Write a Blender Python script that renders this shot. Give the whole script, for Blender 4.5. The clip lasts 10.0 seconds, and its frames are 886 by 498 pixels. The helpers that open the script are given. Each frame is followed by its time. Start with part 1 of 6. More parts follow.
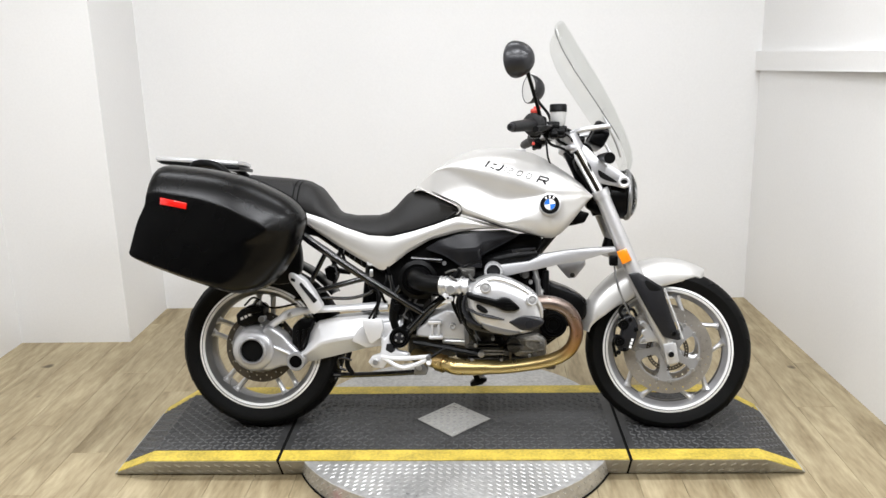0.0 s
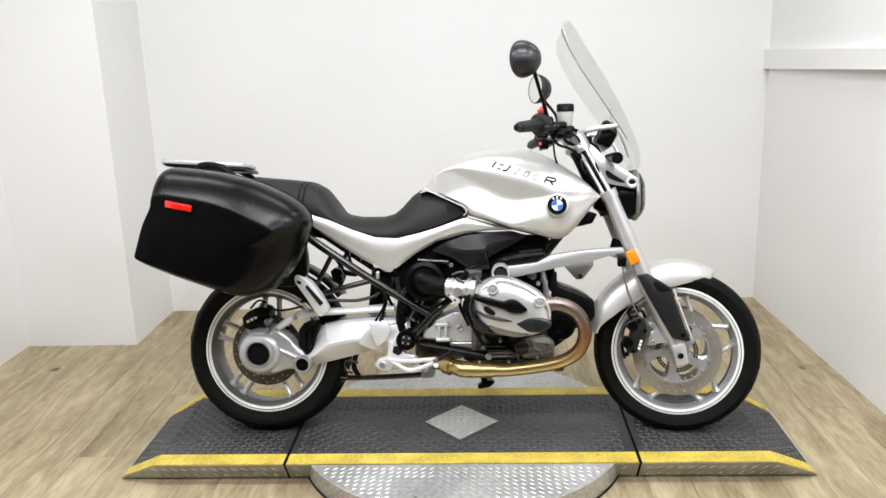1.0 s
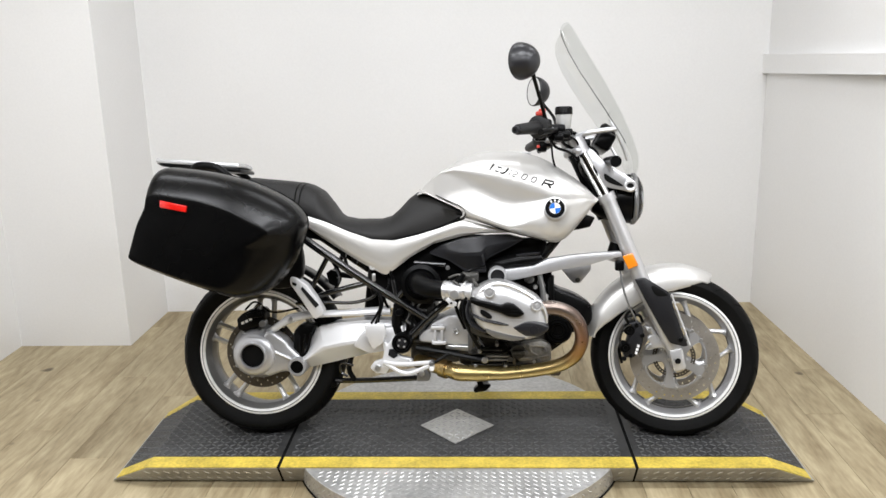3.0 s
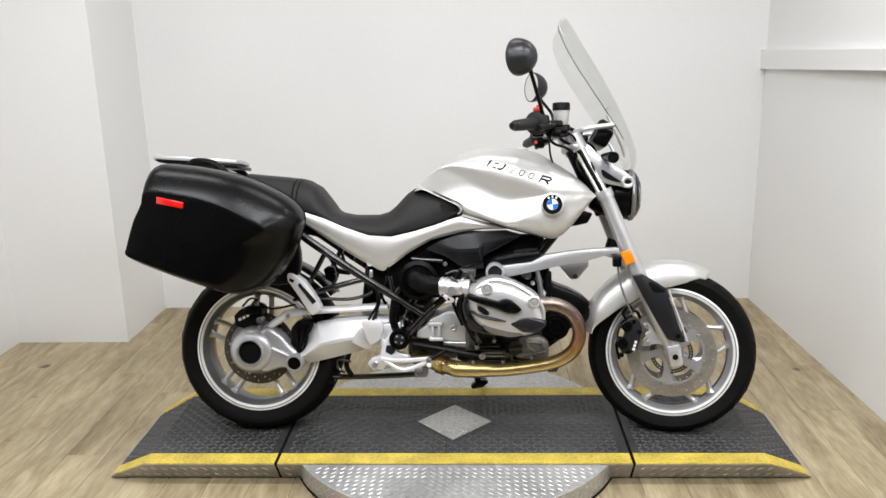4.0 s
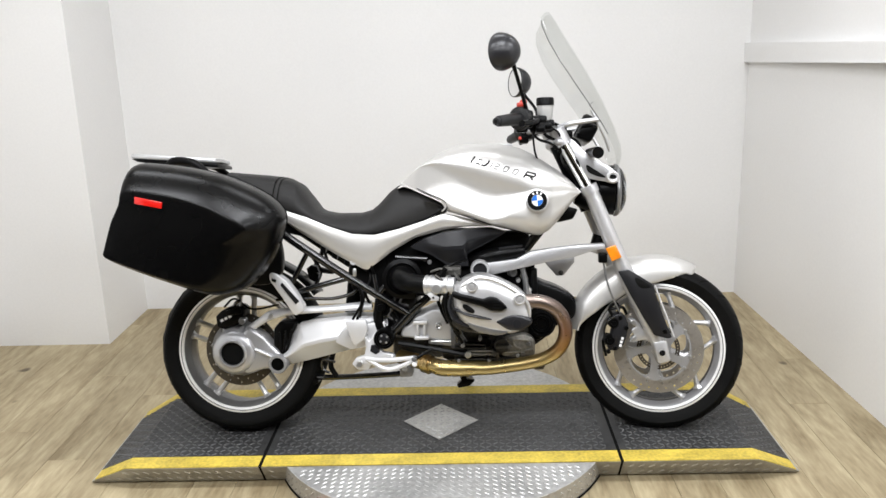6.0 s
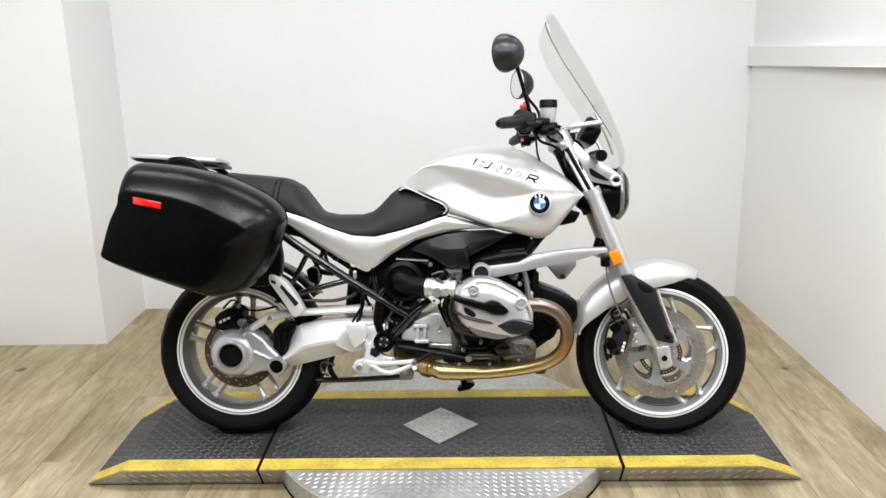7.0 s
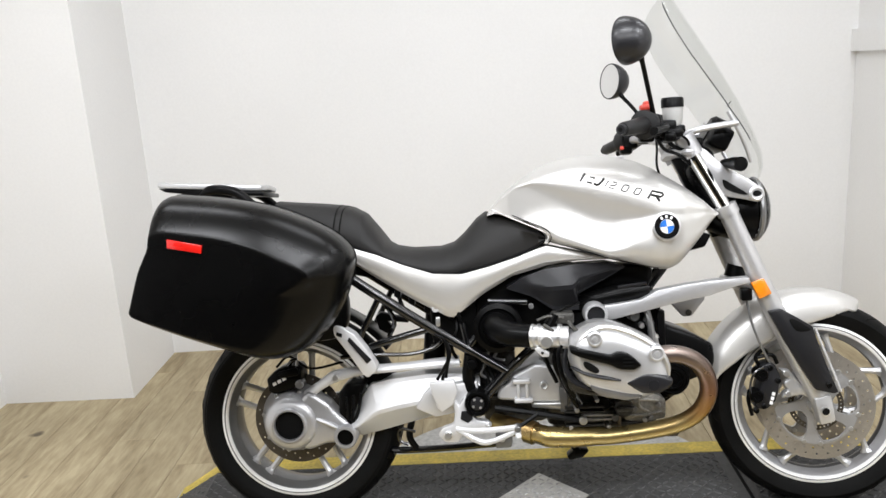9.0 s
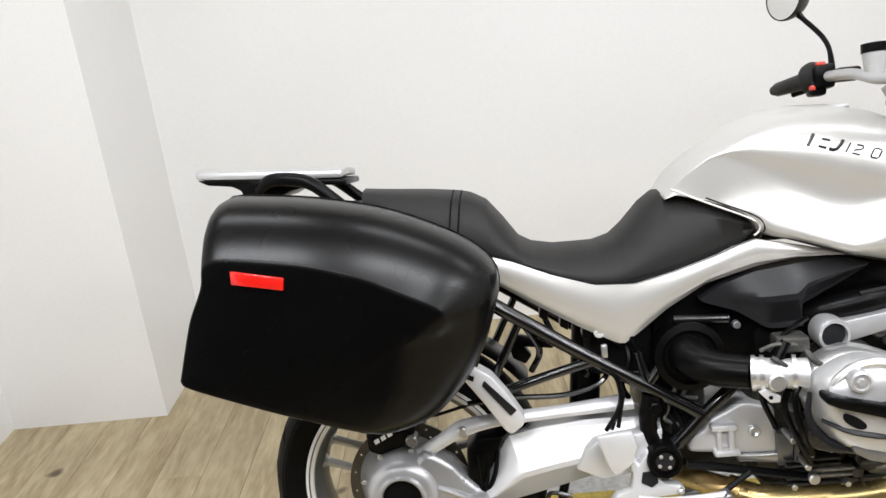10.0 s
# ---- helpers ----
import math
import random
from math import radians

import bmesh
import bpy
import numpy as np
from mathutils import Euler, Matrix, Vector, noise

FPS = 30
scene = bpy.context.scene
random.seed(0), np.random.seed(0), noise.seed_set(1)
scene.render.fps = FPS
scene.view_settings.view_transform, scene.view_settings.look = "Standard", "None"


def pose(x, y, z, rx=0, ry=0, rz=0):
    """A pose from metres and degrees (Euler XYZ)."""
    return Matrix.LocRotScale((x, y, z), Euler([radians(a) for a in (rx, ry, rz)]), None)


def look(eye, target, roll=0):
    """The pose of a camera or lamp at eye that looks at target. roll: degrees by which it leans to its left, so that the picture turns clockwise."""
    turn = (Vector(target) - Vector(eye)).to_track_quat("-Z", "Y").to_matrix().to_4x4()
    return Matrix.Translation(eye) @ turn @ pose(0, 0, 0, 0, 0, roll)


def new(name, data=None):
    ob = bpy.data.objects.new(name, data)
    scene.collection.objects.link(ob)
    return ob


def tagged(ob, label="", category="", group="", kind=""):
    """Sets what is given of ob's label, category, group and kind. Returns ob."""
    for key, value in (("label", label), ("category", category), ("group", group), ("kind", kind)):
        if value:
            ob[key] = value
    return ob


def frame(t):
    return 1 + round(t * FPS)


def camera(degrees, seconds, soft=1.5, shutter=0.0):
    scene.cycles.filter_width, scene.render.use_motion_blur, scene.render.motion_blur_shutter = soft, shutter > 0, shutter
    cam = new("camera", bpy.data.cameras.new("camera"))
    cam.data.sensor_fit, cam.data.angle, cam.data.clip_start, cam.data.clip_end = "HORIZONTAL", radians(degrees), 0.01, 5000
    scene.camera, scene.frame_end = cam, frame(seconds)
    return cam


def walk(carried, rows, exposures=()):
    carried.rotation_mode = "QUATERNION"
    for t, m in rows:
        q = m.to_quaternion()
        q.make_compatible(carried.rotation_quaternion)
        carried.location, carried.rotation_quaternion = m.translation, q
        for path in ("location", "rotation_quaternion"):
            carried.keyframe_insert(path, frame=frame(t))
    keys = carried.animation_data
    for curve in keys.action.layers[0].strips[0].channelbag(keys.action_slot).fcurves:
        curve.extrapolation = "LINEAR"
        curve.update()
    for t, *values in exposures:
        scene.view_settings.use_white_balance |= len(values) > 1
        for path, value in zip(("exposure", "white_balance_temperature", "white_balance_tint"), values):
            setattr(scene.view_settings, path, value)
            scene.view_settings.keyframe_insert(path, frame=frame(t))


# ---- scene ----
cam = camera(56.0, 10.0)
ROWS = [
    (0, (0.066, -2.936, 1.552), (-0.016, -1.005, 1.038), -1.4),
    (0.5, (0.067, -2.924, 1.549), (-0.018, -0.995, 1.031), -1.6),
    (1, (0.065, -2.914, 1.551), (-0.033, -0.983, 1.038), -1.8),
    (1.5, (0.067, -2.906, 1.548), (-0.022, -0.973, 1.041), -1.4),
    (2, (0.067, -2.896, 1.552), (-0.033, -0.966, 1.038), -1.3),
    (2.5, (0.063, -2.895, 1.548), (-0.030, -0.963, 1.040), -1.3),
    (4, (0.067, -2.891, 1.548), (-0.019, -0.961, 1.030), -1.3),
    (4.5, (0.073, -2.881, 1.543), (0.016, -0.960, 0.992), -0.7),
    (5, (0.075, -2.877, 1.544), (0.016, -0.954, 0.998), -1.2),
    (5.5, (0.075, -2.870, 1.544), (0.019, -0.942, 1.015), -1.8),
    (7, (0.062, -2.831, 1.544), (0.013, -0.902, 1.018), -1.2),
    (7.5, (0.054, -2.823, 1.547), (0.001, -0.892, 1.028), -1.1),
    (8, (0.014, -2.785, 1.548), (-0.037, -0.859, 1.013), -1.3),
    (8.3, (-0.045, -2.722, 1.543), (-0.072, -0.807, 0.966), -3.7),
    (8.5, (-0.093, -2.662, 1.539), (-0.127, -0.758, 0.927), -4.0),
    (8.7, (-0.133, -2.545, 1.511), (-0.166, -0.642, 0.895), -3.9),
    (9, (-0.200, -2.290, 1.500), (-0.279, -0.357, 0.991), -3.6),
    (9.2, (-0.246, -2.128, 1.513), (-0.427, -0.205, 0.994), -0.5),
    (9.5, (-0.380, -1.925, 1.493), (-0.562, -0.029, 0.883), -5.0),
    (9.7, (-0.463, -1.777, 1.496), (-0.579, 0.102, 0.822), -5.7),
    (10, (-0.554, -1.580, 1.501), (-0.639, 0.301, 0.826), -6.5),
]
EXPOSURE = [(0, -0.06), (2.0, -0.06), (2.5, -0.13), (4.0, -0.25), (4.5, -0.33), (5.0, -0.31), (5.5, -0.23), (7.0, -0.08), (8.5, -0.05), (9.0, -0.11), (10.0, -0.09)]
walk(cam, [(t, look(eye, target, roll)) for t, eye, target, roll in ROWS], EXPOSURE)

# ---- world and lamps ----
world = bpy.data.worlds.new("world")
scene.world = world
world.use_nodes = True
world.node_tree.nodes["Background"].inputs[0].default_value = (0.9, 0.95, 1.0, 1)
world.node_tree.nodes["Background"].inputs[1].default_value = 0.3
scene.view_settings.exposure = 0.0


def ceiling_lamp(x, y, size_x, size_y, watts, colour=(0.965, 0.985, 1.03)):
    """A rectangular lamp that hangs under the ceiling and shines down."""
    data = bpy.data.lights.new("ceiling_lamp", "AREA")
    data.shape, data.size, data.size_y, data.energy, data.color = "RECTANGLE", size_x, size_y, watts, colour
    ob = new("ceiling_lamp", data)
    ob.matrix_world = pose(x, y, 2.76)
    return ob


for lx in (-1.3, 0.0, 1.3):
    ceiling_lamp(lx, -2.2, 0.9, 0.3, 36)
    ceiling_lamp(lx, -0.9, 0.9, 0.3, 26)
    ceiling_lamp(lx, 0.5, 0.9, 0.3, 9)


# ---- materials ----
def material(name, colour, rough=0.5, metal=0.0, vary=0.12, scale=6.0, fine=60.0, bump=0.0, coat=0.0, spread=0.0, spec=0.5, rvary=0.05):
    """A surface with two scales of variation in colour and roughness, and a fine relief."""
    m = bpy.data.materials.new(name)
    m.use_nodes = True
    nt = m.node_tree
    n, lk = nt.nodes, nt.links
    b = n["Principled BSDF"]
    b.inputs["Metallic"].default_value = metal
    b.inputs["Coat Weight"].default_value = coat
    b.inputs["Coat Roughness"].default_value = 0.06
    b.inputs["Specular IOR Level"].default_value = spec
    co = n.new("ShaderNodeTexCoord")
    big, small = n.new("ShaderNodeTexNoise"), n.new("ShaderNodeTexNoise")
    big.inputs["Scale"].default_value, big.inputs["Detail"].default_value = scale, 3
    small.inputs["Scale"].default_value, small.inputs["Detail"].default_value = fine, 4
    lk.new(co.outputs["Object"], big.inputs["Vector"])
    lk.new(co.outputs["Object"], small.inputs["Vector"])
    mixn = n.new("ShaderNodeMath")
    mixn.operation = "ADD"
    lk.new(big.outputs["Fac"], mixn.inputs[0])
    lk.new(small.outputs["Fac"], mixn.inputs[1])
    value = n.new("ShaderNodeMapRange")
    value.inputs["From Min"].default_value, value.inputs["From Max"].default_value = 0.6, 1.4
    value.inputs["To Min"].default_value, value.inputs["To Max"].default_value = 1 - vary, 1 + vary
    lk.new(mixn.outputs[0], value.inputs["Value"])
    hsv = n.new("ShaderNodeHueSaturation")
    hsv.inputs["Color"].default_value = (*colour, 1)
    last = value.outputs[0]
    if spread:
        info = n.new("ShaderNodeObjectInfo")
        each = n.new("ShaderNodeMapRange")
        each.inputs["To Min"].default_value, each.inputs["To Max"].default_value = 1 - spread, 1 + spread
        lk.new(info.outputs["Random"], each.inputs["Value"])
        mul = n.new("ShaderNodeMath")
        mul.operation = "MULTIPLY"
        lk.new(last, mul.inputs[0])
        lk.new(each.outputs[0], mul.inputs[1])
        last = mul.outputs[0]
    lk.new(last, hsv.inputs["Value"])
    lk.new(hsv.outputs[0], b.inputs["Base Color"])
    rr = n.new("ShaderNodeMapRange")
    rr.inputs["From Min"].default_value, rr.inputs["From Max"].default_value = (0.6, 1.4) if rvary > 0.1 else (0.3, 0.7)
    rr.inputs["To Min"].default_value, rr.inputs["To Max"].default_value = max(rough * (1 - rvary), 0.02), min(rough * (1 + rvary), 1)
    lk.new(mixn.outputs[0] if rvary > 0.1 else big.outputs["Fac"], rr.inputs["Value"])
    lk.new(rr.outputs[0], b.inputs["Roughness"])
    if bump:
        bp = n.new("ShaderNodeBump")
        bp.inputs["Strength"].default_value, bp.inputs["Distance"].default_value = bump, 0.002
        lk.new(small.outputs["Fac"], bp.inputs["Height"])
        lk.new(bp.outputs[0], b.inputs["Normal"])
    return m


def wood_floor():
    """Pale oak plank with long grain, streaks and a tint of its own for each plank."""
    m = bpy.data.materials.new("oak_plank")
    m.use_nodes = True
    nt = m.node_tree
    n, lk = nt.nodes, nt.links
    b = n["Principled BSDF"]
    co, info = n.new("ShaderNodeTexCoord"), n.new("ShaderNodeObjectInfo")
    shift = n.new("ShaderNodeVectorMath")
    shift.operation = "MULTIPLY_ADD"
    off = n.new("ShaderNodeCombineXYZ")
    lk.new(info.outputs["Random"], off.inputs[0])
    lk.new(info.outputs["Random"], off.inputs[1])
    shift.inputs[1].default_value = (37, 53, 1)
    lk.new(off.outputs[0], shift.inputs[0])
    lk.new(co.outputs["Object"], shift.inputs[2])
    stretch = n.new("ShaderNodeMapping")
    stretch.inputs["Scale"].default_value = (8, 1.3, 1)
    lk.new(shift.outputs[0], stretch.inputs[0])
    broad, grain = n.new("ShaderNodeTexNoise"), n.new("ShaderNodeTexNoise")
    broad.inputs["Scale"].default_value, broad.inputs["Detail"].default_value, broad.inputs["Distortion"].default_value = 1.6, 4, 0.8
    grain.inputs["Scale"].default_value, grain.inputs["Detail"].default_value = 9, 6
    lk.new(stretch.outputs[0], broad.inputs["Vector"])
    lk.new(stretch.outputs[0], grain.inputs["Vector"])
    ramp = n.new("ShaderNodeValToRGB")
    ramp.color_ramp.elements[0].position, ramp.color_ramp.elements[0].color = 0.34, (0.225, 0.174, 0.098, 1)
    ramp.color_ramp.elements[1].position, ramp.color_ramp.elements[1].color = 0.66, (0.47, 0.395, 0.252, 1)
    add = n.new("ShaderNodeMath")
    add.operation = "MULTIPLY_ADD"
    add.inputs[1].default_value, add.inputs[2].default_value = 0.35, 0.0
    lk.new(grain.outputs["Fac"], add.inputs[0])
    half = n.new("ShaderNodeMath")
    half.operation = "MULTIPLY_ADD"
    half.inputs[1].default_value = 0.65
    lk.new(broad.outputs["Fac"], half.inputs[0])
    lk.new(add.outputs[0], half.inputs[2])
    lk.new(half.outputs[0], ramp.inputs[0])
    each = n.new("ShaderNodeMapRange")
    each.inputs["To Min"].default_value, each.inputs["To Max"].default_value = 0.93, 1.07
    lk.new(info.outputs["Random"], each.inputs["Value"])
    hsv = n.new("ShaderNodeHueSaturation")
    lk.new(each.outputs[0], hsv.inputs["Value"])
    knot, spot, dab = n.new("ShaderNodeTexNoise"), n.new("ShaderNodeMapRange"), n.new("ShaderNodeMixRGB")
    knot.inputs["Scale"].default_value, knot.inputs["Detail"].default_value = 7.0, 1
    lk.new(shift.outputs[0], knot.inputs["Vector"])
    spot.inputs["From Min"].default_value, spot.inputs["From Max"].default_value = 0.74, 0.80
    lk.new(knot.outputs["Fac"], spot.inputs["Value"])
    dab.inputs[2].default_value = (0.10, 0.075, 0.045, 1)
    lk.new(spot.outputs[0], dab.inputs[0])
    lk.new(ramp.outputs[0], dab.inputs[1])
    lk.new(dab.outputs[0], hsv.inputs["Color"])
    lk.new(hsv.outputs[0], b.inputs["Base Color"])
    b.inputs["Roughness"].default_value = 0.55
    b.inputs["Specular IOR Level"].default_value = 0.3
    bp = n.new("ShaderNodeBump")
    bp.inputs["Strength"].default_value, bp.inputs["Distance"].default_value = 0.25, 0.001
    lk.new(grain.outputs["Fac"], bp.inputs["Height"])
    lk.new(bp.outputs[0], b.inputs["Normal"])
    return m


def heat_tint():
    """Steel exhaust pipe, straw gold to bronze brown by patches of heat."""
    m = material("heated_steel", (0.55, 0.38, 0.2), 0.32, 0.9, 0.15, 5, 40, rvary=0.3)
    nt = m.node_tree
    n, lk = nt.nodes, nt.links
    co, sep = n.new("ShaderNodeTexCoord"), n.new("ShaderNodeSeparateXYZ")
    lk.new(co.outputs["Object"], sep.inputs[0])
    nz = n.new("ShaderNodeTexNoise")
    nz.inputs["Scale"].default_value = 7
    lk.new(co.outputs["Object"], nz.inputs["Vector"])
    mix = n.new("ShaderNodeMath")
    mix.operation = "MULTIPLY_ADD"
    mix.inputs[1].default_value = 0.16
    lk.new(nz.outputs["Fac"], mix.inputs[0])
    lk.new(sep.outputs[2], mix.inputs[2])
    ramp = n.new("ShaderNodeValToRGB")
    e = ramp.color_ramp.elements
    e[0].position, e[0].color = 0.345, (0.46, 0.36, 0.16, 1)
    e[1].position, e[1].color = 0.60, (0.26, 0.215, 0.19, 1)
    for p, c in ((0.40, (0.33, 0.19, 0.075, 1)), (0.47, (0.22, 0.125, 0.085, 1)), (0.53, (0.20, 0.15, 0.125, 1))):
        k = e.new(p)
        k.color = c
    lk.new(mix.outputs[0], ramp.inputs[0])
    lk.new(ramp.outputs[0], n["Principled BSDF"].inputs["Base Color"])
    return m


def clear(name, colour, rough=0.02, ior=1.3):
    m = bpy.data.materials.new(name)
    m.use_nodes = True
    b = m.node_tree.nodes["Principled BSDF"]
    b.inputs["Base Color"].default_value = (*colour, 1)
    b.inputs["Roughness"].default_value, b.inputs["IOR"].default_value = rough, ior
    b.inputs["Transmission Weight"].default_value = 1.0
    return m


WALL = material("white_wall_paint", (0.80, 0.795, 0.785), 0.55, 0, 0.03, 1.2, 90, 0.12)
# near-black stands in for the dimness of the room behind the camera
REARWALL = material("unlit_room_wall", (0.035, 0.034, 0.033), 0.8, 0, 0.05, 1.2, 90, 0.1)
CEIL = material("ceiling_paint", (0.55, 0.54, 0.52), 0.8, 0, 0.05, 1.2, 90, 0.1)
PLANK = wood_floor()
GROUND = material("screed", (0.05, 0.045, 0.038), 0.9)
DECK = material("black_tread_plate", (0.034, 0.034, 0.034), 0.45, 0, 0.7, 4, 60, 0.3, spec=0.3, rvary=0.25)
YELLOW = material("yellow_safety_paint", (0.55, 0.415, 0.062), 0.55, 0, 0.45, 14, 90, 0.2)
TREAD = material("aluminium_tread_plate", (0.42, 0.415, 0.395), 0.4, 0.5, 0.25, 7, 90, 0.15, rvary=0.25)
TABLE = material("stained_tread_plate", (0.47, 0.468, 0.458), 0.36, 0.5, 0.4, 3.5, 60, 0.12, rvary=0.25)
LUG = material("polished_tread_lug", (0.70, 0.70, 0.69), 0.25, 0.5, 0.08)
# black for the shade under the stand and between its sections
SHADE_BLACK = material("black_gap_shade", (0.004, 0.004, 0.004), 0.8, spec=0.1)
PAINT = material("silver_metallic_paint", (0.58, 0.57, 0.55), 0.36, 0.5, 0.008, 3, 30, 0.0, 0.3)
SEAT = material("black_vinyl", (0.017, 0.0165, 0.016), 0.5, 0, 0.25, 12, 500, 0.35, spec=0.2)
CASE = material("textured_black_plastic", (0.0011, 0.0011, 0.0012), 0.27, 0, 0.2, 6, 400, 0.01, spec=0.22)
BLACK = material("satin_black_plastic", (0.0022, 0.0022, 0.0023), 0.3, 0, 0.25, 9, 200, 0.05, spec=0.11)
BLACKMETAL = material("black_enamelled_steel", (0.004, 0.004, 0.0045), 0.16, 0.0, 0.25, 9, 120, spec=0.75)
# paler than the deck: highlights on its lugs are put into the colour
DECKLUG = material("lit_black_lug", (0.062, 0.062, 0.062), 0.3, 0, 0.6, 5, 60, spec=0.5)
GLOSSBLACK = material("gloss_black_plastic", (0.012, 0.012, 0.014), 0.32, 0, 0.15, 9, 200, 0.02, spec=0.45)
GRIPRUBBER = material("grey_black_grip_rubber", (0.013, 0.013, 0.0135), 0.45, 0, 0.2, 14, 260, 0.3, spec=0.3)
GREYPLASTIC = material("dark_grey_plastic", (0.0125, 0.0125, 0.014), 0.33, 0, 0.2, 9, 300, 0.1, spec=0.24)
TYRE = material("tyre_rubber", (0.0055, 0.0055, 0.0054), 0.55, 0, 0.35, 14, 200, 0.2, spec=0.06, rvary=0.2)
ALU = material("cast_aluminium", (0.66, 0.66, 0.655), 0.3, 0.85, 0.05, 9, 30)
ALUPAINT = material("silver_painted_casting", (0.67, 0.67, 0.675), 0.42, 0.4, 0.03, 4, 20)
# wheel silver darkened: shade inside the rim barrel is put into the colour
RIM = material("shaded_wheel_silver", (0.17, 0.17, 0.172), 0.32, 0.8, 0.06, 9, 30)
SATIN = material("satin_silver_casting", (0.56, 0.56, 0.565), 0.36, 0.6, 0.04, 8, 40)
DRIVE = material("grey_silver_casting", (0.47, 0.47, 0.48), 0.36, 0.6, 0.05, 8, 40)
STRIPE = material("white_rim_tape", (0.86, 0.86, 0.85), 0.4, 0.1, 0.05)
LIP = material("machined_rim_lip", (0.80, 0.80, 0.80), 0.4, 0.2, 0.06, 9, 60)
STEEL = material("brushed_disc_steel", (0.52, 0.49, 0.45), 0.36, 0.85, 0.12, 9, 160, rvary=0.2)
BRONZE = material("worn_bronze_steel", (0.10, 0.088, 0.072), 0.45, 0.7, 0.25, 12, 160, rvary=0.2)
YOKE = material("grey_forged_alloy", (0.23, 0.23, 0.23), 0.35, 0.7, 0.08, 9, 40)
CHROME = material("chrome", (0.85, 0.85, 0.85), 0.08, 1.0, 0.03)
ENGINE = material("grey_engine_casting", (0.055, 0.053, 0.048), 0.42, 0.5, 0.6, 14, 160, 0.3, rvary=0.25)
CASTING = material("stained_grey_casting", (0.25, 0.24, 0.215), 0.4, 0.5, 0.5, 16, 120, 0.3, rvary=0.25)
# stands in for shade in holes, slots and grooves; also seams and black parts
DARK = material("recess_shade_and_black", (0.004, 0.004, 0.004), 0.7, spec=0.1)
PIPE = heat_tint()
RED = material("red_reflector", (0.62, 0.012, 0.008), 0.2, 0, 0.15, 40, 300, 0.2, 0.6)
AMBER = material("amber_reflector", (0.80, 0.24, 0.01), 0.2, 0, 0.1, 40, 300, 0.2, 0.6)
REDPLASTIC = material("red_switch", (0.55, 0.05, 0.03), 0.4)
BADGE_WHITE = material("white_enamel", (0.8, 0.8, 0.8), 0.15, 0, 0.03)
BADGE_BLUE = material("blue_enamel", (0.03, 0.16, 0.55), 0.15, 0, 0.05)
INK = material("black_lettering", (0.015, 0.015, 0.015), 0.4)
GLASS = bpy.data.materials.new("clear_acrylic")
GLASS.use_nodes = True
gn, gl = GLASS.node_tree.nodes, GLASS.node_tree.links
see, shine, both = gn.new("ShaderNodeBsdfTransparent"), gn.new("ShaderNodeBsdfGlossy"), gn.new("ShaderNodeMixShader")
see.inputs[0].default_value = (0.945, 0.95, 0.945, 1)
shine.inputs["Roughness"].default_value = 0.04
both.inputs[0].default_value = 0.05
gl.new(see.outputs[0], both.inputs[1])
gl.new(shine.outputs[0], both.inputs[2])
gl.new(both.outputs[0], gn["Material Output"].inputs[0])
LENS = clear("lamp_glass", (0.95, 0.96, 0.97), 0.02, 1.3)
TANKCUP = material("milky_plastic", (0.42, 0.42, 0.41), 0.35, 0, 0.05, 20, 80)
MIRROR = material("mirror_glass", (0.9, 0.9, 0.9), 0.02, 1.0, 0.01)


# ---- mesh helpers ----
def part(name, bm, mat, parent=None, label="", smooth=35.0, sub=0):
    """Links a bmesh as one mesh object, under a parent where one is given."""
    bmesh.ops.recalc_face_normals(bm, faces=bm.faces[:])
    me = bpy.data.meshes.new(name)
    bm.to_mesh(me)
    bm.free()
    me.materials.append(mat)
    if smooth and len(me.polygons):
        me.polygons.foreach_set("use_smooth", [True] * len(me.polygons))
        if not sub:
            me.set_sharp_from_angle(angle=radians(smooth))
    ob = new(name, me)
    if parent:
        ob.parent = parent
    if label:
        tagged(ob, label)
    if sub:
        s = ob.modifiers.new("round", "SUBSURF")
        s.levels = s.render_levels = sub
    return ob


def box(x0, x1, y0, y1, z0, z1, bevel=0.0, seg=2):
    bm = bmesh.new()
    bmesh.ops.create_cube(bm, size=1, matrix=Matrix.Translation(((x0 + x1) / 2, (y0 + y1) / 2, (z0 + z1) / 2)) @ Matrix.Diagonal((abs(x1 - x0), abs(y1 - y0), abs(z1 - z0), 1)))
    if bevel:
        bmesh.ops.bevel(bm, geom=bm.edges[:], offset=bevel, segments=seg, affect="EDGES", profile=0.5)
    return bm


def join(*bms):
    out = bms[0]
    for bm in bms[1:]:
        me = bpy.data.meshes.new("joined")
        bm.to_mesh(me)
        bm.free()
        out.from_mesh(me)
        bpy.data.meshes.remove(me)
    return out


def moved(bm, m):
    bmesh.ops.transform(bm, matrix=m, verts=bm.verts[:])
    return bm


def loft(rings, caps=True, closed=True):
    """A skin over rings of equal length."""
    bm = bmesh.new()
    vs = [[bm.verts.new(p) for p in r] for r in rings]
    k = len(rings[0])
    for a, b in zip(vs, vs[1:]):
        for i in range(k if closed else k - 1):
            j = (i + 1) % k
            bm.faces.new((a[i], a[j], b[j], b[i]))
    if caps and closed:
        bm.faces.new(vs[0])
        bm.faces.new(vs[-1])
    return bm


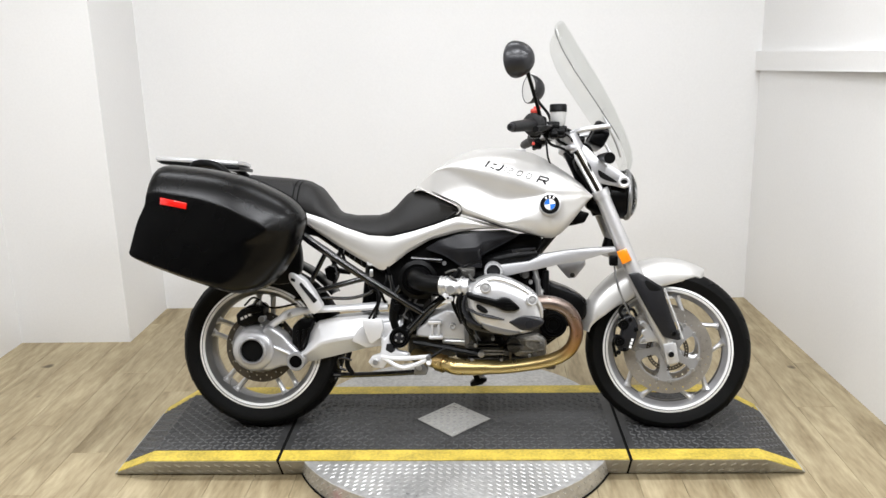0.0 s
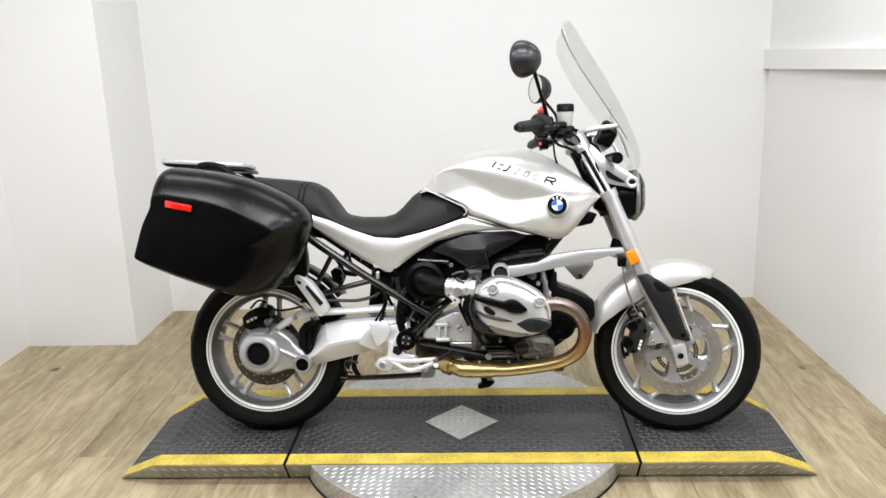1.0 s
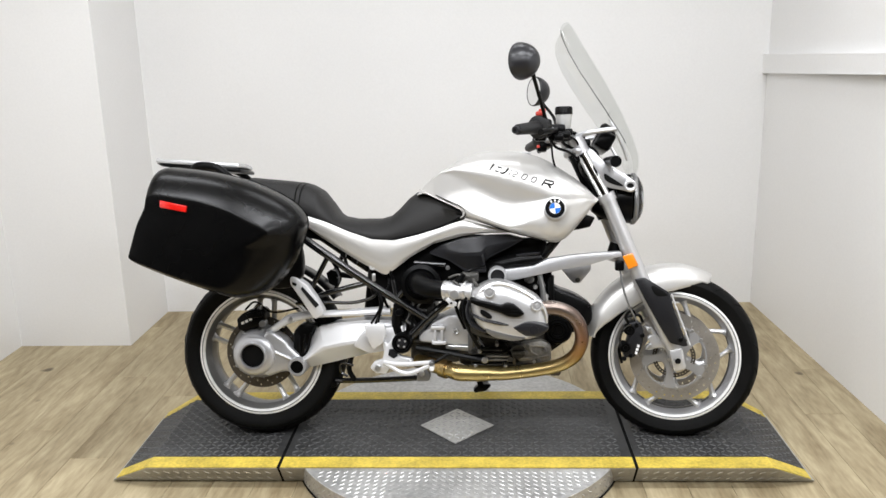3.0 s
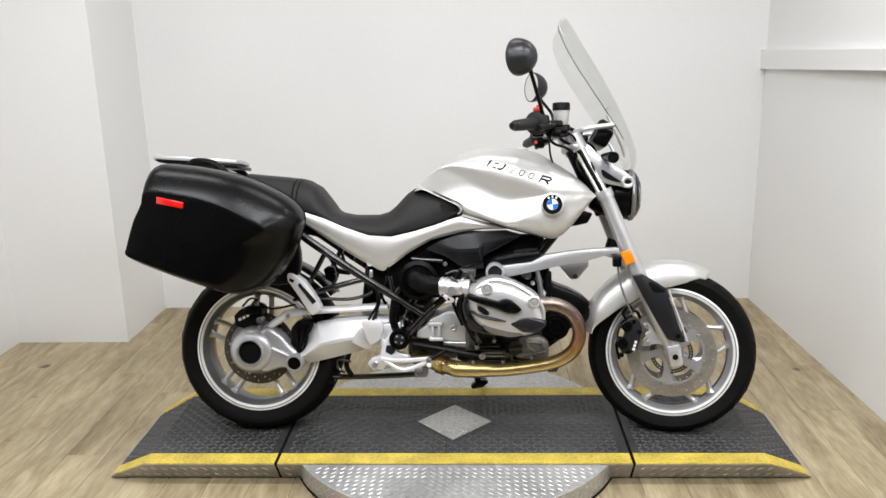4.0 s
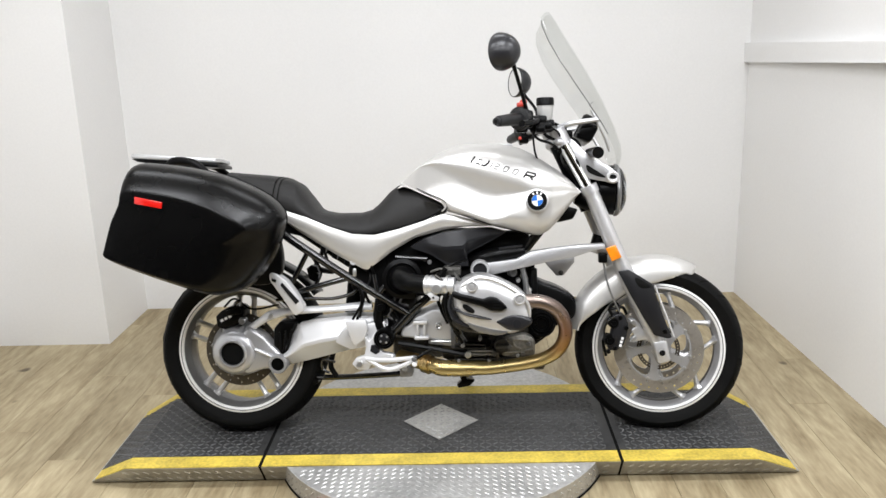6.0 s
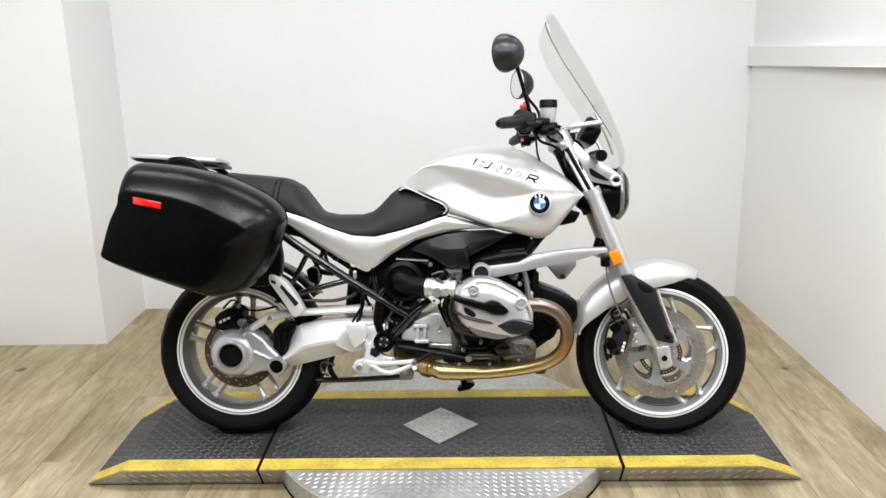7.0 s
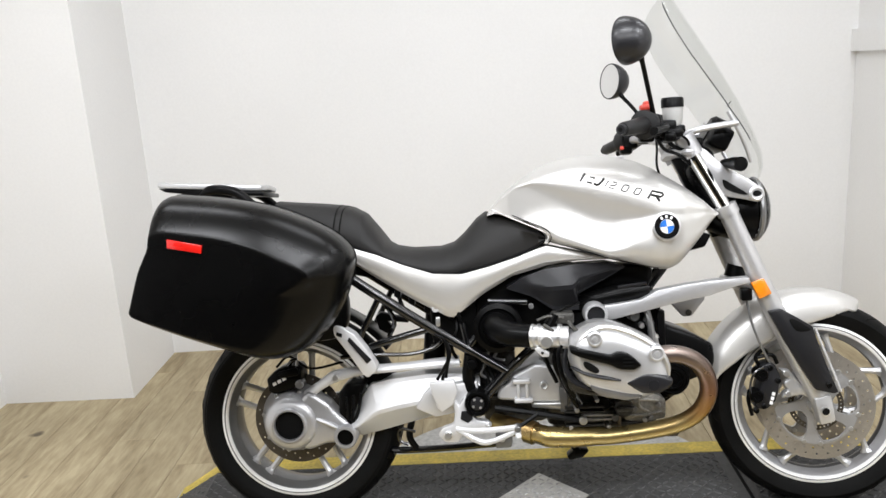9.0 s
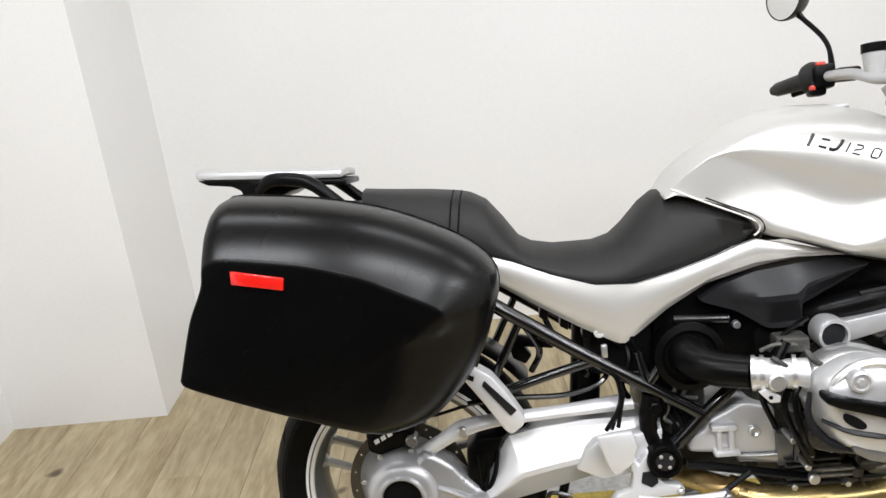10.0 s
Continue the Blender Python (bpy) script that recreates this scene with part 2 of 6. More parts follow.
def curve_points(pts, per=6):
    """A smooth line through the given points (Catmull-Rom)."""
    p = [Vector(q) for q in pts]
    p = [p[0] * 2 - p[1]] + p + [p[-1] * 2 - p[-2]]
    out = []
    for i in range(1, len(p) - 2):
        for s in range(per):
            t = s / per
            a, b, c, d = p[i - 1], p[i], p[i + 1], p[i + 2]
            out.append(0.5 * ((2 * b) + (c - a) * t + (2 * a - 5 * b + 4 * c - d) * t * t + (3 * b - a - 3 * c + d) * t ** 3))
    return out + [p[-2]]


def tube(pts, r, n=12, bend=True, per=6, flat=1.0):
    """A round bar along a line; r is one radius or one for each given point."""
    radii = r if isinstance(r, (list, tuple)) else [r] * len(pts)
    if bend and len(pts) > 2:
        line = curve_points(pts, per)
        radii = [float(np.interp(i / per, range(len(pts)), radii)) for i in range(len(line))]
    else:
        line = [Vector(q) for q in pts]
    rings, side = [], None
    for i, q in enumerate(line):
        d = (line[min(i + 1, len(line) - 1)] - line[max(i - 1, 0)]).normalized()
        if side is None:
            side = d.orthogonal().normalized()
        side = (side - d * side.dot(d)).normalized()
        up = d.cross(side)
        rings.append([q + radii[i] * (math.cos(a) * side + flat * math.sin(a) * up) for a in (2 * math.pi * k / n for k in range(n))])
    return loft(rings)


def lathe(profile, centre, axis="y", n=48, arc=None):
    """Turns a profile of (radius, along) about an axis through centre."""
    rings = []
    c = Vector(centre)
    span = arc or (0, 2 * math.pi)
    count = n if arc is None else n + 1
    for k in range(count):
        a = span[0] + (span[1] - span[0]) * k / n
        ca, sa = math.cos(a), math.sin(a)
        f = {"y": lambda r, h: (r * ca, h, r * sa), "x": lambda r, h: (h, r * ca, r * sa), "z": lambda r, h: (r * ca, r * sa, h)}[axis]
        rings.append([c + Vector(f(r, h)) for r, h in profile])
    if arc is None:
        rings.append(rings[0])
    bm = loft(rings, caps=False, closed=False)
    bmesh.ops.remove_doubles(bm, verts=bm.verts[:], dist=1e-5)
    return bm


def disc(centre, r, h0, h1, axis="y", bevel=0.003, n=32):
    b = min(bevel, r * 0.4)
    s = b if h1 > h0 else -b
    return lathe([(0, h0), (r - b, h0), (r, h0 + s), (r, h1 - s), (r - b, h1), (0, h1)], centre, axis, n)


def plate(outline, y0, y1, bevel=0.004, seg=2, axis="y"):
    """A flat piece: an outline in x and z (axis y), or x and y (axis z), with depth and rounded edges."""
    bm = bmesh.new()
    put = (lambda p: (p[0], y0, p[1])) if axis == "y" else (lambda p: (p[0], p[1], y0))
    f = bm.faces.new([bm.verts.new(put(p)) for p in outline])
    res = bmesh.ops.extrude_face_region(bm, geom=[f])
    d = (0, y1 - y0, 0) if axis == "y" else (0, 0, y1 - y0)
    bmesh.ops.translate(bm, verts=[v for v in res["geom"] if isinstance(v, bmesh.types.BMVert)], vec=d)
    if bevel:
        bmesh.ops.bevel(bm, geom=[e for e in bm.edges], offset=bevel, segments=seg, affect="EDGES", profile=0.5)
    return bm


def smooth_outline(pts, per=4):
    """A closed rounded outline through the given points."""
    p = [Vector((a, b, 0)) for a, b in pts]
    k = len(p)
    out = []
    for i in range(k):
        a, b, c, d = p[i - 1], p[i], p[(i + 1) % k], p[(i + 2) % k]
        for s in range(per):
            t = s / per
            q = 0.5 * ((2 * b) + (c - a) * t + (2 * a - 5 * b + 4 * c - d) * t * t + (3 * b - a - 3 * c + d) * t ** 3)
            out.append((q.x, q.y))
    return out


def resample(pts, n):
    """n points at even steps along a line in x and z."""
    q = np.array(pts, float)
    s = np.r_[0, np.cumsum(np.hypot(*np.diff(q, axis=0).T))]
    u = np.linspace(0, s[-1], n)
    return np.c_[np.interp(u, s, q[:, 0]), np.interp(u, s, q[:, 1])]


def skin(upper, lower, y_of, n=24, m=7, thick=0.012, side=-1):
    """A shaped panel between two lines in x and z; y_of(u, v) is its distance from the middle plane."""
    a, b = resample(upper, n), resample(lower, n)
    outer = [[(a[i] + (b[i] - a[i]) * j / (m - 1)) for j in range(m)] for i in range(n)]
    rings = []
    for i in range(n):
        u = i / (n - 1)
        front = [(p[0], side * y_of(u, j / (m - 1)), p[1]) for j, p in enumerate(outer[i])]
        back = [(p[0], side * (y_of(u, j / (m - 1)) - thick), p[1]) for j, p in enumerate(outer[i])]
        rings.append(front + back[::-1])
    return loft(rings)


def interp(x, table):
    return float(np.interp(x, [t[0] for t in table], [t[1] for t in table]))


# ---- room ----
def structure(ob, label, category):
    return tagged(ob, label, category, kind="structure")


def wall(name, x0, x1, y0, y1, z0, z1, label):
    return structure(part(name, box(x0, x1, y0, y1, z0, z1), WALL, None, smooth=0), label, "wall")


def slanted_wall(name, a, b, thick, z0, z1, label):
    """An upright wall along the line a to b; its body lies to the left of that line."""
    d = Vector((b[0] - a[0], b[1] - a[1])).normalized()
    nrm = Vector((-d.y, d.x)) * thick
    line = [a, b, (b[0] + nrm.x, b[1] + nrm.y), (a[0] + nrm.x, a[1] + nrm.y)]
    return structure(part(name, plate(line, z0, z1, 0, axis="z"), WALL, None, smooth=0), label, "wall")


HIGH = 2.8
slanted_wall("wall_north", (1.72, 1.721), (-1.753, 1.625), -0.15, -0.1, HIGH, "plain white painted back wall of the bay")
wall("wall_pier", -2.6, -1.753, 1.09, 1.9, -0.1, HIGH, "white painted pier stepping out of the back wall")
slanted_wall("wall_west", (-2.333, 1.09), (-2.35, -2.2), -0.15, -0.1, HIGH, "plain white painted side wall")
slanted_wall("wall_east", (1.745, -2.2), (1.605, 1.72), -0.15, -0.1, HIGH, "plain white painted side wall below a trim ledge")
# unseen walls added behind the camera, dark so black parts reflect little
for name, x0, x1, y0, y1 in (("wall_showroom_west", -5.0, -2.5, -2.35, -2.2), ("wall_showroom_east", 1.9, 4.5, -2.35, -2.2), ("wall_far_west", -5.15, -5.0, -9.0, -2.2), ("wall_far_east", 4.5, 4.65, -9.0, -2.2), ("wall_south", -5.15, 4.65, -9.15, -9.0)):
    structure(part(name, box(x0, x1, y0, y1, -0.1, HIGH), REARWALL, None, smooth=0), "unseen wall added behind the camera, darkened as if unlit", "wall")
structure(part("ceiling", box(-5.2, 4.7, -9.2, 1.95, HIGH, HIGH + 0.12), CEIL, None, smooth=0), "plain painted ceiling", "ceiling")
rings = [[(1.612 + 0.02 * k, 1.717 - 3.9 * k, z0 + 0.178 * k), (1.578 + 0.085 * k, 1.717 - 3.9 * k, z0 + 0.178 * k), (1.578 + 0.085 * k, 1.717 - 3.9 * k, z1 + 0.115 * k), (1.612 + 0.13 * k, 1.717 - 3.9 * k, z1 + 0.115 * k)] for k in (0, 1) for z0, z1 in ((1.287, 1.388),)]
structure(part("trim", loft(rings), WALL, None, smooth=0), "white painted ledge running along the side wall", "trim")

floor = structure(part("floor", box(-5.2, 4.7, -9.2, 1.95, -0.12, -0.006), GROUND, None, smooth=0), "pale oak plank floor with long streaky grain", "floor")


# ---- motorcycle stand ----
stand = tagged(new("turntable_stand"), "low black and yellow motorcycle turntable with silver tread plate edges", "stand")
TOP, LOW, FRONT, BACK = 0.089, 0.006, -0.312, 0.312
TT = (-0.035, 0.0)


def deck_slab(x0, x1, left_ramp, right_ramp):
    """One deck section; a ramp falls away to the floor at its outer end."""
    zt = TOP - 0.003
    line = [(x0, LOW), (x1, LOW)]
    if right_ramp:
        line += [(x1, LOW + 0.006), (x1 - 0.159, zt)]
    else:
        line += [(x1, zt)]
    line += [(x0 + 0.147, zt), (x0, LOW + 0.006)] if left_ramp else [(x0, zt)]
    bm = plate(line, FRONT, BACK, 0)
    for v in bm.verts:
        v.co.y *= 1 - 0.19 * (zt - v.co.z) / zt
    return bm


def edge_face(z):
    """How far the leaning edge of the deck stands out at a height."""
    return FRONT * (1 - 0.19 * (TOP - 0.003 - z) / (TOP - 0.003))


SECTIONS = (("ramp", -1.262, -0.652, True, False), ("deck", -0.644, 0.586, False, False), ("ramp", 0.594, 1.209, False, True))


def lug_field(xs, ys, keep, z_at, size=0.026, wide=0.006, high=0.0022, normal="z", y_face=0.0, way=None):
    """Raised almond lugs in rows that lean one way and the other by turns."""
    verts, faces = [], []
    for i, x in enumerate(xs):
        for j, y in enumerate(ys):
            if not keep(x, y):
                continue
            a = math.radians(38) * (way(x) if way else (1 if (i + j) % 2 else -1))
            d = Vector((math.cos(a), math.sin(a)))
            w = Vector((-d.y, d.x))
            base = len(verts)
            ring = [d * size / 2, d * size * 0.2 + w * wide / 2, -d * size * 0.2 + w * wide / 2, -d * size / 2, -d * size * 0.2 - w * wide / 2, d * size * 0.2 - w * wide / 2]
            top = [d * size * 0.3, -d * size * 0.3]
            for q, up in [(q, 0) for q in ring] + [(q, high) for q in top]:
                if normal == "z":
                    verts.append((x + q.x, y + q.y, z_at(x, y) + up))
                else:
                    verts.append((x + q.x, edge_face(y + q.y) - up, y + q.y))
            b = base
            faces += [(b, b + 1, b + 6), (b + 1, b + 2, b + 7, b + 6), (b + 2, b + 3, b + 7), (b + 3, b + 4, b + 7), (b + 4, b + 5, b + 6, b + 7), (b + 5, b, b + 6)]
    me = bpy.data.meshes.new("lugs")
    me.from_pydata(verts, [], faces)
    bm = bmesh.new()
    bm.from_mesh(me)
    bpy.data.meshes.remove(me)
    return bm


def deck_height(x, y):
    if x < -1.115:
        return LOW + 0.006 + (x + 1.262) / 0.147 * (TOP - LOW - 0.009)
    if x > 1.05:
        return LOW + 0.006 + (1.209 - x) / 0.159 * (TOP - LOW - 0.009)
    return TOP - 0.003


def top_sheet(x0, x1, y0, y1, lift, thick=0.003):
    """A thin sheet that follows the deck and its ramps."""
    xs = sorted({x0, x1} | {x for x in (-1.115, 1.05) if x0 < x < x1})
    bm = bmesh.new()
    rows = [[bm.verts.new((x, y * (edge_face(deck_height(x, y)) / FRONT), deck_height(x, y) + lift)) for y in (y0, y1)] for x in xs]
    for a, b in zip(rows, rows[1:]):
        bm.faces.new((a[0], a[1], b[1], b[0]))
    res = bmesh.ops.extrude_face_region(bm, geom=bm.faces[:])
    bmesh.ops.translate(bm, verts=[v for v in res["geom"] if isinstance(v, bmesh.types.BMVert)], vec=(0, 0, thick))
    return bm


for name, x0, x1, la, ra in SECTIONS:
    slab = part(name, deck_slab(x0, x1, la, ra), TREAD, stand, "silver tread plate edge with a black deck" if name == "deck" else "sloping end ramp with silver tread plate edge", smooth=0)
    e0, e1 = x0 + (0.012 if la else 0.002), x1 - (0.012 if ra else 0.002)
    part("deck_sheet", top_sheet(e0, e1, -0.236, 0.236, 0.0005), DECK, slab, "black tread plate", smooth=0)
    part("safety_stripe", top_sheet(e0, e1, FRONT + 0.002, -0.238, 0.0005), YELLOW, slab, "worn yellow edge stripe", smooth=0)
    part("safety_stripe", top_sheet(e0, e1, 0.238, BACK - 0.002, 0.0005), YELLOW, slab, "worn yellow edge stripe", smooth=0)
    # black strip puts the contact shade under the deck edge into colour
    part("skirt", box(x0 + (0.02 if la else -0.003), x1 - (0.02 if ra else -0.003), -0.246, 0.246, 0.0, LOW if la or ra else 0.05), SHADE_BLACK, slab, "black strip standing in for the shade under the edge", smooth=0)
    dark = lug_field(np.arange(x0 + 0.034, x1 - 0.03, 0.0235), np.arange(-0.223, 0.232, 0.0235), lambda x, y: abs(y) < 0.232 * edge_face(deck_height(x, y)) / FRONT and abs(x - TT[0]) / 0.145 + abs(y) / 0.152 > 1, lambda x, y: deck_height(x, y) + 0.0034, 0.025, 0.0075, 0.0026)
    tagged(part("tread_pattern", dark, DECKLUG, slab, smooth=0), kind="stuff")
    edge = lug_field(np.arange(x0 + 0.03, x1 - 0.012, 0.036), (0.024, 0.060), lambda x, z: z + 0.012 < deck_height(x, 0) and abs(x - TT[0]) > 0.545, None, 0.026, 0.0055, 0.002, "y", FRONT, lambda x: 1 if x > 0 else -1)
    tagged(part("tread_pattern", edge, LUG, slab, smooth=0), kind="stuff")

# black fillers paint the shade in the two gaps of the deck
for x in (-0.648, 0.590):
    gap = box(x - 0.0058, x + 0.0058, FRONT + 0.0008, BACK - 0.0008, 0.002, TOP - 0.0008)
    for v in gap.verts:
        v.co.y *= edge_face(v.co.z) / FRONT
    part("section_gap", gap, SHADE_BLACK, stand, "black filler standing in for the shade between deck sections", smooth=0)

diamond = plate([(-0.172, 0), (-0.035, -0.146), (0.108, 0), (-0.035, 0.142)], TOP + 0.0012, TOP + 0.004, 0, axis="z")
dia = part("diamond_plate", diamond, TREAD, stand, "silver tread plate diamond inlay", smooth=0)
tagged(part("tread_pattern", lug_field(np.arange(-0.18, 0.12, 0.025), np.arange(-0.15, 0.15, 0.025), lambda x, y: abs(x + 0.033) / 0.126 + abs(y) / 0.13 < 1, lambda x, y: TOP + 0.0041, 0.024, 0.006, 0.002), LUG, dia, smooth=0), kind="stuff")
TC = (-0.027, 0.0, 0.0)
table = part("turntable_plate", lathe([(0, 0.086), (0.6105, 0.086), (0.612, 0.0845), (0.606, 0.007), (0.55, 0.007)], TC, "z", 96), TABLE, stand, "round stained silver tread plate under the deck")
# the same painted contact shade under the round plate
part("skirt", lathe([(0.59, 0.008), (0.6085, 0.008), (0.6085, 0.0), (0.59, 0.0)], TC, "z", 96), SHADE_BLACK, table, "black strip standing in for the shade under the edge")
# front patch where the lugs stand lower
worn = lambda x, y: -0.24 < x < 0.10 + 0.3 * (y + 0.45) and -0.56 < y < -0.40
plate_lugs = lambda keep, ys, high: lug_field(np.arange(-0.63, 0.6, 0.028), ys, lambda x, y: math.hypot(x - TC[0], y) < 0.594 and keep(x, y), lambda x, y: 0.0861, 0.023, 0.0055, high, way=lambda x: 1 if x < -0.1 else -1)
FRONT_ROWS, BACK_ROWS = np.arange(-0.60, -0.32, 0.026), np.arange(0.33, 0.62, 0.03)
tagged(part("tread_pattern", plate_lugs(lambda x, y: not worn(x, y), FRONT_ROWS, 0.0022), LUG, table, smooth=0), kind="stuff")
# back rows nearly flat: the glare that hides them is put into the shape
tagged(part("tread_pattern", join(plate_lugs(worn, FRONT_ROWS, 0.001), plate_lugs(lambda x, y: True, BACK_ROWS, 0.0008)), TABLE, table, "faint tread pattern, flattened at the back for glare", smooth=0), kind="stuff")
rim_lugs = None
for k in range(60):
    for j, z in enumerate((0.028, 0.062)):
        a = math.pi * (1 + (k + 0.5 * j) / 60)
        lug = lug_field([0.0], [0.0], lambda x, y: True, lambda x, y: 0.0, 0.026, 0.0055, 0.002)
        r = 0.606 + 0.006 * z / 0.0845
        lug = moved(lug, Matrix.Translation((TC[0] + r * math.cos(a), TC[1] + r * math.sin(a), z)) @ Matrix.Rotation(a + math.pi / 2, 4, "Z") @ Matrix.Rotation(math.pi / 2, 4, "X") @ Matrix.Rotation(math.radians(76 if a < 1.5 * math.pi else 0), 4, "Z"))
        rim_lugs = lug if rim_lugs is None else join(rim_lugs, lug)
tagged(part("tread_pattern", rim_lugs, LUG, table, smooth=0), kind="stuff")


# ---- motorcycle ----
# Own axes: x to the front, y to its left, z up; it leans on its side stand.
bike = tagged(new("motorcycle"), "silver touring motorcycle with black seat, side case and clear windscreen", "motorcycle")
bike.matrix_world = Matrix.Translation((0, -0.035, 0.093)) @ pose(0, 0, 0, 0, 0, -1.5) @ pose(0, 0, 0, -13.0, 0, 0)
WB = 0.7475


def mirrored(bm):
    """The same piece on the other side."""
    moved(bm, Matrix.Diagonal((1, -1, 1, 1)))
    bmesh.ops.reverse_faces(bm, faces=bm.faces[:])
    return bm


# wheels
def wheel(name, cx, cz, radius, half, lip, rim_half, hub_r, spokes, flank, label):
    thing = part(name, lathe([(0.0, -0.05), (hub_r, -0.05), (hub_r * 1.05, -0.03), (hub_r * 1.05, 0.03), (hub_r, 0.05), (0, 0.05)], (cx, 0, cz)), RIM, bike, label)
    h = half
    tyre = [(lip - 0.010, -rim_half + 0.004), (lip + 0.004, -rim_half - 0.004), (lip + 0.02, -h * 0.93), (lip + 0.035, -h), (radius - 0.034, -h * 0.985), (radius - 0.032, -h * 0.955), (radius - 0.027, -h * 0.935), (radius - 0.014, -h * 0.72), (radius - 0.004, -h * 0.4), (radius, 0)]
    tyre = tyre + [(r, -y) for r, y in tyre[-2::-1]]
    ty = part("tyre", lathe(tyre, (cx, 0, cz), n=96), TYRE, thing, "black road tyre with low tread")
    rim = [(lip - 0.008, -rim_half + 0.008), (lip, -rim_half + 0.004), (lip, -rim_half), (lip - 0.008, -rim_half - 0.003), (lip - 0.0085, -rim_half - 0.0005), (lip - 0.0105, -rim_half - 0.0005), (lip - 0.011, -rim_half - 0.003), (lip - 0.018, -rim_half - 0.001), (lip - 0.0215, -rim_half + 0.004), (lip - 0.025, -rim_half + 0.016), (lip - 0.033, -rim_half + 0.030), (lip - 0.038, -0.006), (lip - 0.038, 0.006), (lip - 0.030, rim_half - 0.022), (lip - 0.019, rim_half - 0.003), (lip, rim_half), (lip, rim_half - 0.004), (lip - 0.012, rim_half - 0.012)]
    rm = part("rim", lathe(rim, (cx, 0, cz), n=96), RIM, thing, "silver cast rim")
    part("rim_tape", lathe([(lip - 0.0005, -rim_half - 0.0008), (lip - 0.0012, -rim_half - 0.0022), (lip - 0.0076, -rim_half - 0.0042), (lip - 0.008, -rim_half - 0.002)], (cx, 0, cz), n=96), STRIPE, thing, "white reflective rim tape")
    part("rim_line", lathe([(lip - 0.0082, -rim_half - 0.0018), (lip - 0.0108, -rim_half - 0.0018)], (cx, 0, cz), n=96), RIM, thing, "grey line beside the tape")
    part("rim_lip", lathe([(lip - 0.0108, -rim_half - 0.002), (lip - 0.0112, -rim_half - 0.0042), (lip - 0.018, -rim_half - 0.0022), (lip - 0.0205, -rim_half + 0.002)], (cx, 0, cz), n=96), LIP, thing, "pale machined rim lip")
    part("rim_flank", lathe([(lip - 0.0202, -rim_half + 0.001), (lip - 0.0235, -rim_half + 0.008), (lip - 0.029, -rim_half + 0.0195), (lip - 0.036, -rim_half + 0.0275)], (cx, 0, cz), n=96), flank, thing, "grey inner flank of the rim")
    for a, lean in spokes:
        c, s = math.cos(a), math.sin(a)
        b = a + lean
        c2, s2 = math.cos(b), math.sin(b)
        r0, r1 = hub_r * 0.9, lip - 0.032
        q0 = Vector((cx + r0 * c, -0.012, cz + r0 * s))
        q2 = Vector((cx + r1 * c2, -rim_half * 0.45, cz + r1 * s2))
        q1 = q0.lerp(q2, 0.55)
        q3 = q0.lerp(q2, 0.9)
        part("spoke", tube([q0, q1, q3, q2], [0.014, 0.0095, 0.0105, 0.020], 8, per=3), SATIN, thing)
    # dark bars at the surface paint the shade of the tread grooves
    groove_bm = None
    for k in range(22):
        a = 2 * math.pi * k / 22
        pts = []
        for f in (0.15, 0.45, 0.75, 0.95):
            yy = -half * f
            rr = float(np.interp(f, (0, 0.4, 0.72, 0.94, 1), (radius, radius - 0.004, radius - 0.014, radius - 0.028, radius - 0.05)))
            aa = a + f * 0.22
            pts.append((cx + (rr - 0.0022) * math.cos(aa), yy, cz + (rr - 0.0022) * math.sin(aa)))
        g = tube(pts, [0.002, 0.0042, 0.0042, 0.0018], 4, per=3)
        groove_bm = g if groove_bm is None else join(groove_bm, g)
    tagged(part("tread_groove", groove_bm, DARK, thing), kind="stuff")
    return thing


RX = -0.7565
PAIR = [(2 * math.pi * k / 5 + 0.245 + d, -d * 0.70) for k in range(5) for d in (-0.45, 0.45)]
rear = wheel("rear_wheel", RX, 0.300, 0.311, 0.090, 0.234, 0.071, 0.07, PAIR, YOKE, "rear wheel with ten thin silver spokes")
front = wheel("front_wheel", WB, 0.288, 0.300, 0.063, 0.234, 0.047, 0.045, (), DRIVE, "front wheel with silver spokes and twin brake discs")
# each front spoke is a trunk that parts into two branches
for k in range(5):
    a = 2 * math.pi * k / 5 + 0.925

    def at(r, turn, y):
        return Vector((WB + r * math.cos(a + turn), y, 0.288 + r * math.sin(a + turn)))

    spoke = part("spoke", tube([at(0.030, 0, -0.010), at(0.07, 0, -0.014), at(0.105, 0, -0.018)], [0.016, 0.012, 0.013], 8, per=3), SATIN, front, "forked silver spoke")
    for turn in (-0.46, 0.46):
        part("spoke_branch", tube([at(0.098, turn * 0.06, -0.017), at(0.140, turn * 0.50, -0.020), at(0.178, turn * 0.86, -0.021), at(0.193, turn * 0.97, -0.021), at(0.203, turn * 1.03, -0.021)], [0.011, 0.0085, 0.0085, 0.0105, 0.018], 8, per=3), SATIN, spoke)


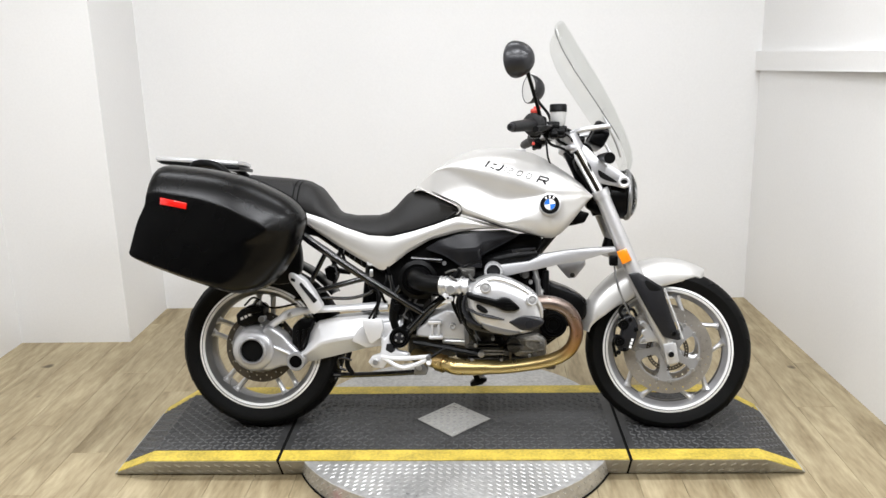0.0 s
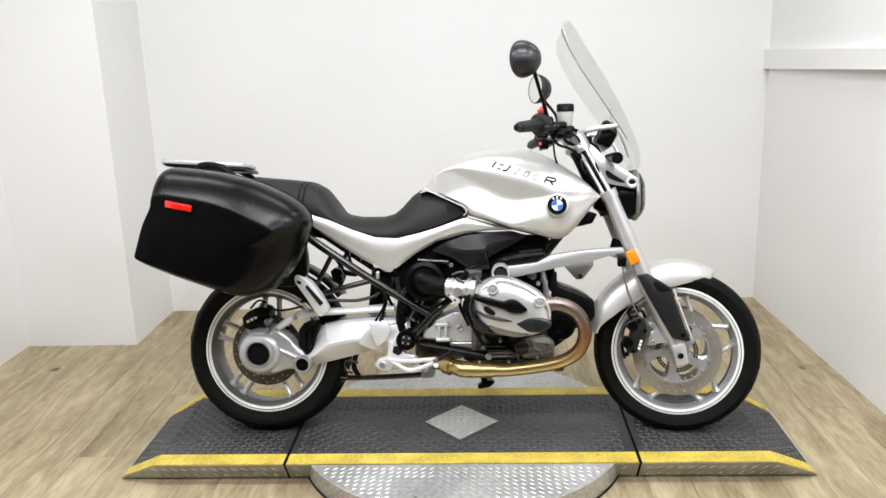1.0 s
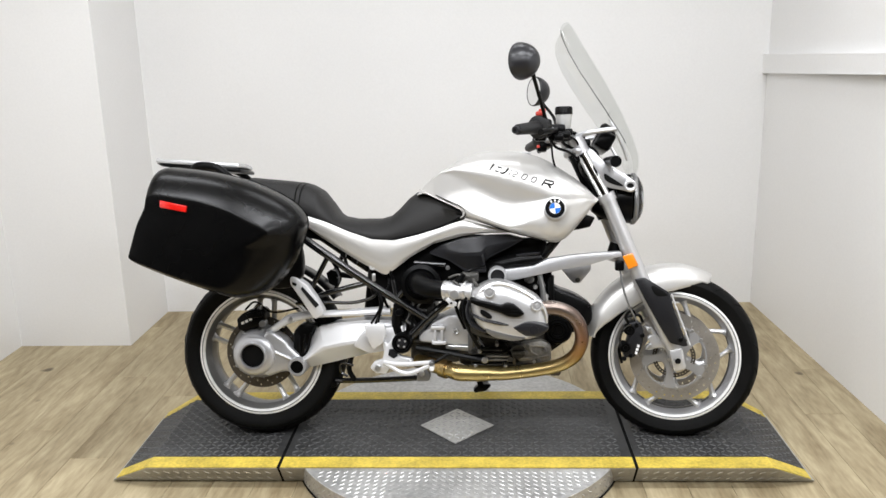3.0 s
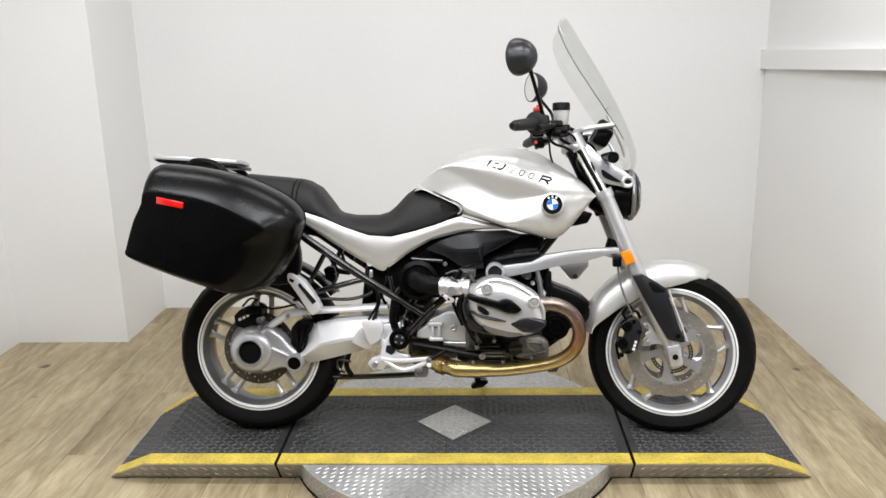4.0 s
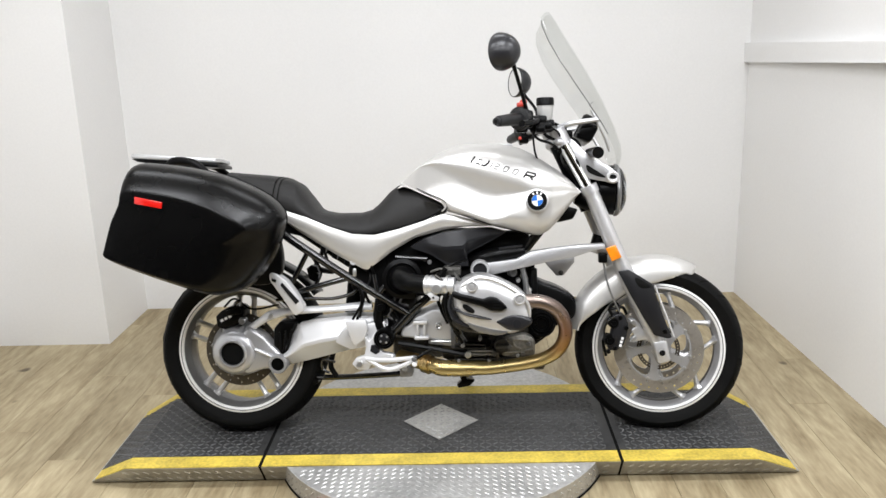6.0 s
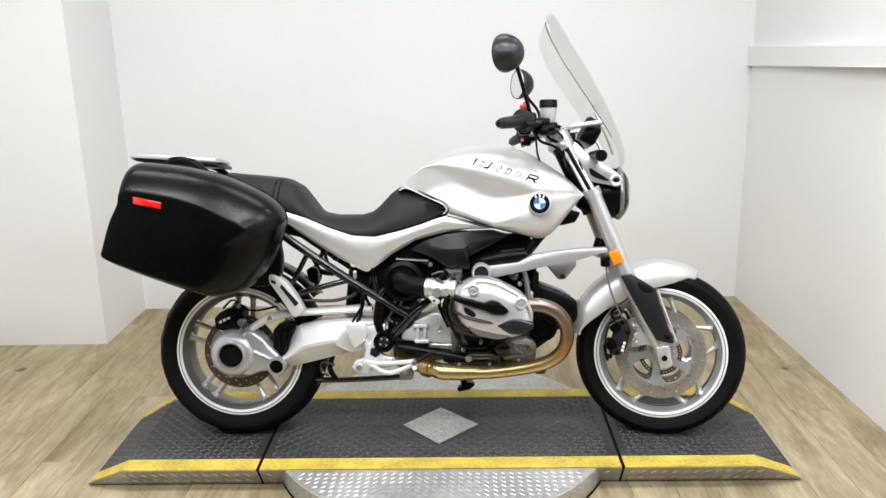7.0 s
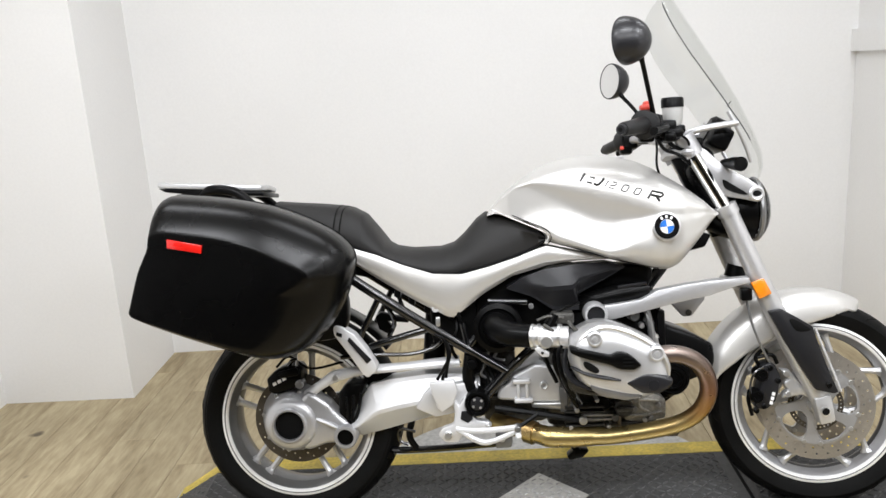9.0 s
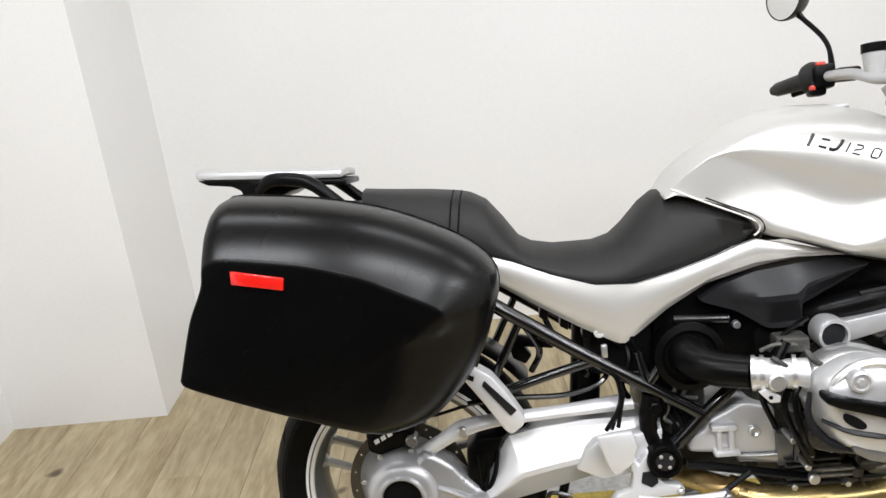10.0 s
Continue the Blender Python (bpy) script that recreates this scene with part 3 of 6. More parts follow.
def drilled(cx, cz, y0, y1, outer, inner, rows, count):
    """A flat ring with rows of round holes through it."""
    bm = bmesh.new()

    def loop(x, z, r, n, turn=0.0):
        vs = [bm.verts.new((x + r * math.cos(turn + 2 * math.pi * k / n), y0, z + r * math.sin(turn + 2 * math.pi * k / n))) for k in range(n)]
        return [bm.edges.new((vs[k], vs[(k + 1) % n])) for k in range(n)]

    edges = loop(cx, cz, outer, 72) + loop(cx, cz, inner, 56)
    for j, (share, r) in enumerate(rows):
        rr = inner + (outer - inner) * share
        for k in range(count):
            a = 2 * math.pi * (k + 0.37 * j) / count
            edges += loop(cx + rr * math.cos(a), cz + rr * math.sin(a), r, 8)
    bmesh.ops.triangle_fill(bm, edges=edges, use_beauty=True)
    ext = bmesh.ops.extrude_face_region(bm, geom=bm.faces[:])
    for v in ext["geom"]:
        if isinstance(v, bmesh.types.BMVert):
            v.co.y = y1
    return bm


def carrier(cx, cz, y0, y1, outer, arms, turn, wide, lean):
    """The middle of a disc: a star of broad arms between rounded openings."""
    bm = bmesh.new()

    def loop(pts):
        vs = [bm.verts.new((x, y0, z)) for x, z in pts]
        return [bm.edges.new((vs[k], vs[(k + 1) % len(vs)])) for k in range(len(vs))]

    edges = loop([(cx + outer * math.cos(2 * math.pi * k / 60), cz + outer * math.sin(2 * math.pi * k / 60)) for k in range(60)])
    edges += loop([(cx + outer * 0.22 * math.cos(2 * math.pi * k / 24), cz + outer * 0.22 * math.sin(2 * math.pi * k / 24)) for k in range(24)])
    for k in range(arms):
        a = 2 * math.pi * (k + 0.5) / arms + turn
        shape = [(0.40, -0.55), (0.38, 0.0), (0.40, 0.55), (0.56, 0.92), (0.78, 0.96), (0.92, 0.72), (0.955, 0.0), (0.92, -0.72), (0.78, -0.96), (0.56, -0.92)]
        pts = [(cx + outer * r * math.cos(a + wide * t + lean * (r - 0.7)), cz + outer * r * math.sin(a + wide * t + lean * (r - 0.7))) for r, t in shape]
        edges += loop(smooth_outline(pts, 3))
    bmesh.ops.triangle_fill(bm, edges=edges, use_beauty=True)
    ext = bmesh.ops.extrude_face_region(bm, geom=bm.faces[:])
    for v in ext["geom"]:
        if isinstance(v, bmesh.types.BMVert):
            v.co.y = y1
    return bm


def brake_disc(parent, cx, cz, y, outer, inner, arms, mat, rows, count, label):
    d = part("brake_disc", drilled(cx, cz, y, y - 0.005, outer, inner, rows, count), mat, parent, label, smooth=0)
    part("disc_carrier", carrier(cx, cz, y + 0.006, y - 0.0065, inner + 0.003, arms, 0.74, 0.47, 0.25), DRIVE, d, "silver disc carrier", smooth=0)
    for k in range(arms):
        for e in (-0.2, 0.2):
            a = 2 * math.pi * k / arms + 0.80 + e
            part("disc_bobbin", disc((cx + (inner + 0.001) * math.cos(a), 0, cz + (inner + 0.001) * math.sin(a)), 0.007, y + 0.002, y - 0.0085, n=10, bevel=0.001), ALU, d)
    return d


TWO = ((0.30, 0.0034), (0.68, 0.0034))
brake_disc(front, WB, 0.288, -0.062, 0.158, 0.112, 5, STEEL, TWO, 30, "drilled steel brake disc")
brake_disc(front, WB, 0.288, 0.067, 0.158, 0.112, 5, STEEL, TWO, 30, "drilled steel brake disc")
part("sensor_ring", drilled(WB, 0.288, -0.053, -0.056, 0.076, 0.061, ((0.5, 0.0026),), 40), BRONZE, front, "dark slotted sensor ring", smooth=0)
brake_disc(rear, RX, 0.300, -0.058, 0.134, 0.090, 5, BRONZE, ((0.45, 0.0030), (0.75, 0.0030)), 18, "dark worn rear brake disc")

# the steering is turned slightly to the right
steer = Matrix.Translation((WB + 0.013, -0.047, 0)) @ Matrix.Rotation(math.radians(-8), 4, "Z") @ Matrix.Translation((-WB, 0.047, 0))
for ob in (front, *front.children_recursive):
    ob.data.transform(steer)

# final drive, swing arm and torque arm
drive = part("final_drive", lathe([(0.060, -0.02), (0.098, -0.03), (0.104, -0.06), (0.097, -0.085), (0.086, -0.11), (0.078, -0.14), (0.070, -0.152), (0.060, -0.156), (0.052, -0.158)], (RX, 0, 0.314)), DRIVE, bike, "silver final drive housing on the rear hub")
part("hub_ring", lathe([(0.052, -0.150), (0.052, -0.160), (0.048, -0.165), (0.044, -0.165), (0.041, -0.160), (0.041, -0.152)], (RX, 0, 0.314)), DRIVE, drive, "silver hub ring")
# shallow cup painted black for the shade deep in the hub
part("hub_bore", lathe([(0.0418, -0.1625), (0.040, -0.150), (0.038, -0.1445), (0, -0.1445)], (RX, 0, 0.314)), DARK, drive, "shallow black cup standing in for the bore's shade")
nose = plate(smooth_outline([(-0.71, 0.40), (-0.65, 0.375), (-0.625, 0.345), (-0.585, 0.306), (-0.566, 0.275), (-0.588, 0.246), (-0.65, 0.252), (-0.72, 0.235), (-0.76, 0.30)]), -0.142, -0.07, 0.014, 3)
part("drive_nose", nose, DRIVE, drive, "silver casting")
part("nose_rib", tube([(-0.68, -0.135, 0.325), (-0.63, -0.144, 0.305), (-0.60, -0.146, 0.288)], [0.010, 0.008, 0.007], 8), DRIVE, drive)
part("pivot_eye", lathe([(0, -0.06), (0.033, -0.07), (0.034, -0.155), (0.031, -0.160), (0.024, -0.160), (0.023, -0.150)], (-0.597, 0, 0.274)), DRIVE, drive, "silver pivot eye")
part("pivot_plug", disc((-0.597, 0, 0.274), 0.0235, -0.14, -0.156), BLACK, drive, "black rubber plug")
for k in range(7):
    a = 0.5 + k * 0.8
    part("bolt", disc((RX + 0.088 * math.cos(a), 0, 0.314 + 0.088 * math.sin(a)), 0.006, -0.09, -0.116, n=6, bevel=0.001), ALU, drive)

ARM_UP = [(-0.592, 0.302), (-0.526, 0.412), (-0.461, 0.426), (-0.350, 0.437), (-0.205, 0.434)]
ARM_LO = [(-0.596, 0.278), (-0.555, 0.263), (-0.486, 0.279), (-0.417, 0.296), (-0.338, 0.316), (-0.205, 0.340)]
arm = part("swing_arm", skin(ARM_UP, ARM_LO, lambda u, v: 0.106 + 0.044 * min(v / (0.5 + 0.1 * u), (1 - v) / (0.5 - 0.1 * u), 0.92), 28, 25, 0.075), ALUPAINT, bike, "silver single-sided swing arm with a sharp crease", smooth=11)
part("arm_web", plate([(-0.390, 0.350), (-0.366, 0.391), (-0.345, 0.408), (-0.21, 0.426), (-0.21, 0.346), (-0.335, 0.324)], -0.156, -0.12, 0.006), ALUPAINT, arm, "silver casting step")
boot = part("boot", plate([(-0.613, 0.398), (-0.591, 0.422), (-0.530, 0.423), (-0.556, 0.367), (-0.596, 0.300), (-0.617, 0.336)], -0.128, -0.05, 0.008), BLACK, bike, "black ribbed rubber boot")
for k in range(3):
    part("boot_rib", tube([(-0.592 + 0.022 * k, -0.128, 0.385 + 0.004 * k), (-0.590 + 0.016 * k, -0.132, 0.345), (-0.590 + 0.006 * k, -0.128, 0.300)], 0.005, 6, per=3), BLACK, boot)
part("torque_arm", tube([(-0.725, -0.10, 0.378), (-0.662, -0.125, 0.422), (-0.618, -0.13, 0.447), (-0.546, -0.13, 0.460), (-0.41, -0.125, 0.467), (-0.26, -0.12, 0.476)], [0.018, 0.016, 0.020, 0.015, 0.014, 0.019], 12, flat=0.6), ALUPAINT, bike, "silver torque arm")
part("bolt", disc((-0.616, 0, 0.446), 0.011, -0.13, -0.152, n=12), ALU, bike, "torque arm bolt")
caliper = part("rear_caliper", plate([(-0.826, 0.440), (-0.805, 0.460), (-0.774, 0.473), (-0.735, 0.475), (-0.722, 0.462), (-0.722, 0.424), (-0.750, 0.408), (-0.800, 0.394), (-0.822, 0.402)], -0.115, -0.03, 0.006), BLACK, bike, "black rear brake caliper")
for k in range(3):
    cx, cz = -0.806 + 0.0145 * k, 0.4195 + 0.007 * k
    part("caliper_marking", plate([(cx, cz), (cx + 0.010, cz + 0.0048), (cx + 0.007, cz + 0.0138), (cx - 0.003, cz + 0.009)], -0.1165, -0.1145, 0), BADGE_WHITE, caliper, "white marking")
part("caliper_bridge", plate([(-0.79, 0.462), (-0.735, 0.474), (-0.728, 0.450), (-0.785, 0.442)], -0.122, -0.11, 0.004), BLACK, caliper)
part("caliper_bolt", disc((-0.727, 0, 0.424), 0.013, -0.09, -0.128), YOKE, caliper)
part("bleed_nipple", tube([(-0.74, -0.10, 0.466), (-0.735, -0.10, 0.490)], 0.005, 8), YOKE, caliper)
part("hose_union", tube([(-0.765, -0.095, 0.470), (-0.752, -0.097, 0.488), (-0.735, -0.095, 0.492)], 0.006, 8), BLACKMETAL, caliper)
part("brake_line", tube([(-0.80, -0.09, 0.47), (-0.76, -0.09, 0.50), (-0.70, -0.08, 0.46), (-0.60, -0.07, 0.475), (-0.5, -0.06, 0.49)], 0.004, 6), BLACK, bike, "rear brake hose")


# side case
CASE_LINE = [(-0.962, 0.987), (-0.984, 0.963), (-0.991, 0.902), (-1.003, 0.852), (-1.023, 0.805), (-1.050, 0.732), (-1.056, 0.706), (-1.044, 0.688), (-0.982, 0.658), (-0.880, 0.619), (-0.752, 0.573), (-0.694, 0.567), (-0.632, 0.585), (-0.578, 0.636), (-0.543, 0.688), (-0.517, 0.755), (-0.506, 0.800), (-0.516, 0.838), (-0.554, 0.876), (-0.618, 0.912), (-0.702, 0.947), (-0.808, 0.970), (-0.905, 0.984)]
FACE_IN = [(0.01, -0.085), (0.008, -0.07), (0.008, -0.035), (0.008, -0.01), (0.01, 0), (0.012, 0.004), (0.014, 0.012), (0.016, 0.018), (0.01, 0.026), (0.0, 0.03), (-0.01, 0.034), (-0.025, 0.04), (-0.050, 0.042), (-0.072, 0.028), (-0.084, 0.008), (-0.086, -0.012), (-0.083, -0.030), (-0.077, -0.046), (-0.066, -0.064), (-0.050, -0.080), (-0.022, -0.090), (0.0, -0.09), (0.008, -0.088)]


EARLY = [0, 0, 0, 0, 0, 0, 0, 0, 0, 0.03, 0.12, 0.3, 0.55, 0.8, 0.95, 1, 0.95, 0.8, 0.55, 0.3, 0.12, 0.03, 0]
ROLL = [0, 0, 0, 0, 0, 0, 0, 0, 0, 0.05, 0.2, 0.45, 0.75, 0.95, 1, 0.9, 0.5, 0.15, 0, 0, 0, 0, 0]


# the tail end of the shell flares a little
CASE_LINE = [(x - 0.008 * min(max((-0.72 - x) / 0.2, 0), 1), z + (0.004 if z > 0.95 else -0.010 if z < 0.75 else 0) * min(max((-0.55 - x) / 0.25, 0), 1)) for x, z in CASE_LINE]


def case_ring(k, y, early=0.0, per=3, sink=0.0):
    base, inward = smooth_outline(CASE_LINE, per), smooth_outline(FACE_IN, per)
    out = []
    for i, (p, d) in enumerate(zip(base, inward)):
        j, f = i // per, (i % per) / per
        e = EARLY[j] * (1 - f) + EARLY[(j + 1) % len(EARLY)] * f
        w = ROLL[j] * (1 - f) + ROLL[(j + 1) % len(ROLL)] * f
        out.append((p[0] + d[0] * (k + early * e), y + sink * w, p[1] + d[1] * (k + early * e)))
    return out


shell = [case_ring(0.55, -0.22), case_ring(0.50, -0.288), case_ring(0.05, -0.296)]
for k in range(20):
    f = 1 - (1 - k / 19) ** 1.7
    shell.append(case_ring(0.97 * f ** 3.4, -0.306 - 0.1756 * f, 0.36 * f ** 3 * (1 - 0.55 * f ** 8), sink=0.020 * f ** 5))
shell += [case_ring(k, y, e, sink=d) for k, y, e, d in ((1.05, -0.4821, 0.24, 0.0135), (1.13, -0.4823, 0.36, 0.008), (1.22, -0.4824, 0.48, 0.004), (1.32, -0.4825, 0.60, 0.001))]
pannier = part("side_case", loft(shell), CASE, bike, "large black plastic side case", smooth=60)
part("lid_seam", tube([Vector(p) for p in case_ring(-0.01, -0.306, 0.0, 2)] + [Vector(case_ring(-0.01, -0.306, 0.0, 2)[0])], 0.0012, 6, per=1), DARK, pannier, "black lid seam")
part("reflector", plate([(-0.938, 0.889), (-0.852, 0.870), (-0.855, 0.850), (-0.939, 0.867)], -0.479, -0.4885, 0.0015), RED, pannier, "red reflector")
part("case_foot", plate([(-1.02, 0.686), (-0.96, 0.660), (-0.965, 0.652), (-1.015, 0.672)], -0.36, -0.30, 0.003), BLACK, pannier)

# seat: stations x, top height, edge height, half width, roll of the edge
SEAT_TOP = [(-0.775, 0.952), (-0.72, 0.946), (-0.634, 0.938), (-0.575, 0.930), (-0.55, 0.924), (-0.518, 0.906), (-0.488, 0.868), (-0.457, 0.822), (-0.43, 0.806), (-0.383, 0.797), (-0.299, 0.797), (-0.261, 0.808), (-0.231, 0.833), (-0.193, 0.874), (-0.166, 0.893), (-0.14, 0.891), (-0.098, 0.880), (-0.059, 0.864), (-0.02, 0.842), (0.0, 0.822)]
SEAT_EDGE = [(-0.775, 0.92), (-0.70, 0.885), (-0.60, 0.835), (-0.551, 0.820), (-0.501, 0.800), (-0.441, 0.777), (-0.381, 0.750), (-0.321, 0.732), (-0.26, 0.728), (-0.20, 0.739), (-0.12, 0.759), (-0.04, 0.788), (0.0, 0.812)]
SEAT_HALF = [(-0.775, 0.075), (-0.72, 0.105), (-0.62, 0.130), (-0.5, 0.143), (-0.38, 0.148), (-0.25, 0.143), (-0.12, 0.135), (0.0, 0.140)]
rings = []
for sx in sorted(set([q[0] for q in SEAT_TOP] + list(np.linspace(-0.775, 0, 40)))):
    zt, ze, w = interp(sx, SEAT_TOP), interp(sx, SEAT_EDGE), interp(sx, SEAT_HALF)
    g = max(zt - ze, 0.008)
    fl = 0.55 if sx > -0.5 else 0.68
    fl = float(np.interp(sx, (-0.17, -0.05), (fl, 0.85)))
    half_line = [(0, zt), (w * fl * 0.55, zt - g * 0.015), (w * fl, zt - g * 0.07), (w * (fl + 0.22), zt - g * 0.28), (w * 0.97, zt - g * 0.66), (w, zt - g * 0.92), (w * 0.97, ze - 0.004), (w * 0.7, ze - 0.012)]
    ring = [(sx, -a, b) for a, b in half_line] + [(sx, a, b) for a, b in half_line[:0:-1]]
    rings.append(ring)
seat = part("seat", loft(rings), SEAT, bike, "black vinyl stepped saddle", smooth=60)
part("seat_welt", tube([(sx, -interp(sx, SEAT_HALF) * 1.0, interp(sx, SEAT_EDGE) + 0.001) for sx in np.linspace(-0.72, -0.005, 24)], 0.004, 6, per=2), BLACK, seat, "black welt")
for sx, tilt in ((-0.585, 0.03), (-0.568, 0.03)):
    zt, ze, w = interp(sx, SEAT_TOP), interp(sx, SEAT_EDGE), interp(sx, SEAT_HALF)
    g = zt - ze
    line = [(sx, -0.01, zt + 0.001), (sx - 0.002, -w * 0.68, zt - g * 0.07 + 0.001), (sx - 0.006, -w * 0.91, zt - g * 0.28), (sx - 0.012, -w * 0.985, zt - g * 0.66), (sx - 0.018, -w * 1.005, ze + 0.006)]
    part("seam", tube(line, 0.0016, 5, per=4), DARK, seat, "stitched seam")

# tank: stations x, top, shoulder, flank, lower crease and lower edge
TANK_TOP = [(-0.160, 0.888), (-0.119, 0.935), (-0.067, 0.975), (-0.005, 1.012), (0.057, 1.033), (0.119, 1.040), (0.2, 1.036), (0.271, 1.018), (0.312, 0.998), (0.343, 0.978), (0.40, 0.940), (0.44, 0.906), (0.472, 0.868)]
TANK_LOW = [(-0.160, 0.882), (-0.138, 0.889), (-0.098, 0.879), (-0.039, 0.856), (-0.004, 0.834), (0.004, 0.806), (0.08, 0.784), (0.157, 0.758), (0.253, 0.732), (0.301, 0.719), (0.33, 0.717), (0.359, 0.731), (0.387, 0.759), (0.434, 0.816), (0.472, 0.862)]
CREASE = [(-0.160, 0.884), (-0.119, 0.930), (-0.076, 0.962), (-0.030, 0.972), (0.0, 0.970), (0.059, 0.956), (0.120, 0.941), (0.180, 0.922), (0.264, 0.893), (0.298, 0.884), (0.360, 0.886), (0.43, 0.882), (0.472, 0.867)]
VALLEY = [(-0.160, 0.884), (-0.119, 0.925), (-0.076, 0.955), (-0.044, 0.961), (0.0, 0.934), (0.047, 0.910), (0.084, 0.889), (0.132, 0.857), (0.181, 0.847), (0.242, 0.858), (0.298, 0.874), (0.36, 0.868), (0.43, 0.870), (0.472, 0.866)]
UNDER = [(-0.160, 0.884), (-0.10, 0.883), (-0.05, 0.866), (0.0, 0.838), (0.03, 0.815), (0.10, 0.792), (0.165, 0.772), (0.232, 0.787), (0.28, 0.781), (0.34, 0.779), (0.40, 0.812), (0.44, 0.845), (0.472, 0.864)]
TANK_HALF = [(-0.160, 0.10), (-0.10, 0.132), (0.0, 0.163), (0.1, 0.188), (0.2, 0.206), (0.3, 0.214), (0.37, 0.208), (0.43, 0.185), (0.472, 0.15)]
FLANK_HALF = [(-0.25, 0.085), (-0.16, 0.108), (0.0, 0.154), (0.14, 0.184), (0.285, 0.217), (0.36, 0.213), (0.43, 0.190), (0.472, 0.155), (0.55, 0.14)]
SCOOP = [(-0.160, 0.0), (-0.08, 0.0), (-0.03, 0.028), (0.05, 0.066), (0.13, 0.085), (0.19, 0.078), (0.25, 0.046), (0.298, 0.008), (0.34, 0.0), (0.472, 0.0)]
rings = []
for sx in np.linspace(-0.160, 0.472, 96):
    zt, zl, zc, zv, zu, w, dip = (interp(sx, t) for t in (TANK_TOP, TANK_LOW, CREASE, VALLEY, UNDER, TANK_HALF, SCOOP))
    zu = max(zu, zl + 0.003)
    zc = max(min(zc, zt - 0.002), zu + 0.002)
    zv = min(max(zv, zu + 0.001), zc - 0.0005)
    line = [(w * 0.95 * math.sin(a) ** 0.9, zc + (zt - zc) * math.cos(a) ** 0.8) for a in np.linspace(0, math.pi / 2 - 1e-4, 9)]
    for s in (0.2, 0.45, 0.72, 1.0):
        line.append((w * (0.95 - dip * math.sin(s * math.pi / 2)), zc + (zv - zc) * s))
    # below the valley the flank swells out to a slanting ridge behind the badge
    for s in (0.15, 0.32, 0.5, 0.7, 0.88, 1.0):
        z = zv + (zu - zv) * s
        out = interp(sx - 0.85 * (z - 0.873), FLANK_HALF)
        low = w * (0.95 - dip)
        line.append((low + (max(out, low) - low) * math.sin(s * math.pi / 2) ** 0.9, z))
    edge = line[-1][0]
    line += [(edge * 0.975, zu - (zu - zl) * 0.35), (edge * 0.91, zl + (zu - zl) * 0.2), (edge * 0.81, zl), (edge * 0.6, zl + 0.004)]
    rings.append([(sx, -a, b) for a, b in line] + [(sx, a, b) for a, b in line[:0:-1]])
tank_bm = loft(rings)
bmesh.ops.smooth_vert(tank_bm, verts=[v for v in tank_bm.verts if -0.159 < v.co.x < 0.471], factor=0.22, use_axis_x=True, use_axis_y=True, use_axis_z=True)
bmesh.ops.smooth_vert(tank_bm, verts=[v for v in tank_bm.verts if -0.159 < v.co.x < 0.471 and v.co.z < 0.86], factor=0.35, use_axis_x=True, use_axis_y=True, use_axis_z=True)
from mathutils.bvhtree import BVHTree

tank_tree = BVHTree.FromBMesh(tank_bm)
tank = part("fuel_tank", tank_bm, PAINT, bike, "silver metallic fuel tank", smooth=50)


def on_tank(px, pz, lift=0.001):
    hit, nrm, _, _ = tank_tree.ray_cast(Vector((px, -1, pz)), Vector((0, 1, 0)))
    if hit is None:
        return Vector((px, -0.2, pz)), Vector((0, -1, 0))
    nrm = nrm if nrm.y < 0 else -nrm
    return hit + nrm * lift, nrm


part("tank_lip", tube([(-0.150, -0.118, 0.905), (-0.116, -0.135, 0.889), (-0.066, -0.145, 0.866), (-0.018, -0.152, 0.844), (0.004, -0.156, 0.830), (0.006, -0.158, 0.816), (-0.004, -0.156, 0.806)], 0.0022, 8, per=4), PAINT, tank, "raised silver lip against the seat")
# raised dark line paints the shade in the gap by the lip
part("lip_gap", tube([(-0.090, -0.145, 0.886), (-0.050, -0.152, 0.868), (-0.010, -0.158, 0.850), (0.010, -0.162, 0.835), (0.014, -0.163, 0.818), (0.004, -0.160, 0.803)], 0.0016, 6, per=4), GREYPLASTIC, tank, "thin dark line standing in for the shaded gap")
part("filler_cap", disc((0.20, 0.0, 0), 0.045, 1.020, 1.0335, "z"), ALUPAINT, tank, "silver filler cap")
# another painted gap shade, along the tank's lower edge
part("tank_edge", tube([on_tank(x, z, 0.0)[0] for x, z in ((0.006, 0.812), (0.08, 0.789), (0.157, 0.763), (0.253, 0.737), (0.301, 0.725))], 0.0028, 6, per=4), GREYPLASTIC, tank, "dark line standing in for the shaded gap along the tank")

# round tank badge: black ring, silver rim, quartered centre
bp, bn = on_tank(0.318, 0.840, 0.004)
turn = Matrix.Translation(bp) @ bn.to_track_quat("Z", "X").to_matrix().to_4x4() @ Matrix.Rotation(math.pi / 2, 4, "Z")


def badge_piece(profile, n=40, arc=None):
    return moved(lathe(profile, (0, 0, 0), "z", n, arc), turn)


badge = part("badge", badge_piece([(0, 0.001), (0.0, 0.003), (0.033, 0.003), (0.0335, 0.0045), (0.036, 0.0045), (0.0385, 0.003), (0.0385, -0.012)]), ALU, bike, "round black, blue and white enamel badge")
part("badge_ring", badge_piece([(0.0195, 0.0035), (0.0195, 0.005), (0.033, 0.005), (0.033, 0.0035)]), BLACK, badge, "black enamel ring")
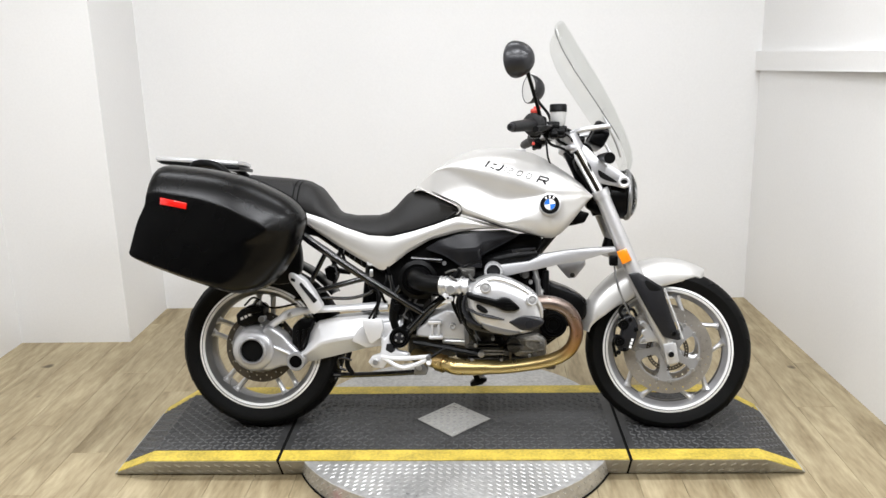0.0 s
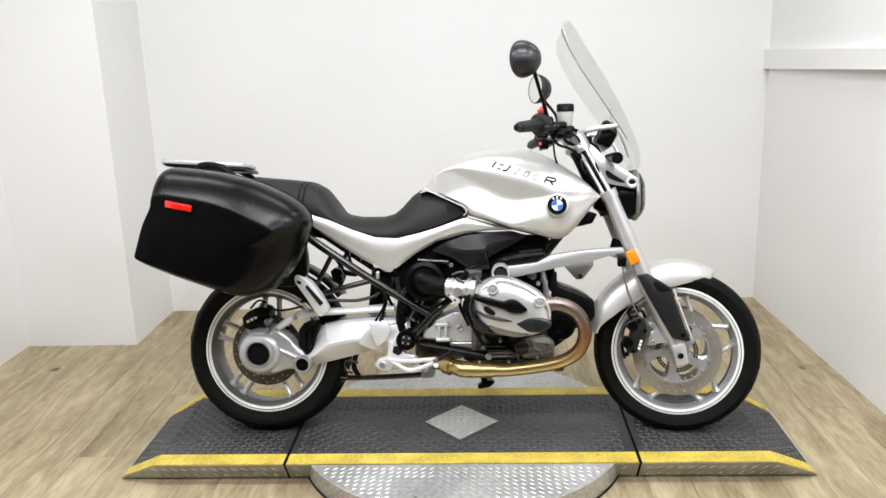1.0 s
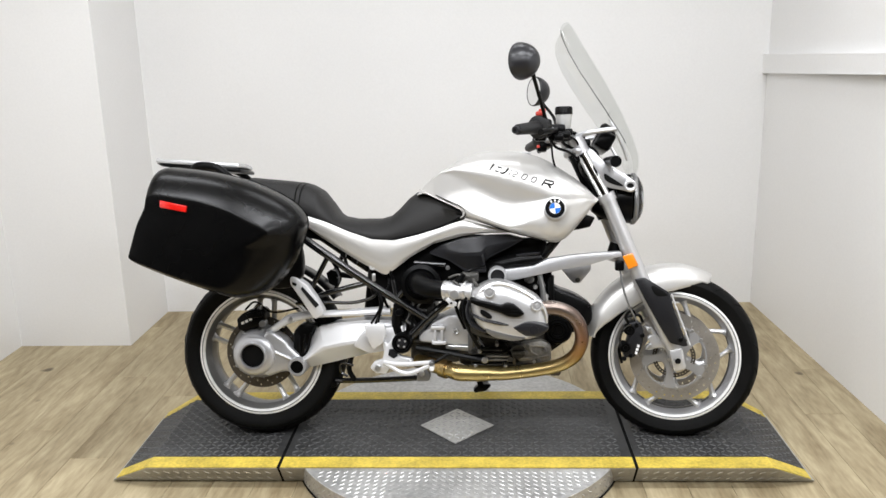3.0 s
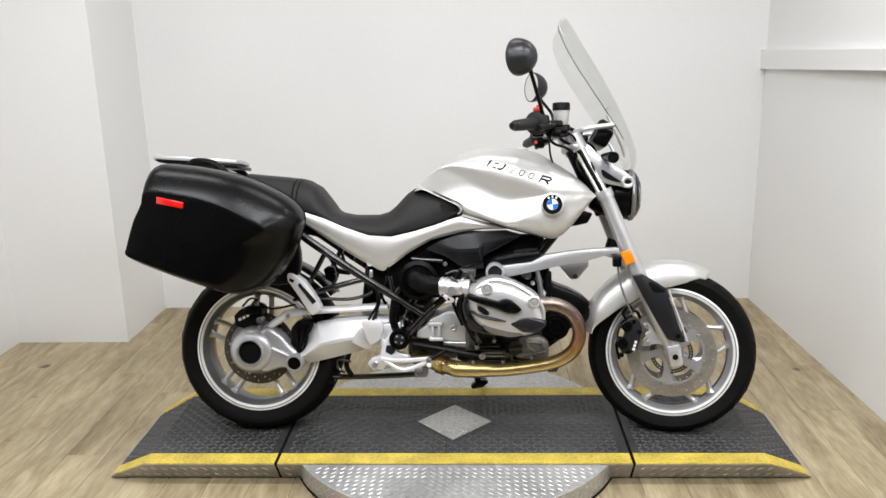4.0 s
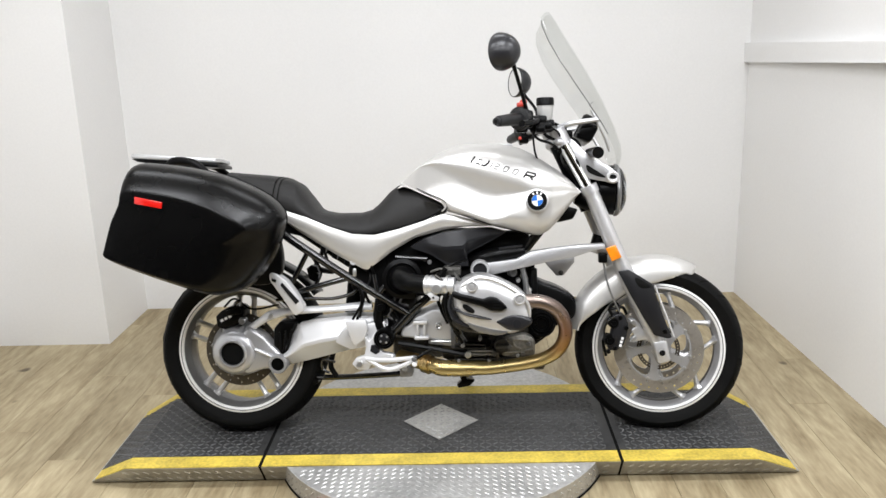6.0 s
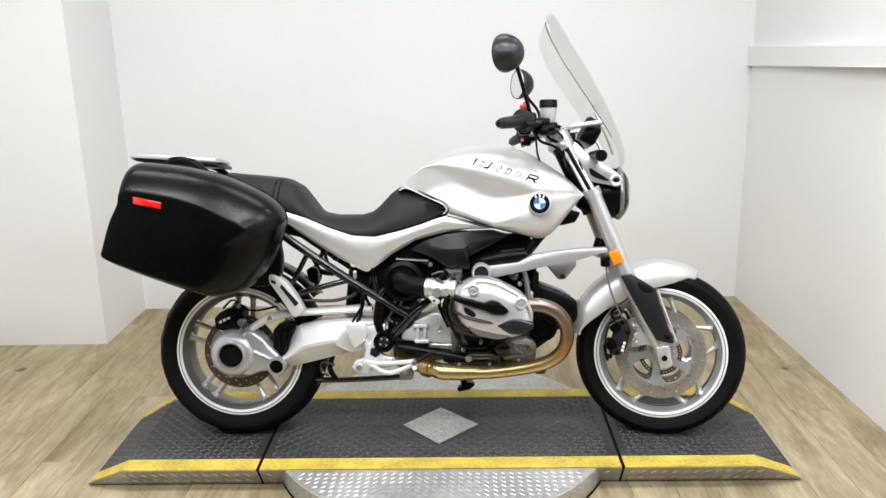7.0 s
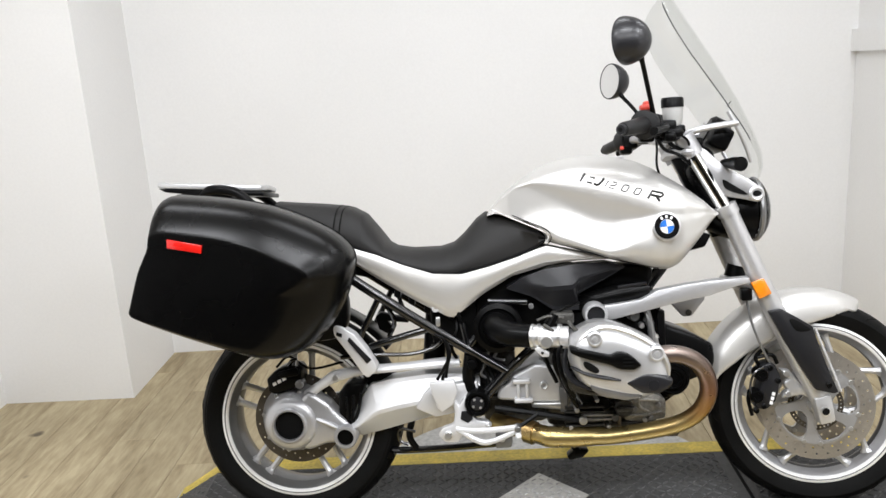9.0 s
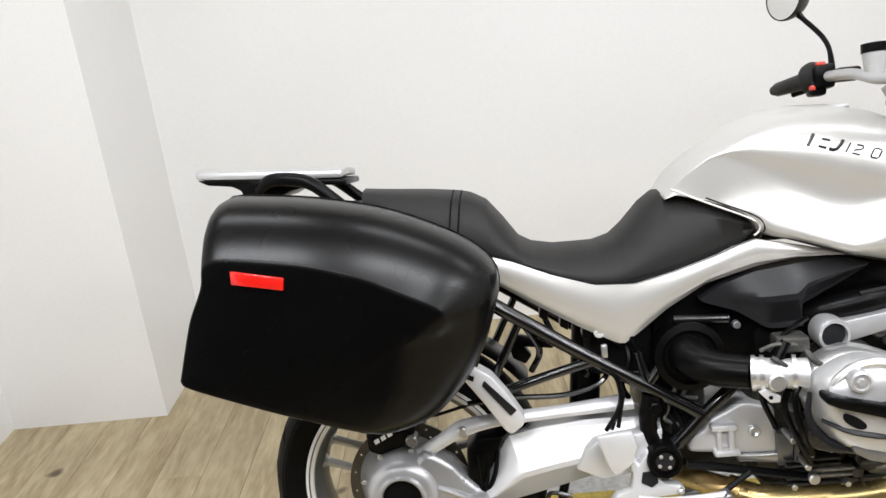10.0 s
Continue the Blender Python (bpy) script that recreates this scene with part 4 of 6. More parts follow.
for k in range(4):
    part("badge_quarter", badge_piece([(0, 0.0035), (0, 0.0052), (0.0185, 0.0052), (0.0185, 0.0035)], 10, (k * math.pi / 2 + 0.1, (k + 1) * math.pi / 2 + 0.1)), BADGE_BLUE if k % 2 else BADGE_WHITE, badge)
for k in range(3):
    a = math.radians(60 + 30 * k)
    part("badge_mark", moved(box(-0.003, 0.003, -0.004, 0.004, 0.0048, 0.0055), turn @ Matrix.Translation((0, 0, 0)) @ Matrix.Rotation(a + math.pi / 2, 4, "Z") @ Matrix.Translation((0, 0.026, 0))), BADGE_WHITE, badge)

# tank lettering: number strokes and plain emblem bars, drawn on the tank's flank
LETTER0, LETTER1, TALL = Vector((0.099, 0.983)), Vector((0.318, 0.916)), 0.0195


def stroke(points, r):
    pts = []
    d = (LETTER1 - LETTER0)
    for u, v in points:
        q = LETTER0 + d * u + Vector((0.75 * TALL * (v - 0.5), TALL * (v - 0.5)))
        pts.append(on_tank(q.x, q.y, 0.0012)[0])
    return part("lettering", tube(pts, r, 6, bend=False), INK, tank, "dark lettering")


stroke([(0.03, 0.0), (0.03, 0.5), (0.03, 1.0)], 0.0030)
stroke([(0.105, 0.14), (0.165, 0.14)], 0.0022)
stroke([(0.105, 0.78), (0.165, 0.78)], 0.0018)
stroke([(0.188, 0.12), (0.225, 0.10), (0.243, 0.20), (0.255, 0.60), (0.255, 1.0)], 0.0032)
stroke([(0.318, 0.12), (0.318, 0.88)], 0.0014)
stroke([(0.370, 0.86), (0.415, 0.88), (0.425, 0.68), (0.410, 0.52), (0.375, 0.42), (0.366, 0.14), (0.425, 0.12)], 0.0014)
for x0 in (0.505, 0.652):
    stroke([(x0, 0.24), (x0, 0.76), (x0 + 0.012, 0.88), (x0 + 0.052, 0.88), (x0 + 0.064, 0.76), (x0 + 0.064, 0.24), (x0 + 0.052, 0.12), (x0 + 0.012, 0.12), (x0, 0.24)], 0.0014)
stroke([(0.835, 0.0), (0.830, 0.96), (0.955, 0.98), (0.972, 0.80), (0.955, 0.50), (0.845, 0.46)], 0.0032)
stroke([(0.905, 0.46), (0.975, 0.0)], 0.0034)

# side panels
PANEL_UP = [(0.167, 0.756), (0.08, 0.778), (0.0, 0.797), (-0.04, 0.785), (-0.079, 0.770), (-0.159, 0.746), (-0.239, 0.728), (-0.319, 0.733), (-0.399, 0.760), (-0.479, 0.794), (-0.549, 0.816), (-0.60, 0.835)]
PANEL_LO = [(0.167, 0.752), (0.079, 0.752), (0.0, 0.742), (-0.099, 0.716), (-0.179, 0.671), (-0.239, 0.626), (-0.268, 0.607), (-0.282, 0.608), (-0.359, 0.650), (-0.439, 0.700), (-0.518, 0.751), (-0.58, 0.795)]
for side in (-1, 1):
    pan = part("side_panel", skin(PANEL_UP, PANEL_LO, lambda u, v: 0.153 + 0.005 * math.sin(math.pi * min(v * 1.4, 1)) - 0.014 * max(u - 0.75, 0) * 4 - 0.05 * max(v - 0.8, 0), 81, 11, 0.014, side), PAINT, bike, "silver metallic side panel", smooth=40)

# dark intake cover under the tank
UP = [(0.214, 0.731), (0.163, 0.746), (0.083, 0.743), (-0.006, 0.733), (-0.071, 0.712), (-0.115, 0.685)]
LO = [(0.209, 0.726), (0.164, 0.701), (0.110, 0.674), (0.078, 0.657), (0.086, 0.615), (0.015, 0.615), (-0.046, 0.657), (-0.108, 0.679)]
cover = part("intake_cover", skin(UP, LO, lambda u, v: 0.150 + 0.034 * max(0, 1 - abs(v - 0.45) / 0.45) * math.sin(math.pi * min(u * 1.15, 1)), 28, 11, 0.05), GREYPLASTIC, bike, "dark grey plastic intake cover", smooth=24)
part("snorkel", tube([(0.09, -0.11, 0.625), (0.14, -0.135, 0.640), (0.21, -0.14, 0.655), (0.275, -0.13, 0.662)], [0.024, 0.027, 0.027, 0.022], 14), BLACK, bike, "black air intake duct")
part("duct_band", tube([(0.19, -0.160, 0.674), (0.27, -0.152, 0.682)], 0.005, 6), GREYPLASTIC, bike)

# dark inner mass: battery box, air box, tail
part("duct_housing", box(0.08, 0.30, -0.105, 0.105, 0.635, 0.728, 0.02), BLACK, bike, "black housing under the tank")
part("case_carrier", plate(smooth_outline([(-0.64, 0.78), (-0.585, 0.755), (-0.560, 0.68), (-0.565, 0.60), (-0.61, 0.565), (-0.70, 0.58), (-0.70, 0.70)], 3), -0.20, -0.135, 0.012), BLACK, bike, "black side case carrier")
part("air_box", box(-0.21, 0.10, -0.11, 0.11, 0.50, 0.74, 0.03), BLACK, bike, "black air box")
part("tail_tray", loft([[(sx, -w, z0), (sx, -w, z1), (sx, w, z1), (sx, w, z0)] for sx, w, z0, z1 in ((-0.20, 0.1, 0.70, 0.74), (-0.40, 0.1, 0.70, 0.75), (-0.58, 0.1, 0.74, 0.83), (-0.80, 0.09, 0.82, 0.93), (-0.93, 0.07, 0.88, 0.93))]), BLACK, bike, "black tail tray under the seat", smooth=0)
part("under_tray", box(-0.34, -0.18, -0.09, 0.09, 0.52, 0.70, 0.02), DARK, bike, "black battery box")
part("inner_fender", lathe([(0.335, -0.08), (0.345, -0.06), (0.345, 0.06), (0.335, 0.08)], (-WB, 0, 0.311), n=18, arc=(0.62, 1.9)), BLACK, bike, "black inner mudguard")
part("shock", tube([(-0.350, 0.02, 0.40), (-0.320, 0.02, 0.66)], 0.034, 16, bend=False), BLACK, bike, "rear shock absorber")
part("shock_spring", tube([(-0.348 + 0.0028 * k + 0.008 * math.cos(k * 1.05), 0.02 + 0.040 * math.sin(k * 1.05), 0.42 + 0.02 * k) for k in range(11)], 0.007, 6, per=4), BLACKMETAL, bike)

# frame tubes
FY = -0.155
for pts, r in (
    ([(-0.60, -0.12, 0.765), (-0.542, -0.145, 0.722), (-0.45, FY, 0.660), (-0.362, FY, 0.600), (-0.24, FY, 0.522), (-0.125, FY, 0.449)], 0.0145),
    ([(-0.125, FY, 0.449), (-0.085, FY, 0.485), (-0.040, -0.145, 0.522)], 0.013),
    ([(-0.125, FY, 0.449), (-0.17, -0.15, 0.40), (-0.20, -0.14, 0.37)], 0.016),
    ([(-0.232, FY, 0.520), (-0.20, -0.15, 0.56), (-0.14, -0.145, 0.640)], 0.011),
    ([(-0.17, -0.145, 0.648), (-0.06, -0.14, 0.640)], 0.010),
    ([(-0.232, FY, 0.520), (-0.245, -0.15, 0.59)], 0.010),
    ([(-0.548, -0.15, 0.540), (-0.48, -0.15, 0.665)], 0.009),
    ([(-0.548, -0.15, 0.520), (-0.44, FY, 0.553), (-0.325, FY, 0.582)], 0.010),
    ([(-0.60, 0.12, 0.765), (-0.362, 0.15, 0.600), (-0.125, 0.15, 0.449)], 0.0145),
    ([(-0.548, 0.15, 0.540), (-0.48, 0.15, 0.665)], 0.009),
    ([(-0.47, -0.12, 0.66), (-0.44, -0.12, 0.60), (-0.46, -0.1, 0.55)], 0.007),
    ([(-0.60, -0.13, 0.50), (-0.50, -0.13, 0.505), (-0.40, -0.13, 0.503), (-0.33, -0.13, 0.52), (-0.30, -0.12, 0.545)], 0.006),
    ([(-0.29, -0.14, 0.56), (-0.285, -0.15, 0.50), (-0.31, -0.15, 0.43)], 0.005),
    ([(-0.43, -0.10, 0.68), (-0.40, -0.14, 0.62), (-0.35, -0.14, 0.60)], 0.006),
):
    part("frame_tube", tube(pts, r, 12 if r > 0.008 else 8, per=4), BLACKMETAL, bike, "black steel tube")
part("tail_bracket", plate([(-0.505, 0.600), (-0.490, 0.612), (-0.405, 0.590), (-0.408, 0.578), (-0.470, 0.586), (-0.455, 0.566), (-0.470, 0.548), (-0.496, 0.562)], -0.05, -0.02, 0.003), BLACK, bike, "black tail bracket")
for cx, cz in ((-0.435, 0.672), (-0.395, 0.650), (-0.352, 0.624)):
    part("panel_spacer", plate([(cx, cz), (cx + 0.016, cz - 0.010), (cx + 0.022, cz + 0.022), (cx + 0.006, cz + 0.032)], -0.135, -0.10, 0.002), BLACK, bike, "black panel spacer")
part("panel_tab", lathe([(0, -0.13), (0.011, -0.13), (0.011, -0.146), (0.0045, -0.147), (0.004, -0.140), (0, -0.140)], (-0.318, 0, 0.634), n=16), ALUPAINT, bike, "silver panel mounting eye")
hanger = part("peg_hanger", plate([(-0.602, 0.598), (-0.596, 0.608), (-0.578, 0.605), (-0.542, 0.580), (-0.512, 0.538), (-0.484, 0.488), (-0.488, 0.474), (-0.514, 0.456), (-0.527, 0.467), (-0.559, 0.520), (-0.600, 0.580)], -0.205, -0.160, 0.005), ALUPAINT, bike, "folded silver passenger footrest")
# raised dark pieces paint the shade of the footrest's groove and slot
part("peg_rubber", plate([(-0.557, 0.574), (-0.563, 0.564), (-0.512, 0.497), (-0.499, 0.508)], -0.2085, -0.195, 0.002), GREYPLASTIC, hanger, "dark strip standing in for the shaded groove")
part("peg_slot", plate([(-0.592, 0.590), (-0.576, 0.583), (-0.579, 0.573), (-0.594, 0.580)], -0.2065, -0.195, 0.001), DARK, hanger)
pivot = part("pivot_cover", lathe([(0, -0.10), (0.036, -0.10), (0.036, -0.186), (0.033, -0.191), (0.027, -0.191), (0.026, -0.183), (0, -0.183)], (-0.213, 0, 0.368)), BLACK, bike, "black swing arm pivot")
part("pivot_star", lathe([(0, -0.180), (0.019, -0.183), (0.019, -0.186), (0.008, -0.189), (0, -0.189)], (-0.213, 0, 0.368), n=20), GREYPLASTIC, pivot, "grey star bolt")
for k in range(4):
    a = 0.6 + k * math.pi / 2
    part("star_stud", disc((-0.213 + 0.014 * math.cos(a), 0, 0.368 + 0.014 * math.sin(a)), 0.0042, -0.182, -0.1885, n=8, bevel=0.0005), ALU, pivot)
part("pivot_arm", tube([(-0.213, -0.135, 0.356), (-0.235, -0.145, 0.43), (-0.225, -0.15, 0.50)], [0.024, 0.018, 0.020], 12), BLACK, bike, "black cast frame node")
for k in range(4):
    part("clutch_hose", tube([(-0.19 + 0.012 * k, -0.12, 0.37), (-0.18 + 0.016 * k, -0.135, 0.42), (-0.20 + 0.018 * k, -0.125, 0.47)], 0.006, 6, per=3), DARK, bike)
part("bolt", disc((-0.222, 0, 0.475), 0.014, -0.15, -0.178, n=12), BLACK, bike, "frame bolt")

for pts in ([(-0.20, -0.13, 0.53), (-0.175, -0.14, 0.505), (-0.185, -0.14, 0.48), (-0.155, -0.135, 0.47)], [(-0.17, -0.13, 0.535), (-0.15, -0.14, 0.51), (-0.16, -0.138, 0.485), (-0.13, -0.13, 0.475)], [(-0.21, -0.13, 0.50), (-0.19, -0.14, 0.47), (-0.20, -0.14, 0.44), (-0.17, -0.13, 0.42)]):
    part("loom_wire", tube(pts, 0.0045, 6, per=4), YOKE, bike, "pale grey wire")
for pts in ([(-0.27, -0.10, 0.62), (-0.26, -0.13, 0.57), (-0.28, -0.13, 0.52), (-0.26, -0.12, 0.47)], [(-0.33, -0.10, 0.66), (-0.30, -0.12, 0.62), (-0.27, -0.13, 0.60)], [(-0.24, -0.12, 0.66), (-0.255, -0.14, 0.62), (-0.235, -0.145, 0.57)]):
    part("loom_wire", tube(pts, 0.006, 6, per=4), BLACK, bike, "black wire")

# rider's footrest plate, brake pedal, rods
hook = part("footrest_plate", plate([(-0.244, 0.390), (-0.230, 0.377), (-0.234, 0.341), (-0.218, 0.319), (-0.185, 0.313), (-0.174, 0.302), (-0.185, 0.292), (-0.251, 0.287), (-0.273, 0.255), (-0.310, 0.258), (-0.329, 0.278), (-0.314, 0.299), (-0.284, 0.308), (-0.278, 0.339), (-0.286, 0.384), (-0.266, 0.361)], -0.178, -0.150, 0.005), ALUPAINT, bike, "silver footrest plate")
part("plate_pad", plate([(-0.259, 0.346), (-0.229, 0.348), (-0.229, 0.322), (-0.243, 0.312), (-0.263, 0.324)], -0.1815, -0.17, 0.002), GREYPLASTIC, hook, "grey pad")
part("heel_guard", plate([(-0.346, 0.433), (-0.274, 0.439), (-0.266, 0.407), (-0.280, 0.368), (-0.313, 0.346), (-0.325, 0.362), (-0.336, 0.396)], -0.192, -0.176, 0.005), ALUPAINT, bike, "silver heel guard")
part("plate_bolt", disc((-0.300, 0, 0.280), 0.012, -0.17, -0.19, n=12), ALU, hook)
part("plate_bolt", disc((-0.186, 0, 0.302), 0.007, -0.17, -0.19, n=12), ALU, hook)
pedal = part("brake_pedal", tube([(-0.274, -0.21, 0.305), (-0.234, -0.22, 0.303), (-0.184, -0.222, 0.303), (-0.141, -0.225, 0.307), (-0.106, -0.225, 0.309)], [0.008, 0.008, 0.0085, 0.008, 0.009], 10), ALUPAINT, bike, "silver forked brake pedal")
part("pedal_arm", tube([(-0.270, -0.21, 0.303), (-0.241, -0.22, 0.289), (-0.219, -0.222, 0.276), (-0.191, -0.224, 0.270), (-0.155, -0.225, 0.280), (-0.107, -0.225, 0.301)], [0.008, 0.008, 0.0085, 0.0085, 0.0075, 0.008], 10), ALUPAINT, pedal)
part("pedal_tip", disc((-0.105, 0, 0.308), 0.009, -0.205, -0.242, n=14), YOKE, pedal, "grey pedal tip")
part("footrest_knob", disc((-0.104, 0, 0.290), 0.0085, -0.20, -0.242), BADGE_WHITE, bike, "pale footrest end")
part("brake_rod", tube([(-0.165, -0.16, 0.348), (-0.07, -0.165, 0.333), (0.07, -0.17, 0.308)], 0.0095, 8), BLACK, bike, "black brake pedal rod")
part("pedal_shaft", tube([(-0.105, -0.19, 0.297), (-0.045, -0.18, 0.332)], 0.006, 6), BLACK, bike)
part("brake_pedal_pivot", disc((0.078, 0, 0.309), 0.011, -0.17, -0.19), ALU, bike, "brake pedal bolt")
part("stand_bar", tube([(-0.49, -0.06, 0.204), (-0.44, -0.085, 0.207), (-0.31, -0.09, 0.212), (-0.15, -0.09, 0.221)], 0.010, 10), BLACKMETAL, bike, "black folded centre stand leg")
part("stand_pad", plate([(-0.50, 0.215), (-0.475, 0.212), (-0.47, 0.182), (-0.49, 0.175)], -0.075, -0.03, 0.003), BLACK, bike)
part("stand_bracket", tube([(-0.41, -0.09, 0.30), (-0.42, -0.09, 0.25), (-0.40, -0.09, 0.21)], 0.010, 8), BLACK, bike)
part("stand_hook", tube([(-0.40, -0.11, 0.27), (-0.445, -0.10, 0.275), (-0.45, -0.09, 0.24), (-0.425, -0.09, 0.225)], 0.005, 6), BLACKMETAL, bike)
part("stand_lug", plate([(-0.168, 0.262), (-0.135, 0.268), (-0.118, 0.236), (-0.124, 0.214), (-0.170, 0.212)], -0.115, -0.075, 0.006), YOKE, bike, "grey stand bracket")
part("stand_lug_bolt", disc((-0.150, 0, 0.243), 0.010, -0.11, -0.124, n=12), ALU, bike)
part("side_stand", tube([(0.02, 0.08, 0.26), (0.05, 0.22, 0.185), (0.079, 0.366, 0.122)], 0.012, 10), BLACKMETAL, bike, "black side stand, folded out")

# engine
eng = part("engine_block", join(box(-0.02, 0.30, -0.12, 0.12, 0.27, 0.49, 0.025), box(0.0, 0.26, -0.10, 0.10, 0.242, 0.29, 0.02)), ENGINE, bike, "grey cast engine block")
for cx in (0.02, 0.11, 0.20):
    part("drain_bolt", disc((cx, -0.09, 0), 0.011, 0.226, 0.25, "z", 0.002, 10), ENGINE, eng)
part("front_cover", plate([(0.27, 0.50), (0.372, 0.49), (0.378, 0.41), (0.358, 0.350), (0.315, 0.318), (0.27, 0.31)], -0.09, 0.10, 0.01), BLACK, eng, "black front engine cover")
part("timing_cover", plate([(0.190, 0.345), (0.214, 0.364), (0.277, 0.374), (0.306, 0.360), (0.312, 0.345), (0.310, 0.300), (0.245, 0.290), (0.196, 0.296)], -0.155, -0.10, 0.007), CASTING, eng, "stained grey timing cover")
for pts in ([(0.200, -0.158, 0.350), (0.245, -0.158, 0.356), (0.290, -0.158, 0.352)], [(0.236, -0.158, 0.362), (0.240, -0.158, 0.335), (0.262, -0.158, 0.322)], [(0.205, -0.158, 0.312), (0.255, -0.158, 0.312), (0.300, -0.158, 0.320)]):
    part("casting_rib", tube(pts, 0.0045, 6, per=3), CASTING, eng)
for cx, cz in ((0.223, 0.330), (0.227, 0.357), (0.288, 0.340), (0.268, 0.305)):
    part("bolt", disc((cx, 0, cz), 0.0075, -0.15, -0.165, n=8, bevel=0.001), YOKE, eng)
for k in range(2):
    part("side_rail", box(0.075, 0.165, -0.172, -0.15, 0.304 + 0.012 * k, 0.310 + 0.012 * k, 0.002, 1), CASTING, eng)
part("rail_end", disc((0.168, 0, 0.310), 0.011, -0.14, -0.175, n=12), ENGINE, eng)
part("drain_pipe", tube([(0.178, -0.15, 0.350), (0.180, -0.155, 0.315), (0.182, -0.15, 0.285)], 0.006, 8), BRONZE, eng, "stained bronze pipe")
for k in range(5):
    part("sump_fin", box(0.03, 0.14, -0.165, -0.12, 0.285 + 0.013 * k, 0.291 + 0.013 * k, 0.002, 1), ENGINE, eng)
for k in range(4):
    part("case_fin", box(0.16, 0.26, -0.15, -0.115, 0.285 + 0.016 * k, 0.292 + 0.016 * k, 0.002, 1), ENGINE, eng)
part("alternator_cover", box(-0.01, 0.295, -0.115, 0.115, 0.485, 0.615, 0.02), BLACK, eng, "black alternator cover")
for cx, cz in ((0.205, 0.612), (0.245, 0.60), (0.27, 0.575), (0.282, 0.54), (0.225, 0.585)):
    part("cover_screw", disc((cx, 0, cz), 0.008, -0.11, -0.128, n=8, bevel=0.001), YOKE, eng)
part("strut_post", tube([(0.285, -0.135, 0.50), (0.280, -0.135, 0.56), (0.268, -0.13, 0.615)], 0.010, 8), YOKE, eng, "grey post")
part("oil_cap", disc((0.195, 0, 0.335), 0.026, -0.12, -0.165), ENGINE, eng, "oil filler cap")
part("oil_cap_grip", box(0.172, 0.218, -0.18, -0.16, 0.329, 0.341, 0.004), ENGINE, eng)
part("sensor", disc((0.14, 0, 0.345), 0.018, -0.12, -0.15), BLACK, eng)
for cx, cz in ((0.045, 0.285), (0.15, 0.285), (0.25, 0.30), (0.12, 0.36)):
    part("bolt", disc((cx, 0, cz), 0.006, -0.12, -0.17, n=8, bevel=0.001), ALU, eng)
box_out = [(-0.157, 0.382), (-0.151, 0.399), (-0.125, 0.411), (-0.112, 0.433), (-0.050, 0.462), (-0.030, 0.462), (0.012, 0.452), (0.021, 0.444), (0.024, 0.352), (-0.061, 0.355), (-0.150, 0.364), (-0.157, 0.370)]
part("gear_web", plate([(0.018, 0.398), (0.061, 0.388), (0.066, 0.325), (0.018, 0.325)], -0.152, -0.10, 0.005), YOKE, eng, "grey casting web")
part("gearbox_rear", box(-0.235, -0.10, -0.085, 0.10, 0.345, 0.50, 0.02), ENGINE, bike, "dark rear of the gearbox casting")
# dark block added on the far side to close a bright gap
part("sump_rear", box(-0.20, -0.01, -0.04, 0.10, 0.262, 0.352, 0.02), ENGINE, bike, "added dark block closing the view past the engine")
gear = part("gearbox", plate(box_out, -0.145, 0.12, 0.009, 3), ALUPAINT, bike, "silver gearbox casting")
part("gear_lip", plate([(-0.061, 0.354), (0.022, 0.352), (0.026, 0.374), (0.049, 0.363), (0.071, 0.326), (-0.061, 0.341)], -0.150, -0.10, 0.004), ALU, gear)
part("starter_bar", box(-0.113, -0.061, -0.166, -0.14, 0.412, 0.427, 0.006), ALUPAINT, gear)
part("starter_bar", box(-0.110, -0.056, -0.166, -0.14, 0.358, 0.372, 0.006), ALUPAINT, gear)
for k in range(2):
    part("casting_rib", box(-0.102 + 0.024 * k, -0.092 + 0.024 * k, -0.162, -0.14, 0.365, 0.418, 0.003), ALUPAINT, gear)
part("bolt", lathe([(0.0115, -0.142), (0.0115, -0.153), (0.009, -0.155), (0.006, -0.153), (0.005, -0.148), (0, -0.148)], (-0.024, 0, 0.404), n=16), ALU, gear)

# right cylinder with fins, head and valve cover
cyl = part("cylinder", lathe([(0.07, -0.10), (0.075, -0.25)], (0.15, 0, 0.50), n=32), ENGINE, bike, "finned engine cylinder")
for k in range(6):
    part("cooling_fin", lathe([(0.07, -0.135 - 0.02 * k), (0.088, -0.136 - 0.02 * k), (0.088, -0.141 - 0.02 * k), (0.07, -0.142 - 0.02 * k)], (0.15, 0, 0.50), n=32), ENGINE, cyl)
HEAD = [(0.046, 0.560), (0.066, 0.575), (0.100, 0.591), (0.138, 0.594), (0.190, 0.577), (0.242, 0.551), (0.270, 0.527), (0.288, 0.485), (0.290, 0.458), (0.270, 0.432), (0.230, 0.415), (0.180, 0.418), (0.129, 0.430), (0.076, 0.448), (0.050, 0.482), (0.042, 0.525)]
HEAD = [(x - 0.003, z + 0.009 * min(max((z - 0.45) / 0.1, 0), 1)) for x, z in HEAD]
hd = smooth_outline(HEAD, 2)


def head_ring(k, y):
    cx, cz = 0.16, 0.515
    return [(cx + (a - cx) * k, y, cz + (b - cz) * k) for a, b in hd]


head = part("cylinder_head", loft([head_ring(1.0, -0.235), head_ring(1.03, -0.24), head_ring(1.03, -0.29), head_ring(1.0, -0.295)]), ALU, bike, "silver cylinder head")
